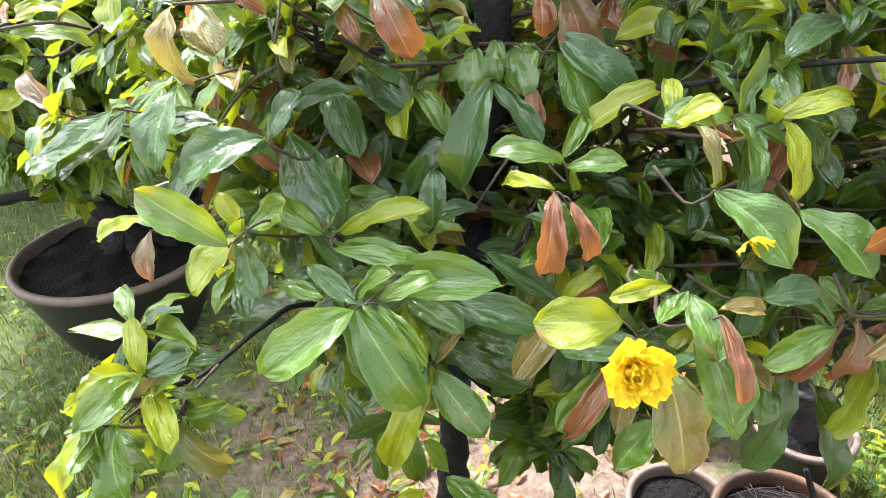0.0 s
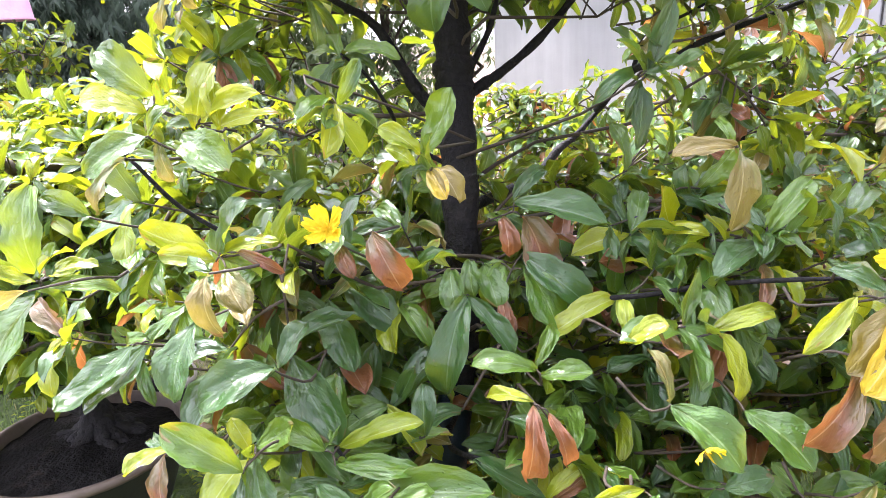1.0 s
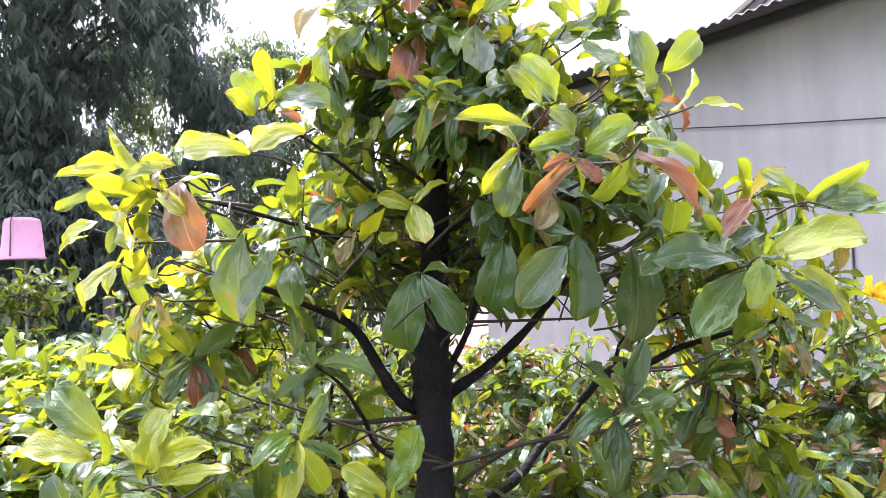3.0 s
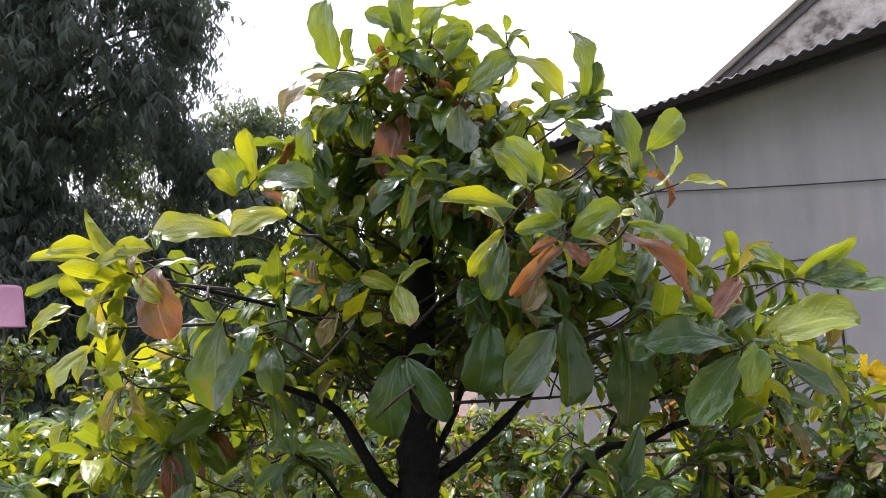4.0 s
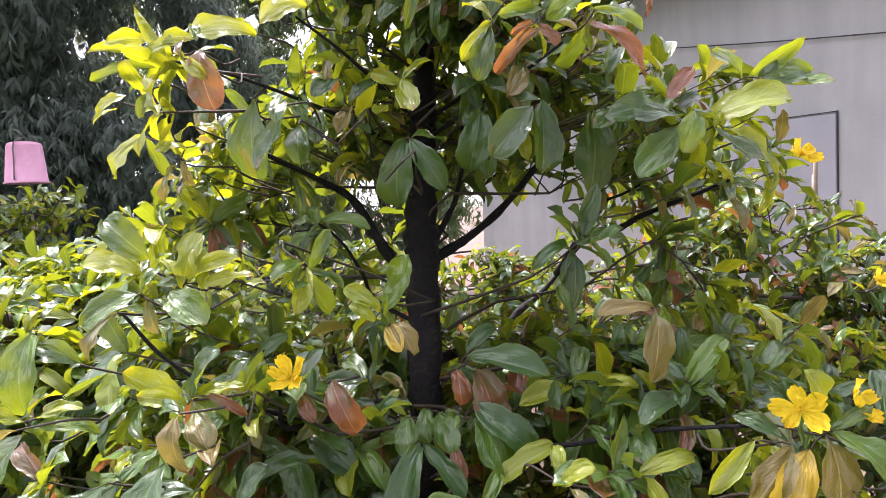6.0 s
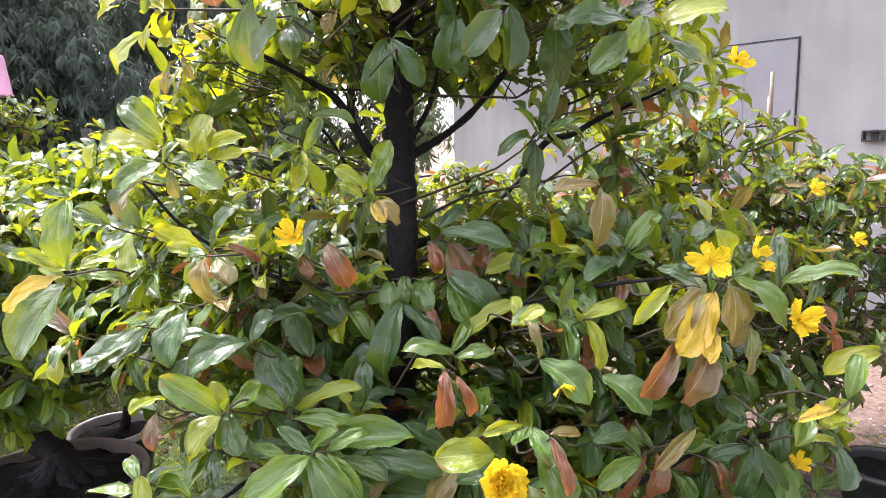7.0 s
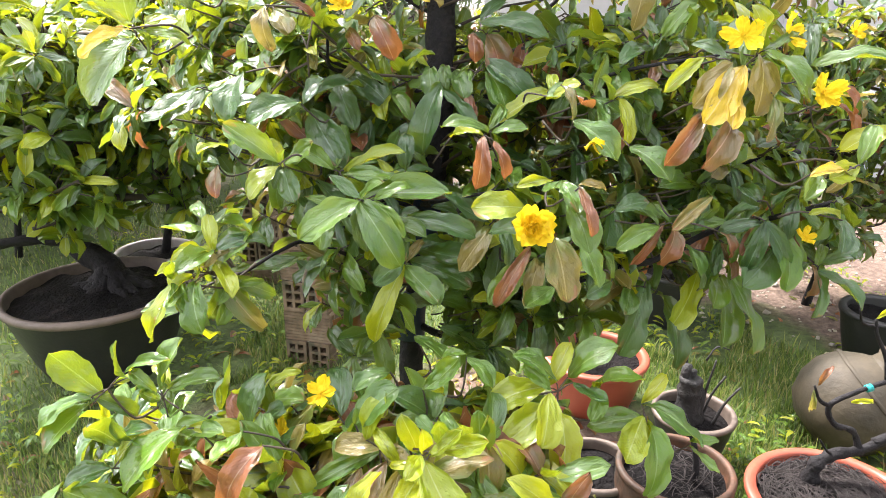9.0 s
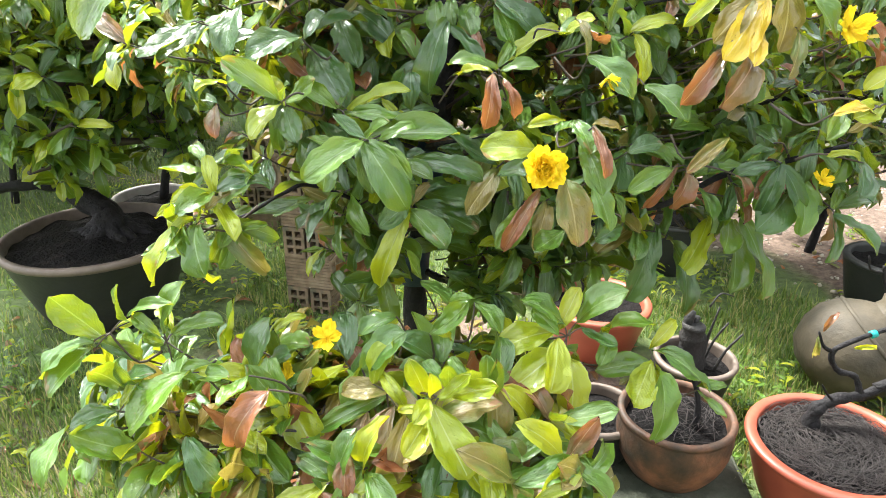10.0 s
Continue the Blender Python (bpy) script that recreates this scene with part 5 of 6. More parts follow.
def build_main_tree():
    rng = random.Random(11)
    thin = random.Random(12)

    def room(p, grow):
        """Leafy places: close in front of the trunk and round the fork leaves are dropped to keep the wood in the
        camera's view.
        """
        a = trunk_at(p.z)
        if abs(p.x - a.x) < (0.14 if p.z > 1.3 else 0.085) and p.y < a.y + 0.02 and p.z < 2.12:
            return False
        if before_fork(p):
            return False
        if 1.28 < p.z < 1.7 and abs(p.x - 0.15) < 0.72 and thin.random() < (0.88 if abs(p.x - 0.1) < 0.5 else 0.6):
            return False
        # no filling leaves before the outer sprays, so that these stay in the camera's view
        if bool(np.any((np.hypot(OUTER[:, 0] - p.x, OUTER[:, 2] - p.z) < 0.085) & (p.y < OUTER[:, 1] + 0.05))):
            return False
        return inside_crown(p, grow)

    tree = thing("apricot_tree", 0, 0, 0, "tall yellow apricot tree with wet glossy leaves and flowers", "tree")
    lift = set_to_size(tree, -0.05, 1.13, FOOT)
    part("trunk", tube("trunk", [trunk_at(z) for z, _, _ in TRUNK], [0.056, 0.044, 0.036, 0.034, 0.036, 0.04, 0.046, 0.051, 0.043, 0.037, 0.032, 0.025, 0.016], 0, BARK, 18, 0.11, 10), tree, "dark wet bark", lift)
    fol, twigs = Foliage(CROWN_SHAPES), Tubes()
    for i, line in enumerate(LIMB_LINES):
        part("limb", tube("limb", line, (0.018, 0.018, 0.017, 0.013, 0.012, 0.011, 0.0105)[i] if i < 7 else 0.007, 0.0055 if i < 7 else 0.003, BARK, 9, 0.1, 6, i), tree, "", lift)
        dress(fol, twigs, rng, line[1:], 0.07, 0.11, (4, 7), 0.13, CROWN_TONES, keep=lambda p: room(p, 1.0))
    limbs = tree_limbs(rng, trunk_at, [0.52 + 0.0305 * i for i in range(65)],
                       lambda z, az: 0.98 * math.hypot(lerp_table(CROWN, z)[0] * math.cos(az), lerp_table(CROWN, z)[1 if math.sin(az) < 0 else 2] * math.sin(az)), 0.28)
    for i, limb in enumerate(limbs):
        if 1.2 < limb[0].z < 1.62 and i % 2:
            continue
        while len(limb) > 3 and not inside_crown(limb[-1], 1.02):
            limb.pop()
        twigs.add(limb, 0.0058, 0.002, 6, 2)
        dress(fol, twigs, rng, limb, 0.036, 0.13, (4, 8), 0.132, CROWN_TONES, keep=lambda p: room(p, 1.08))
    # long leaves that hang from the low limbs on the house side
    for line in (LIMB_LINES[5], LIMB_LINES[6]):
        dress(fol, twigs, rng, line[2:], 0.05, 0.09, (4, 7), 0.125, ["dark"] * 5 + ["green"] * 4 + ["bronze"], None, 1.3)
    # tufts that fill the crown between the limbs: (count, middle, half sizes)
    # more lime for the west side: backlight put into the leaf tones
    sunny = ["lime"] * 5 + ["green"] * 8 + ["olive"] * 2 + ["dark"] * 5
    for count, mid, half, tones in ((75, (0.78, 1.52, 1.78), (0.38, 0.34, 0.24), CROWN_TONES), (80, (-0.42, 1.4, 1.74), (0.34, 0.32, 0.24), sunny), (110, (0.62, 1.12, 1.0), (0.46, 0.32, 0.3), CROWN_TONES),
                                    (120, (-0.34, 1.14, 1.1), (0.42, 0.34, 0.26), CROWN_TONES), (40, (0.3, 1.55, 2.1), (0.4, 0.25, 0.26), CROWN_TONES), (34, (0.16, 0.93, 0.64), (0.3, 0.2, 0.13), CROWN_TONES), (48, (0.14, 0.98, 0.52), (0.44, 0.2, 0.1), CROWN_TONES), (90, (0.5, 1.1, 0.72), (0.5, 0.32, 0.2), CROWN_TONES)):
        for k in range(count):
            tip = Vector([m + s * rng.uniform(-1, 1) for m, s in zip(mid, half)])
            if not room(tip, 1.14):
                continue
            way = tip - trunk_at(max(0.4, tip.z - 0.25))
            foot = tip - way * min(0.5, 0.2 / way.length)
            twigs.add([foot, (foot + tip) / 2 + Vector((0, 0, rng.uniform(-0.03, 0.0))), tip], 0.0032, 0.0018, 5, 2)
            tuft(fol, rng, tip, way.normalized() + Vector((0, 0, 0.3)), rng.randint(5, 8), 0.132, tones, 0.4)
    # rosettes at the end of the west wing; lime tones stand in for sun behind them
    for tip, way, count in (((-0.46, 1.25, 1.96), (-1, -0.1, 0.15), 9), ((-0.52, 1.32, 1.87), (-1, -0.2, 0.0), 8)):
        twigs.add([Vector(tip) - Vector(way) * 0.2, Vector(tip) - Vector(way) * 0.08, Vector(tip)], 0.004, 0.002, 5, 2)
        tuft(fol, rng, tip, way, count, 0.14, ["lime"] * 6 + ["green"] * 2 + ["yellow"], 0.05, broad=0.8)
    # leafy shoots on the low west limb
    for tip, way in (((-0.4, 0.66, 0.86), (0.1, -0.5, 0.8)), ((-0.47, 0.64, 0.8), (-0.7, -0.5, 0.3)), ((-0.37, 0.68, 0.77), (0.4, -0.6, -0.2)), ((-0.5, 0.7, 0.72), (-0.5, -0.5, -0.1)), ((-0.43, 0.72, 0.9), (-0.3, -0.3, 0.8))):
        twigs.add([Vector((-0.39, 0.76, 0.77)), (Vector((-0.39, 0.76, 0.77)) + Vector(tip)) / 2 + Vector((0, 0, 0.01)), Vector(tip)], 0.004, 0.002, 5, 2)
        tuft(fol, rng, tip, way, 6, 0.115, ["green"] * 8 + ["lime"] + ["dark"] * 3, 0.2)
    feet, n = [], 0
    for spray in TREE_SPRAYS:
        companions(fol, spray, len(spray) + n, CROWN_TONES, before_fork)
        for row in spray:
            n += 1
            a = trunk_at(row[2])
            feet.append(put_leaf(tree, lift, row, n, (a.x, a.y)))

    def inner(p):
        way = trunk_at(max(0.4, p.z - 0.12)) - p
        return p + way.normalized() * min(0.45 * way.length, 0.13)

    spray_twigs(twigs, feet, inner, 4)
    tagged(part("fine_twig", twigs.mesh("fine_twig", TWIG), tree, "thin brown twigs", lift), kind="stuff")
    tagged(part("foliage", fol.mesh("foliage", LEAF), tree, "glossy green leaves", lift), kind="stuff")
    for k, (x, y, z, dx, dy, dz, size, petals) in enumerate(TREE_FLOWERS):
        flower(tree, lift, (x, y, z), (dx, dy, dz), size, petals, k)
    # blue-black plastic wound round the lower trunk
    for z0, z1, r0, r1 in ((0.62, 0.8, 0.044, 0.042), (0.36, 0.5, 0.046, 0.037)):
        v, f = tube_arrays([trunk_at(z0 + (z1 - z0) * k / 5) + Vector((-0.006, -0.012, 0)) for k in range(6)], r0, r1, 12, 0.05, 3)
        part("trunk_wrap", solid("trunk_wrap", v, f, TUBE), tree, "blue-black plastic wrap", lift)
    return tree


build_main_tree()


SHRUB_FOOT = PIVOT.z - (PIVOT.z - 0.33) * LARGE


def build_low_shrub():
    rng = random.Random(31)
    shrub = thing("apricot_shrub", 0, 0, 0, "low spreading potted apricot shrub with wet lime-green leaves", "shrub")
    lift = set_to_size(shrub, -0.02, 0.58, SHRUB_FOOT)
    root = Vector((-0.02, 0.58, 0.22))
    part("trunk", tube("trunk", [Vector((-0.02, 0.6, SHRUB_FOOT - 0.02)), Vector((-0.035, 0.585, SHRUB_FOOT + 0.12)), root - Vector((0, 0, 0.02)), root + Vector((0.02, 0, 0.08)), root + Vector((0, -0.02, 0.16)), root + Vector((0.01, -0.05, 0.24))], 0.024, 0.009, BARK, 10, 0.09, 5), shrub, "", lift)
    fol, twigs, feet, n = Foliage(CROWN_SHAPES), Tubes(), [], 500
    for spray in (SHRUB_WEST, SHRUB_FORE, SHRUB_MIDDLE, SHRUB_TIPS, SHRUB_EAST):
        companions(fol, spray, 70 + n, ["green"] * 4 + ["lime"] * 3 + ["dark"])
        for row in spray:
            n += 1
            feet.append(put_leaf(shrub, lift, row, n, (-0.02, 0.6)))
    spray_twigs(twigs, feet, lambda p: p + (root + Vector((0, 0, 0.1)) - p).normalized() * 0.1, 9)
    for k in range(115):
        a = 2.4 * k
        f = math.sqrt(rng.random())
        tip = root + Vector((0.55 * math.cos(a) * f, 0.26 * math.sin(a) * f - 0.05, rng.uniform(0.12, 0.24) + 0.08 * (1 - f)))
        if tip.x > 0.34:
            continue
        twigs.add([root + Vector((0, 0, 0.08)), root + (tip - root) * 0.6 + Vector((0, 0, 0.03)), tip], 0.0042, 0.002, 6, 3)
        tuft(fol, rng, tip, tip - root, rng.randint(5, 8), 0.135, ["green"] * 6 + ["lime"] * 6 + ["bronze"] * 3 + ["olive"] * 3 + ["dark"] * 2, broad=1.15)
    for k in range(26):
        tip = Vector((-0.5 + 0.27 * rng.uniform(-1, 1), 0.6 + 0.16 * rng.uniform(-1, 1), 0.42 + 0.08 * rng.uniform(-1, 1)))
        foot = root + (tip - root) * 0.45 + Vector((0, 0, 0.02))
        twigs.add([foot, (foot + tip) / 2 + Vector((0, 0, 0.02)), tip], 0.004, 0.002, 6, 3)
        tuft(fol, rng, tip, tip - root + Vector((0, 0, 0.2)), rng.randint(5, 8), 0.135, ["green"] * 8 + ["lime"] * 1 + ["dark"] * 6, broad=1.22)
    tagged(part("fine_twig", twigs.mesh("fine_twig", TWIG), shrub, "thin brown twigs", lift), kind="stuff")
    tagged(part("foliage", fol.mesh("foliage", LEAF), shrub, "lime-green leaves", lift), kind="stuff")
    for k, (x, y, z, dx, dy, dz, size, petals) in enumerate(SHRUB_FLOWERS):
        flower(shrub, lift, (x, y, z), (dx, dy, dz), size, petals, 50 + k)


build_low_shrub()


def bush(x, y, z0, height, rx, ry, seed, count, label, tones=TONES, size=0.105, every=0.07, trunk_r=0.02, low=0.2, name="apricot_bush", shapes=MID_SHAPES, droop=0.45, flowers=(), base=None):
    rng = random.Random(seed)
    tree = thing(name, x, y, z0, label, "shrub", "apricot bushes")
    top = Vector((rng.uniform(-0.08, 0.08), rng.uniform(-0.08, 0.08), height))
    base = base or [Vector((0, 0, -0.03)), top * 0.3 + Vector((0.05, 0, 0)), top * 0.65 - Vector((0.03, 0, 0)), top]
    line = smooth_line(base, 6)
    part("trunk", tube("trunk", base, trunk_r, trunk_r * 0.3, BARK, 9, 0.07, 6), tree)
    fol, twigs = Foliage(shapes), Tubes()

    def at(z):
        return next((p for p in line if p.z >= z), line[-1]).copy()

    def reach(z, az):
        f = math.sin(math.pi * min(1, 0.2 + 0.72 * (z / height - low) / (1 - low))) ** 0.6
        return f * math.hypot(rx * math.cos(az), ry * math.sin(az))

    for limb in tree_limbs(rng, at, [height * (low + (0.98 - low) * i / count) for i in range(count)], reach, 0.12):
        twigs.add(limb, trunk_r * 0.4, 0.003, 6, 3)
        dress(fol, twigs, rng, limb, every, 0.12, (5, 8), size, tones, None, droop)
    tagged(part("fine_twig", twigs.mesh("fine_twig", TWIG), tree), kind="stuff")
    tagged(part("foliage", fol.mesh("foliage", LEAF), tree), kind="stuff")
    for k, (fx, fy, fz) in enumerate(flowers):
        flower(tree, Matrix.Identity(4), (fx, fy, fz), (0.1, -0.8, 0.4), 0.07, 5, seed * 7 + k)
    return tree


GARDEN = ["green"] * 8 + ["dark"] * 9 + ["lime"] * 2 + ["olive"]
POT_PLANT = ["green"] * 12 + ["lime"] * 4 + ["dark"] * 5
wide = bush(-1.265, 1.76, 0.28, 0.95, 0.62, 0.45, 21, 36, "bushy old apricot bonsai with flared black roots", POT_PLANT, size=0.125, low=0.32, trunk_r=0.062, droop=0.25, every=0.055,
            base=[Vector((0.05, 0.04, -0.03)), Vector((0.02, 0.07, 0.09)), Vector((-0.12, 0.1, 0.19)), Vector((-0.06, 0.08, 0.45)), Vector((0.02, 0.05, 0.95))])


def flared_roots(tree):
    rng = random.Random(61)
    for k in range(15):
        a = 2 * math.pi * k / 15 + rng.uniform(-0.2, 0.2)
        d = Vector((math.cos(a), math.sin(a), 0))
        s = Vector((-d.y, d.x, 0)) * rng.uniform(-0.04, 0.04)
        ln = rng.uniform(0.14, 0.26)
        pts = [Vector((0.03, 0.055, 0.1)), Vector((0.045, 0.045, 0.035)) + d * 0.06, Vector((0.05, 0.03, 0.004)) + d * ln * 0.65 + s, Vector((0.05, 0.02, -0.022)) + d * ln]
        part("root", tube("root", pts, 0.036, 0.006, BARK, 9, 0.2, 5, k), tree, "black gnarled surface root")
    part("limb", tube("limb", [(-0.1, 0.1, 0.18), (-0.25, 0.06, 0.2), (-0.42, 0.02, 0.19), (-0.55, 0.0, 0.24)], 0.026, 0.012, BARK, 9, 0.14, 5), tree)


flared_roots(wide)
bush(-1.2, 2.25, 0.26, 1.1, 0.55, 0.45, 22, 26, "bushy apricot plant in the smaller black pot", POT_PLANT, size=0.125, low=0.42, droop=0.25)
# mostly dark leaves: the shade before the wall is put into their tones
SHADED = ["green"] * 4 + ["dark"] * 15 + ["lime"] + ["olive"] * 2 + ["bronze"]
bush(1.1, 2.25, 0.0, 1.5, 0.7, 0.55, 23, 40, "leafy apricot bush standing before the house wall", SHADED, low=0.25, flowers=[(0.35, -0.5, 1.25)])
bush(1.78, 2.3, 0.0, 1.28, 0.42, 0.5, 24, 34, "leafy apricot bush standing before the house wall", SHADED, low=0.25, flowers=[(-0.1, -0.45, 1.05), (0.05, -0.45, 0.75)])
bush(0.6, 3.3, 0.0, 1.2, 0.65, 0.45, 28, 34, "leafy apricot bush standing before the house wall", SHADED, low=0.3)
bush(-2.3, 2.9, 0.0, 1.4, 0.75, 0.6, 25, 30, "bushy apricot plant at the back of the garden", GARDEN, low=0.15)
bush(-0.55, 3.4, 0.0, 1.25, 0.75, 0.5, 26, 28, "bushy apricot plant at the back of the garden", GARDEN, low=0.2)
bush(-3.1, 3.9, 0.0, 1.6, 0.8, 0.6, 27, 28, "bushy apricot plant at the back of the garden", GARDEN, low=0.15)
bush(-2.75, 4.0, 0.0, 1.78, 0.7, 0.4, 30, 30, "bushy apricot plant at the back of the garden", GARDEN, low=0.15)
bush(-1.7, 4.2, 0.0, 1.45, 0.8, 0.6, 29, 26, "bushy apricot plant at the back of the garden", GARDEN, low=0.15)


# ---------- the dark trees behind ----------
def lance(length_bend, seed):
    """A narrow blade for drooping sprays."""
    return leaf_template(0.2, length_bend, 0.3, 0.0, 0.3, 2, 1, 0.9, seed=seed)


LANCES = [lance(0.5, 51), lance(1.0, 52), lance(1.5, 53)]


def far_tree(x, y, height, rx, ry, low, lobes, sprays, size, seed, label, trunk_r, hang=0.9, material=FARLEAF):
    """A tall tree: limbs that end in lobes, each lobe a mass of drooping sprays of narrow leaves."""
    rng = random.Random(seed)
    tree = thing("shade_tree", x, y, 0, label, "tree")
    part("trunk", tube("trunk", [(0, 0, -0.1), (0.1, 0, height * 0.3), (-0.1, 0.1, height * 0.6), (0, 0, height * 0.9)], trunk_r, trunk_r * 0.25, TWIG, 12, 0.06, 6), tree, "grey-brown trunk")
    fol, limbs = Foliage(LANCES), Tubes()
    for k in range(lobes):
        z = low + (height - low) * (k + rng.random()) / lobes
        f = math.sin(math.pi * min(1, 0.25 + 0.72 * (z - low) / (height - low))) ** 0.5
        a = 2.4 * k + rng.uniform(-0.5, 0.5)
        q = math.sqrt(rng.uniform(0.1, 1.0))
        c = Vector((rx * f * q * math.cos(a), ry * f * q * math.sin(a), z))
        r = Vector((rng.uniform(0.5, 0.95), rng.uniform(0.5, 0.95), rng.uniform(0.45, 0.8))) * (rx / 3.0) ** 0.5
        if k % 4 == 0:
            limbs.add([Vector((0, 0, max(low * 0.5, c.z * 0.75))), c * 0.5 + Vector((0, 0, c.z * 0.45)), c], trunk_r * 0.18, 0.012, 5, 3)
        for _ in range(sprays):
            v = Vector((rng.gauss(0, 1), rng.gauss(0, 1), rng.gauss(0, 1))).normalized()
            shell = rng.uniform(0.45, 1.12)
            tip = c + Vector((v.x * r.x, v.y * r.y, v.z * r.z)) * shell
            way = (v + Vector((0, 0, -0.25))).normalized()
            for i in range(rng.randint(7, 10)):
                d = way * rng.uniform(0.4, 1.0) + Vector((rng.gauss(0, 0.55), rng.gauss(0, 0.55), -hang * rng.uniform(0.3, 1.5)))
                fol.add(leaf_pose(tip - way * rng.uniform(0, 0.22), d, v + Vector((0, -0.2, 0.7)), size * rng.uniform(0.65, 1.2), rng.uniform(0.8, 1.25)), rng.randrange(3), "far")
    tagged(part("limb_work", limbs.mesh("limb_work", TWIG), tree), kind="stuff")
    tagged(part("foliage", fol.mesh("foliage", {"far": material}), tree, "drooping narrow leaves"), kind="stuff")


far_tree(-5.6, 9.0, 9.5, 3.0, 2.2, 0.9, 130, 130, 0.2, 41, "tall dark shade tree with drooping leaves", 0.27)
far_tree(-9.2, 8.0, 9.0, 3.2, 2.4, 0.8, 70, 80, 0.24, 42, "tall dark shade tree with drooping leaves", 0.25)
far_tree(-3.4, 13.0, 6.2, 2.4, 1.8, 0.4, 55, 70, 0.22, 43, "mid-green tree beyond the garden", 0.2, 0.5, PALELEAF)
far_tree(-6.4, 12.6, 6.2, 2.2, 1.8, 0.8, 50, 70, 0.22, 46, "mid-green tree beyond the garden", 0.18, 0.5, PALELEAF)
far_tree(-0.9, 11.0, 3.3, 2.6, 1.3, 0.1, 40, 70, 0.2, 44, "mid-green tree beyond the garden", 0.15, 0.5, PALELEAF)
far_tree(-4.6, 7.2, 2.6, 2.6, 0.9, 0.05, 40, 80, 0.17, 45, "dark hedge tree beyond the garden", 0.12, 0.8)


# ---------- pots ----------
def pot(name, x, y, r, h, label, material, rim, base=0.62, z=0.0, bulge=0.0, fill=0.04, lip=0.018, soil=SOIL):
    p = thing(name, x, y, z, label, "flower pot")
    prof = [(0.0, 0.0), (r * base, 0.0), (r * (base + 0.02), 0.01)]
    for i in range(1, 9):
        f = i / 9
        prof.append((r * (base + (0.97 - base) * (f ** 0.8) + bulge * math.sin(math.pi * f)), h * 0.93 * f))
    inner = [(r * 0.955 - lip, h), (r * 0.94 - lip, h - 0.012), (r * 0.9 - lip, h - fill - 0.03)]
    prof += [(r * 0.97, h * 0.93)]
    part("body", lathe("body", prof, material), p)
    part("rim", lathe("rim", [(r * 0.965, h * 0.915), (r * 0.995, h * 0.925), (r, h * 0.96), (r * 0.99, h - 0.004), (r * 0.97, h)] + inner, rim), p)
    bm = bmesh.new()
    bmesh.ops.create_circle(bm, cap_ends=True, segments=40, radius=r * 0.93 - lip)
    bmesh.ops.poke(bm, faces=bm.faces[:])
    bmesh.ops.subdivide_edges(bm, edges=bm.edges[:], cuts=5, use_grid_fill=True)
    for v in bm.verts:
        v.co.z = h - fill + 0.018 * noise.noise((v.co.x * 14, v.co.y * 14, x)) + 0.02 * (1 - v.co.length / r)
    part("soil", from_bm("soil", bm, soil, True), p, "dark crumbly soil")
    return p


pot("flower_pot", -1.235, 1.72, 0.335, 0.33, "wide black bonsai pot with a worn brownish rim", BLACKPOT, POTLIP, lip=0.006)
pot("flower_pot", -1.22, 2.21, 0.175, 0.3, "smaller black pot with a pale grey rim", BLACKPOT, PALERIM, lip=0.01)
pot("flower_pot", 1.03, 0.71, 0.208, 0.2, "round orange terracotta bowl full of dry roots", TERRA, TERRA, 0.66, fill=0.03)
pot("flower_pot", 0.655, 0.78, 0.147, 0.19, "old brown clay pot with dark soil", CLAY, CLAY, 0.62, z=0.05, bulge=0.13, lip=0.009)
pot("flower_pot", 0.595, 1.45, 0.185, 0.2, "orange terracotta bowl with a bent bonsai stem", TERRA, TERRA, 0.66)
pot("flower_pot", 0.835, 1.14, 0.125, 0.17, "black pot with a grey rim and burnt stumps", BLACKPOT, POTLIP, lip=0.01)
pot("flower_pot", 0.475, 0.87, 0.12, 0.18, "small black pot with a worn brown rim", BLACKPOT, POTLIP, lip=0.009)
pot("flower_pot", 1.76, 1.72, 0.16, 0.24, "black pot beside the stoneware jar", BLACKPOT, BLACKPOT)
pot("flower_pot", 1.07, 2.12, 0.16, 0.25, "dark glazed pot with a blue-grey rim", BLACKPOT, BLACKPOT)


# ---------- the ribbed tray under the shrub ----------
def ribbed_pot(x, y, r, h, label):
    p = thing("flower_pot", x, y, 0, label, "flower pot")
    sides, V, F = 72, [], []
    prof = [(0.0, 0.0), (0.8, 0.0), (0.86, h * 0.3), (0.93, h * 0.7), (0.985, h * 0.9), (1.0, h), (0.96, h), (0.93, h - 0.03), (0.0, h - 0.03)]
    for q, z in prof:
        for k in range(sides):
            a = 2 * math.pi * k / sides
            rr = r * q * (1 + (0.02 if k % 4 < 2 and 0.8 < q < 0.99 else 0))
            V.append((rr * math.cos(a), rr * math.sin(a), z))
    for i in range(len(prof) - 1):
        for k in range(sides):
            a, b = i * sides + k, i * sides + (k + 1) % sides
            F.append((a, b, b + sides, a + sides))
    part("body", solid("body", V, F, BLACKPOT, False), p)
    part("soil", lathe("soil", [(0.0, h - 0.015), (r * 0.5, h - 0.018), (r * 0.93, h - 0.026)], SOIL, 40), p, "dark crumbly soil")
    return p


ribbed_pot(0.0, 0.25, 0.21, 0.36, "black ribbed pot of the low shrub")


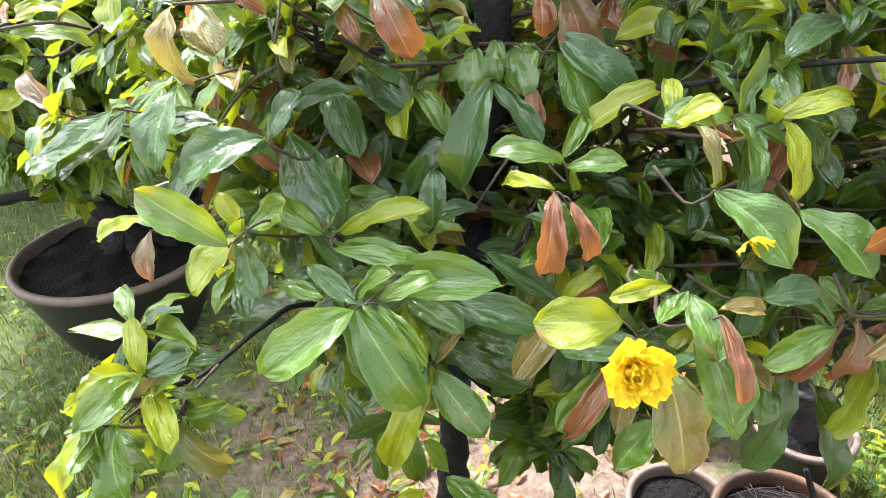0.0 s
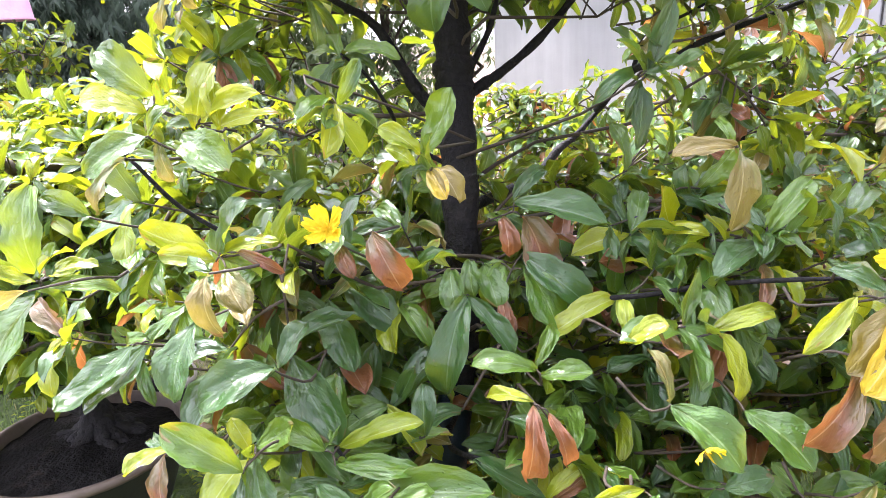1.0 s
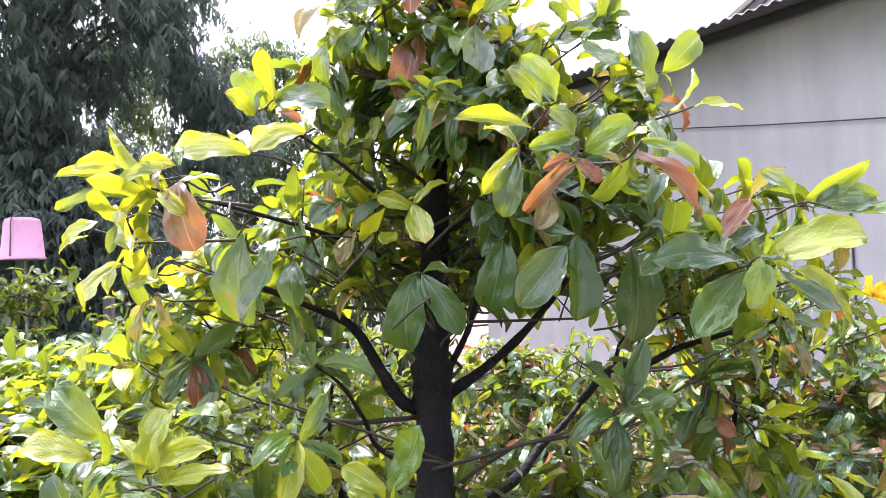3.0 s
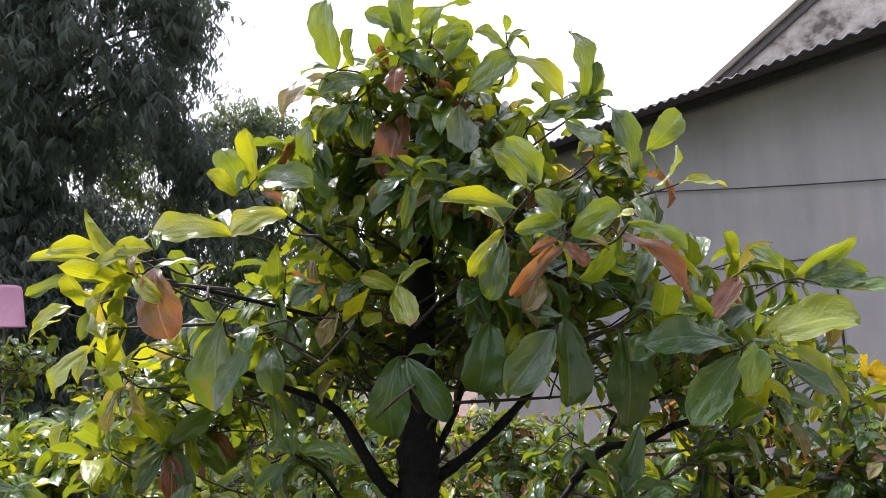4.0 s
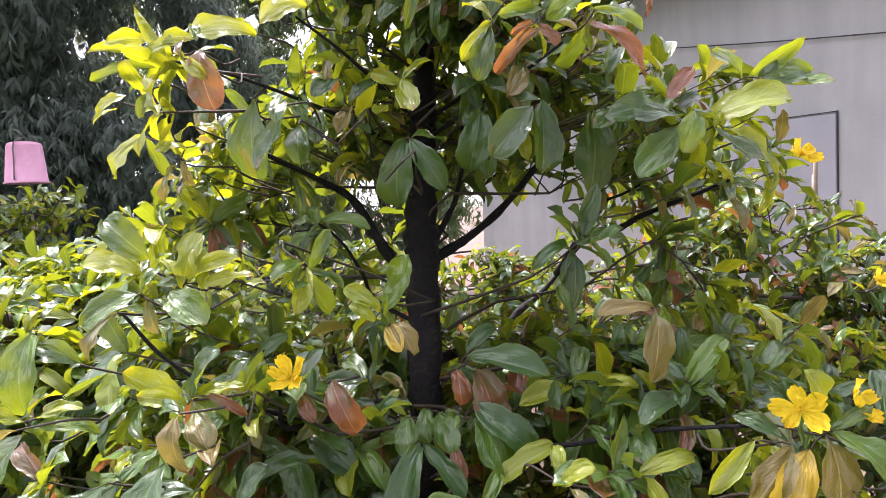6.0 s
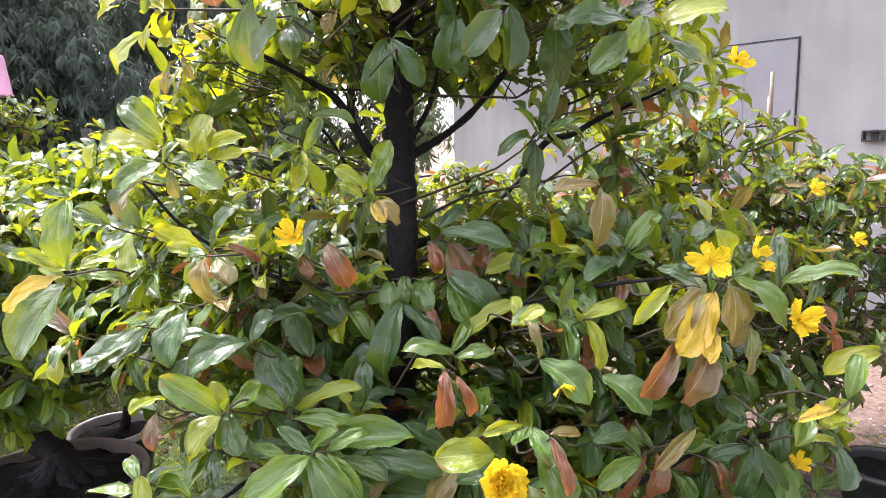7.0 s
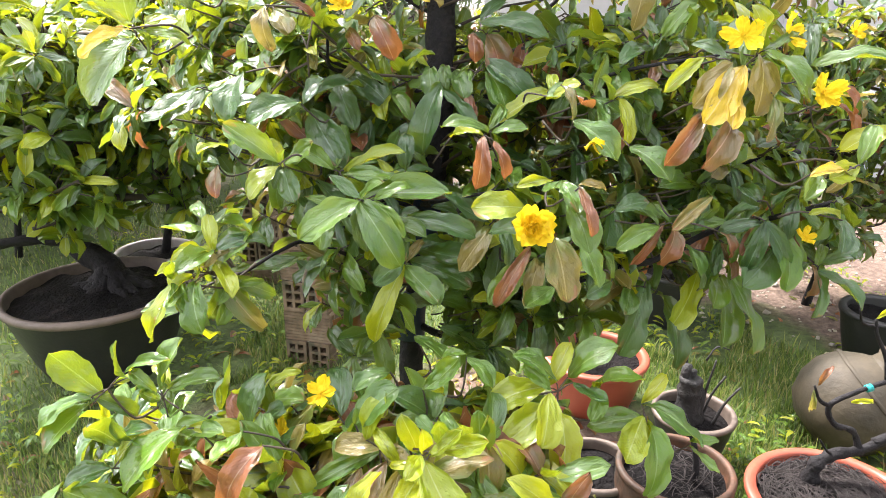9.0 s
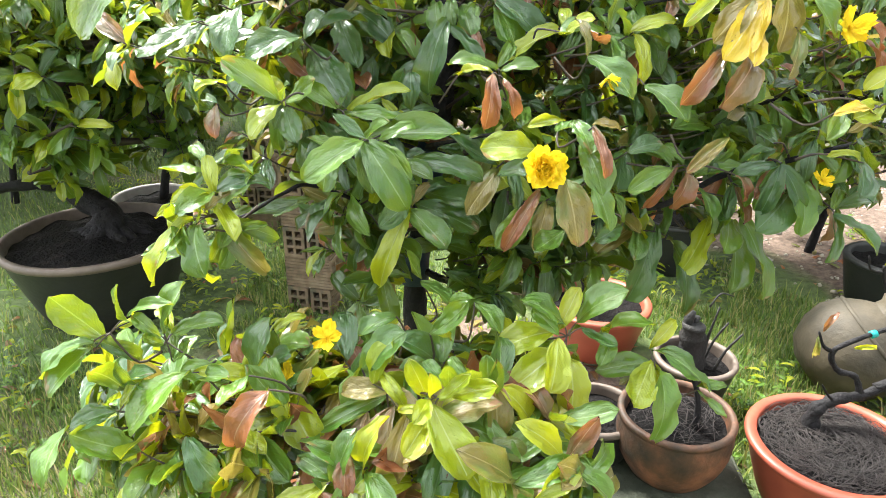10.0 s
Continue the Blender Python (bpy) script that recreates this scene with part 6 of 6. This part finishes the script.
# ---------- hollow bricks ----------
def hollow_brick():
    """A six-hole brick, 0.19 long (x), 0.085 wide (y), 0.12 high (z), its foot at 0."""
    lx, ly, lz = 0.19, 0.085, 0.12
    ys = [0, 0.013, 0.037, 0.048, 0.072, ly]
    zs = [0, 0.013, 0.037, 0.048, 0.072, 0.083, 0.107, lz]
    V, F = [], []

    def quad(*p):
        k = len(V)
        V.extend(p)
        F.append((k, k + 1, k + 2, k + 3))

    for x, deep in ((-lx / 2, 0.07), (lx / 2, -0.07)):
        for j in range(5):
            for i in range(7):
                a, b, c, d = ys[j] - ly / 2, ys[j + 1] - ly / 2, zs[i], zs[i + 1]
                if j in (1, 3) and i in (1, 3, 5):
                    xi = x + deep
                    quad((xi, a, c), (xi, b, c), (xi, b, d), (xi, a, d))
                    quad((x, a, c), (x, b, c), (xi, b, c), (xi, a, c))
                    quad((x, a, d), (xi, a, d), (xi, b, d), (x, b, d))
                    quad((x, a, c), (xi, a, c), (xi, a, d), (x, a, d))
                    quad((x, b, c), (x, b, d), (xi, b, d), (xi, b, c))
                else:
                    quad((x, a, c), (x, b, c), (x, b, d), (x, a, d))
    # grooved long sides, flat top and bottom
    n = 9
    for s in (-1, 1):
        y0 = s * ly / 2
        for i in range(n):
            z0, z1 = lz * i / n, lz * (i + 0.62) / n
            z2 = lz * (i + 1) / n
            yi = y0 - s * 0.0035
            quad((-lx / 2, y0, z0), (lx / 2, y0, z0), (lx / 2, y0, z1), (-lx / 2, y0, z1))
            quad((-lx / 2, yi, z1), (lx / 2, yi, z1), (lx / 2, yi, z2), (-lx / 2, yi, z2))
            quad((-lx / 2, y0, z1), (lx / 2, y0, z1), (lx / 2, yi, z1), (-lx / 2, yi, z1))
            quad((-lx / 2, yi, z2), (lx / 2, yi, z2), (lx / 2, y0, z2), (-lx / 2, y0, z2))
    for z in (0, lz):
        quad((-lx / 2, -ly / 2, z), (lx / 2, -ly / 2, z), (lx / 2, ly / 2, z), (-lx / 2, ly / 2, z))
    return solid("brick", V, F, BRICK, False)


BRICK_MESH = hollow_brick()


def brick_pillar(x, y, turn, courses, label, first=0):
    p = thing("brick_pillar", x, y, 0, label, "brick pillar", "brick pillars")
    p.matrix_basis = pose(x, y, -0.015, 0, 0, turn)
    for c in range(courses):
        for k in (-1, 1):
            if (c + first) % 2:
                m = pose(0, 0.047 * k, 0.124 * c, 0, 0, (c * 7 % 5 - 2) * 0.6)
            else:
                m = pose(0.047 * k, 0, 0.124 * c, 0, 0, 90 + (c * 5 % 7 - 3) * 0.6)
            part("brick", BRICK_MESH, p, "", m)
        if c:
            part("mortar_bed", from_bm("mortar_bed", box(0.17, 0.165, 0.01, 0.001, (0, 0, 0.124 * c - 0.003)), MORTAR), p)
    return p


brick_pillar(-0.43, 1.79, -14, 5, "pillar of stacked hollow clay bricks standing in grass")
brick_pillar(0.42, 1.95, 12, 3, "pillar of stacked hollow clay bricks behind the tree", 1)
brick_pillar(-0.84, 2.62, -10, 4, "pillar of stacked hollow clay bricks further back", 1)


# ---------- roots, bonsai stems, stumps ----------
def root_mat(x, y, z, r, seed, count):
    rng = random.Random(seed)
    t = Tubes()
    for _ in range(count):
        a, q = rng.uniform(0, 6.28), r * 0.86 * math.sqrt(rng.random())
        p = Vector((x + q * math.cos(a), y + q * math.sin(a), z + rng.uniform(0.004, 0.012) + 0.024 * (1 - q / r)))
        b = a + math.pi / 2 + rng.gauss(0, 0.75)
        ln = rng.uniform(0.03, 0.12)
        d = Vector((math.cos(b), math.sin(b), 0))
        s = Vector((-d.y, d.x, 0)) * rng.uniform(-0.014, 0.014)
        pts = [p - d * ln / 2, p + s + Vector((0, 0, rng.uniform(0.002, 0.012))), p + d * ln / 2]
        if all((Vector((q2.x - x, q2.y - y)).length < r * 0.86) for q2 in pts):
            t.add(pts, 0.0011, 0.0006, 4, 3)
    tagged(new("dry_roots", t.mesh("dry_roots", ROOT)), "mat of dry grey roots on the pot soil", "roots", kind="stuff")


root_mat(1.03, 0.71, 0.175, 0.208, 1, 1300)
root_mat(0.655, 0.78, 0.205, 0.14, 2, 160)


def bonsai():
    b = thing("bonsai", 0.995, 0.77, 0.15, "leafless twisted apricot bonsai stem in the orange bowl", "bonsai")
    part("trunk", tube("trunk", [(0, 0, -0.02), (0.0, 0.0, 0.05), (0.005, 0.0, 0.10), (0.05, 0.01, 0.125), (0.12, 0.02, 0.13), (0.18, 0.03, 0.15)], 0.023, 0.010, BARK, 12, 0.16, 5), b)
    part("branch", tube("branch", [(0.12, 0.02, 0.13), (0.10, 0.03, 0.18), (0.05, 0.03, 0.20), (0.03, 0.035, 0.25), (0.09, 0.04, 0.285), (0.17, 0.05, 0.31), (0.21, 0.06, 0.31)], 0.0085, 0.005, BARK, 9, 0.16, 5), b)
    part("branch", tube("branch", [(0.17, 0.05, 0.31), (0.16, 0.06, 0.37), (0.13, 0.07, 0.43), (0.12, 0.07, 0.47)], 0.0065, 0.0035, BARK, 8, 0.14, 4), b)
    part("branch", tube("branch", [(0.13, 0.07, 0.45), (0.09, 0.07, 0.46), (0.07, 0.06, 0.50)], 0.004, 0.002, BARK, 6, 0.1, 4), b)
    part("branch", tube("branch", [(0.03, 0.035, 0.25), (0.0, 0.03, 0.27), (-0.02, 0.03, 0.31)], 0.006, 0.003, BARK, 6, 0.1, 4), b)
    part("branch", tube("branch", [(0.16, 0.03, 0.145), (0.21, 0.03, 0.17), (0.27, 0.04, 0.165)], 0.013, 0.007, BARK, 8, 0.1, 4), b)
    part("branch", tube("branch", [(0.05, 0.01, 0.125), (0.02, -0.01, 0.15), (-0.01, -0.02, 0.19)], 0.004, 0.002, BARK, 6, 0.1, 4), b)
    part("tape", tube("tape", [(0.118, 0.044, 0.293), (0.132, 0.046, 0.297)], 0.0098, 0.0096, TAPE, 10, 0.0, 3), b, "teal marking tape")
    rng = random.Random(8)
    for p, d, tone in (((-0.02, 0.03, 0.30), (-0.1, -0.3, -1), "olive"), ((-0.01, 0.03, 0.31), (0.3, -0.2, 1), "bronze"), ((0.2, 0.03, 0.16), (0.6, -0.4, -0.5), "lime"), ((0.24, 0.04, 0.17), (0.8, -0.2, -0.3), "lime"),
                       ((0.15, 0.05, 0.25), (-0.9, -0.2, 0.3), "lime"), ((0.2, 0.05, 0.24), (0.6, -0.2, 0.3), "olive"), ((0.12, 0.07, 0.47), (0.5, -0.3, 0.6), "lime")):
        part("leaf", single_leaf(4, tone), b, "", leaf_pose(Vector(p), d, (rng.uniform(-0.5, 0.5), -0.6, 0.6), rng.uniform(0.05, 0.075), 0.8))


bonsai()


def stumps():
    s = thing("burnt_stump", 0.82, 1.15, 0.14, "black charred stump with dead shoots in a pot", "stump")
    part("stump", tube("stump", [(0.0, 0, -0.03), (0.003, 0, 0.05), (-0.004, 0.0, 0.1), (-0.002, 0.0, 0.135)], 0.042, 0.03, STICK, 9, 0.16, 3), s)
    for k, (x, y, h) in enumerate(((-0.016, 0.006, 0.175), (0.022, -0.008, 0.115), (0.006, 0.016, 0.15))):
        part("spur", tube("spur", [(x, y, -0.02), (x * 1.2, y, h * 0.5), (x * 0.9, y + 0.006, h)], 0.026, 0.013, STICK, 7, 0.24, 3, 20 + k), s)
    for k, (x, y, h, lean) in enumerate(((0.03, -0.01, 0.2, 0.03), (0.05, 0.02, 0.13, 0.06), (0.065, -0.03, 0.12, 0.07), (0.0, 0.04, 0.22, -0.01))):
        part("shoot", tube("shoot", [(x, y, -0.02), (x + lean * 0.4, y, h * 0.5), (x + lean, y, h)], 0.0055, 0.003, STICK, 7, 0.12, 3, k), s)
    part("shoot", tube("shoot", [(0.03, -0.01, 0.2), (0.06, 0, 0.24), (0.10, 0.0, 0.23)], 0.003, 0.002, STICK, 6, 0.1, 3), s)
    t = thing("small_bonsai", 0.57, 1.46, 0.15, "bent dark apricot stem in the orange bowl", "bonsai")
    part("trunk", tube("trunk", [(0.0, 0, -0.02), (0.0, 0, 0.05), (-0.03, 0.01, 0.10), (-0.02, 0.02, 0.2), (0.05, 0.03, 0.28)], 0.016, 0.008, BARK, 9, 0.1, 5), t)
    u = thing("small_bonsai", 0.69, 0.76, 0.19, "thin dark apricot stem in the clay pot", "bonsai")
    part("trunk", tube("trunk", [(0.0, 0, -0.02), (0.01, 0, 0.05), (0.0, 0.01, 0.12), (-0.03, 0.02, 0.2)], 0.010, 0.005, BARK, 8, 0.1, 4), u)


stumps()


# ---------- jar and stone block ----------
def jar():
    j = thing("stoneware_jar", 1.36, 1.42, 0.0, "tan stoneware jar lying in the grass", "jar")
    prof = [(0.0, 0.0), (0.07, 0.0), (0.12, 0.03), (0.155, 0.09), (0.165, 0.15), (0.15, 0.21), (0.11, 0.26), (0.088, 0.28)]
    part("body", lathe("body", prof, JAR, 56), j)
    part("neck", lathe("neck", [(0.09, 0.277), (0.088, 0.30), (0.1, 0.315), (0.097, 0.326), (0.085, 0.322), (0.078, 0.30), (0.074, 0.26), (0.1, 0.22)], JAR, 56), j)
    part("shoulder_ring", lathe("shoulder_ring", [(0.148, 0.206), (0.155, 0.212), (0.144, 0.22)], JAR, 56), j)
    j.matrix_basis = pose(1.27, 1.27, 0.03, 0, 48, -12) @ Matrix.Scale(1.03, 4)
    k = thing("stoneware_jar", 1.48, 0.90, -0.05, "tan stoneware crock beside the orange bowl", "jar")
    part("body", lathe("body", [(0.0, 0.0), (0.1, 0.0), (0.13, 0.05), (0.14, 0.12), (0.12, 0.18)], JAR, 56), k)
    part("rim", lathe("rim", [(0.119, 0.177), (0.127, 0.19), (0.125, 0.2), (0.115, 0.2), (0.11, 0.17), (0.0, 0.16)], JAR, 56), k)


jar()
bm = box(0.40, 0.26, 0.07, 0.012, (0, 0, 0.03))
bmesh.ops.subdivide_edges(bm, edges=bm.edges[:], cuts=3, use_grid_fill=True)
for v in bm.verts:
    v.co += Vector((noise.noise(v.co * 9), noise.noise(v.co * 9 + Vector((5, 0, 0))), noise.noise(v.co * 9 + Vector((0, 7, 0))))) * 0.008
thing("stone_slab", 0.65, 0.76, -0.012, "mossy concrete slab under the clay pot", "slab", data=from_bm("stone_slab", bm, STONE, True))


# ---------- back of the garden: posts and bucket ----------
def back_things():
    post = thing("fence_post", -2.29, 4.55, 0, "weathered grey concrete fence post", "post")
    part("shaft", from_bm("shaft", box(0.06, 0.06, 1.6, 0.006, (0, 0, 0.78)), GREYRIM), post)
    stake = thing("garden_stake", -3.78, 6.0, 0, "thin weathered cane stake in the ground", "stake")
    part("cane", tube("cane", [(0, 0, -0.05), (0.01, 0, 1.0), (0, 0, 2.1)], 0.014, 0.012, BAMBOO, 8, 0.03, 6), stake)
    bucket = thing("plastic_bucket", -3.8, 6.0, 1.92, "pink plastic bucket turned over on a stake", "bucket")
    part("body", lathe("body", [(0.19, 0.0), (0.193, 0.015), (0.18, 0.018), (0.15, 0.34), (0.138, 0.37), (0.1, 0.382), (0.0, 0.385)], PINK, 40), bucket)
    part("handle", tube("handle", [(0.0, -0.186, 0.026), (0.0, -0.174, 0.2), (0.0, -0.158, 0.365), (0.04, -0.09, 0.415)], 0.006, 0.006, GREYRIM, 6, 0, 4), bucket, "pale strap")
    for x, y, h in ((2.02, 3.2, 1.75), (2.0, 3.18, 1.62)):
        s = thing("garden_stake", x, y, 0, "weathered cane stake tied to a bush", "stake", "cane stakes")
        part("cane", tube("cane", [(0, 0, -0.05), (0.01, 0, h / 2), (0.015, 0, h)], 0.012, 0.010, BAMBOO, 8, 0.04, 6), s)


back_things()


# ---------- litter and weeds ----------
def litter():
    rng = random.Random(77)
    fol = Foliage(FAR_SHAPES)
    for _ in range(700):
        x, y = (rng.gauss(0, 0.45), rng.gauss(1.1, 0.35)) if rng.random() < 0.5 else (rng.uniform(-1.6, 2.0), rng.uniform(0.45, 3.0))
        fol.add(leaf_pose(Vector((x, y, ground_height(x, y) + 0.008)), (rng.gauss(0, 1), rng.gauss(0, 1), rng.uniform(-0.1, 0.25)), (rng.uniform(-0.3, 0.3), rng.uniform(-0.3, 0.3), 1), rng.uniform(0.04, 0.09)), rng.randrange(2), rng.choice(["bronze", "bronze", "olive"]))
    tagged(new("leaf_litter", fol.mesh("leaf_litter", LEAF)), "fallen brown leaves on the earth", "leaf litter", kind="stuff")
    weeds = Foliage(FAR_SHAPES)
    for _ in range(1500):
        x, y = rng.uniform(-2.5, 2.2), rng.uniform(0.6, 3.2)
        if noise.noise((x * 1.1, y * 1.1, 9)) < -0.1:
            continue
        z = ground_height(x, y)
        for k in range(6):
            a = rng.uniform(0, 6.28)
            weeds.add(leaf_pose(Vector((x + rng.gauss(0, 0.02), y + rng.gauss(0, 0.02), z + rng.uniform(0.0, 0.06))), (math.cos(a), math.sin(a), rng.uniform(0.1, 0.9)), (0, 0, 1), rng.uniform(0.025, 0.055), 0.9), rng.randrange(2), rng.choice(["green", "lime", "green"]))
    tagged(new("weeds", weeds.mesh("weeds", LEAF)), "small broad-leaved weeds among the grass", "weeds", kind="stuff")


litter()


def gravel():
    rng = random.Random(91)
    V, F = [], []
    for _ in range(900):
        x, y = rng.gauss(2.0, 0.7), rng.gauss(2.6, 0.9)
        if x + 0.45 * y < 2.2 or (Vector((x, y, 0)) - WALL_A).dot(OUT) < 0.05:
            continue
        r = rng.uniform(0.004, 0.013) * (2.0 if rng.random() < 0.06 else 1.0)
        z, k, n = ground_height(x, y), len(V), 6
        turn = rng.uniform(0, 6.28)
        for h, w in ((-0.4, 0.9), (0.25, 1.0), (0.7, 0.55)):
            for i in range(n):
                a = turn + 2 * math.pi * i / n
                q = r * w * rng.uniform(0.75, 1.2)
                V.append((x + q * math.cos(a), y + 0.8 * q * math.sin(a), z + r * h * rng.uniform(0.8, 1.15)))
        for lv in range(2):
            F += [(k + lv * n + i, k + lv * n + (i + 1) % n, k + (lv + 1) * n + (i + 1) % n, k + (lv + 1) * n + i) for i in range(n)]
        F.append(tuple(k + 2 * n + i for i in range(n)))
    tagged(new("gravel", solid("gravel", V, F, MORTAR, False)), "loose pebbles and rubble on the bare earth", "gravel", kind="stuff")


gravel()
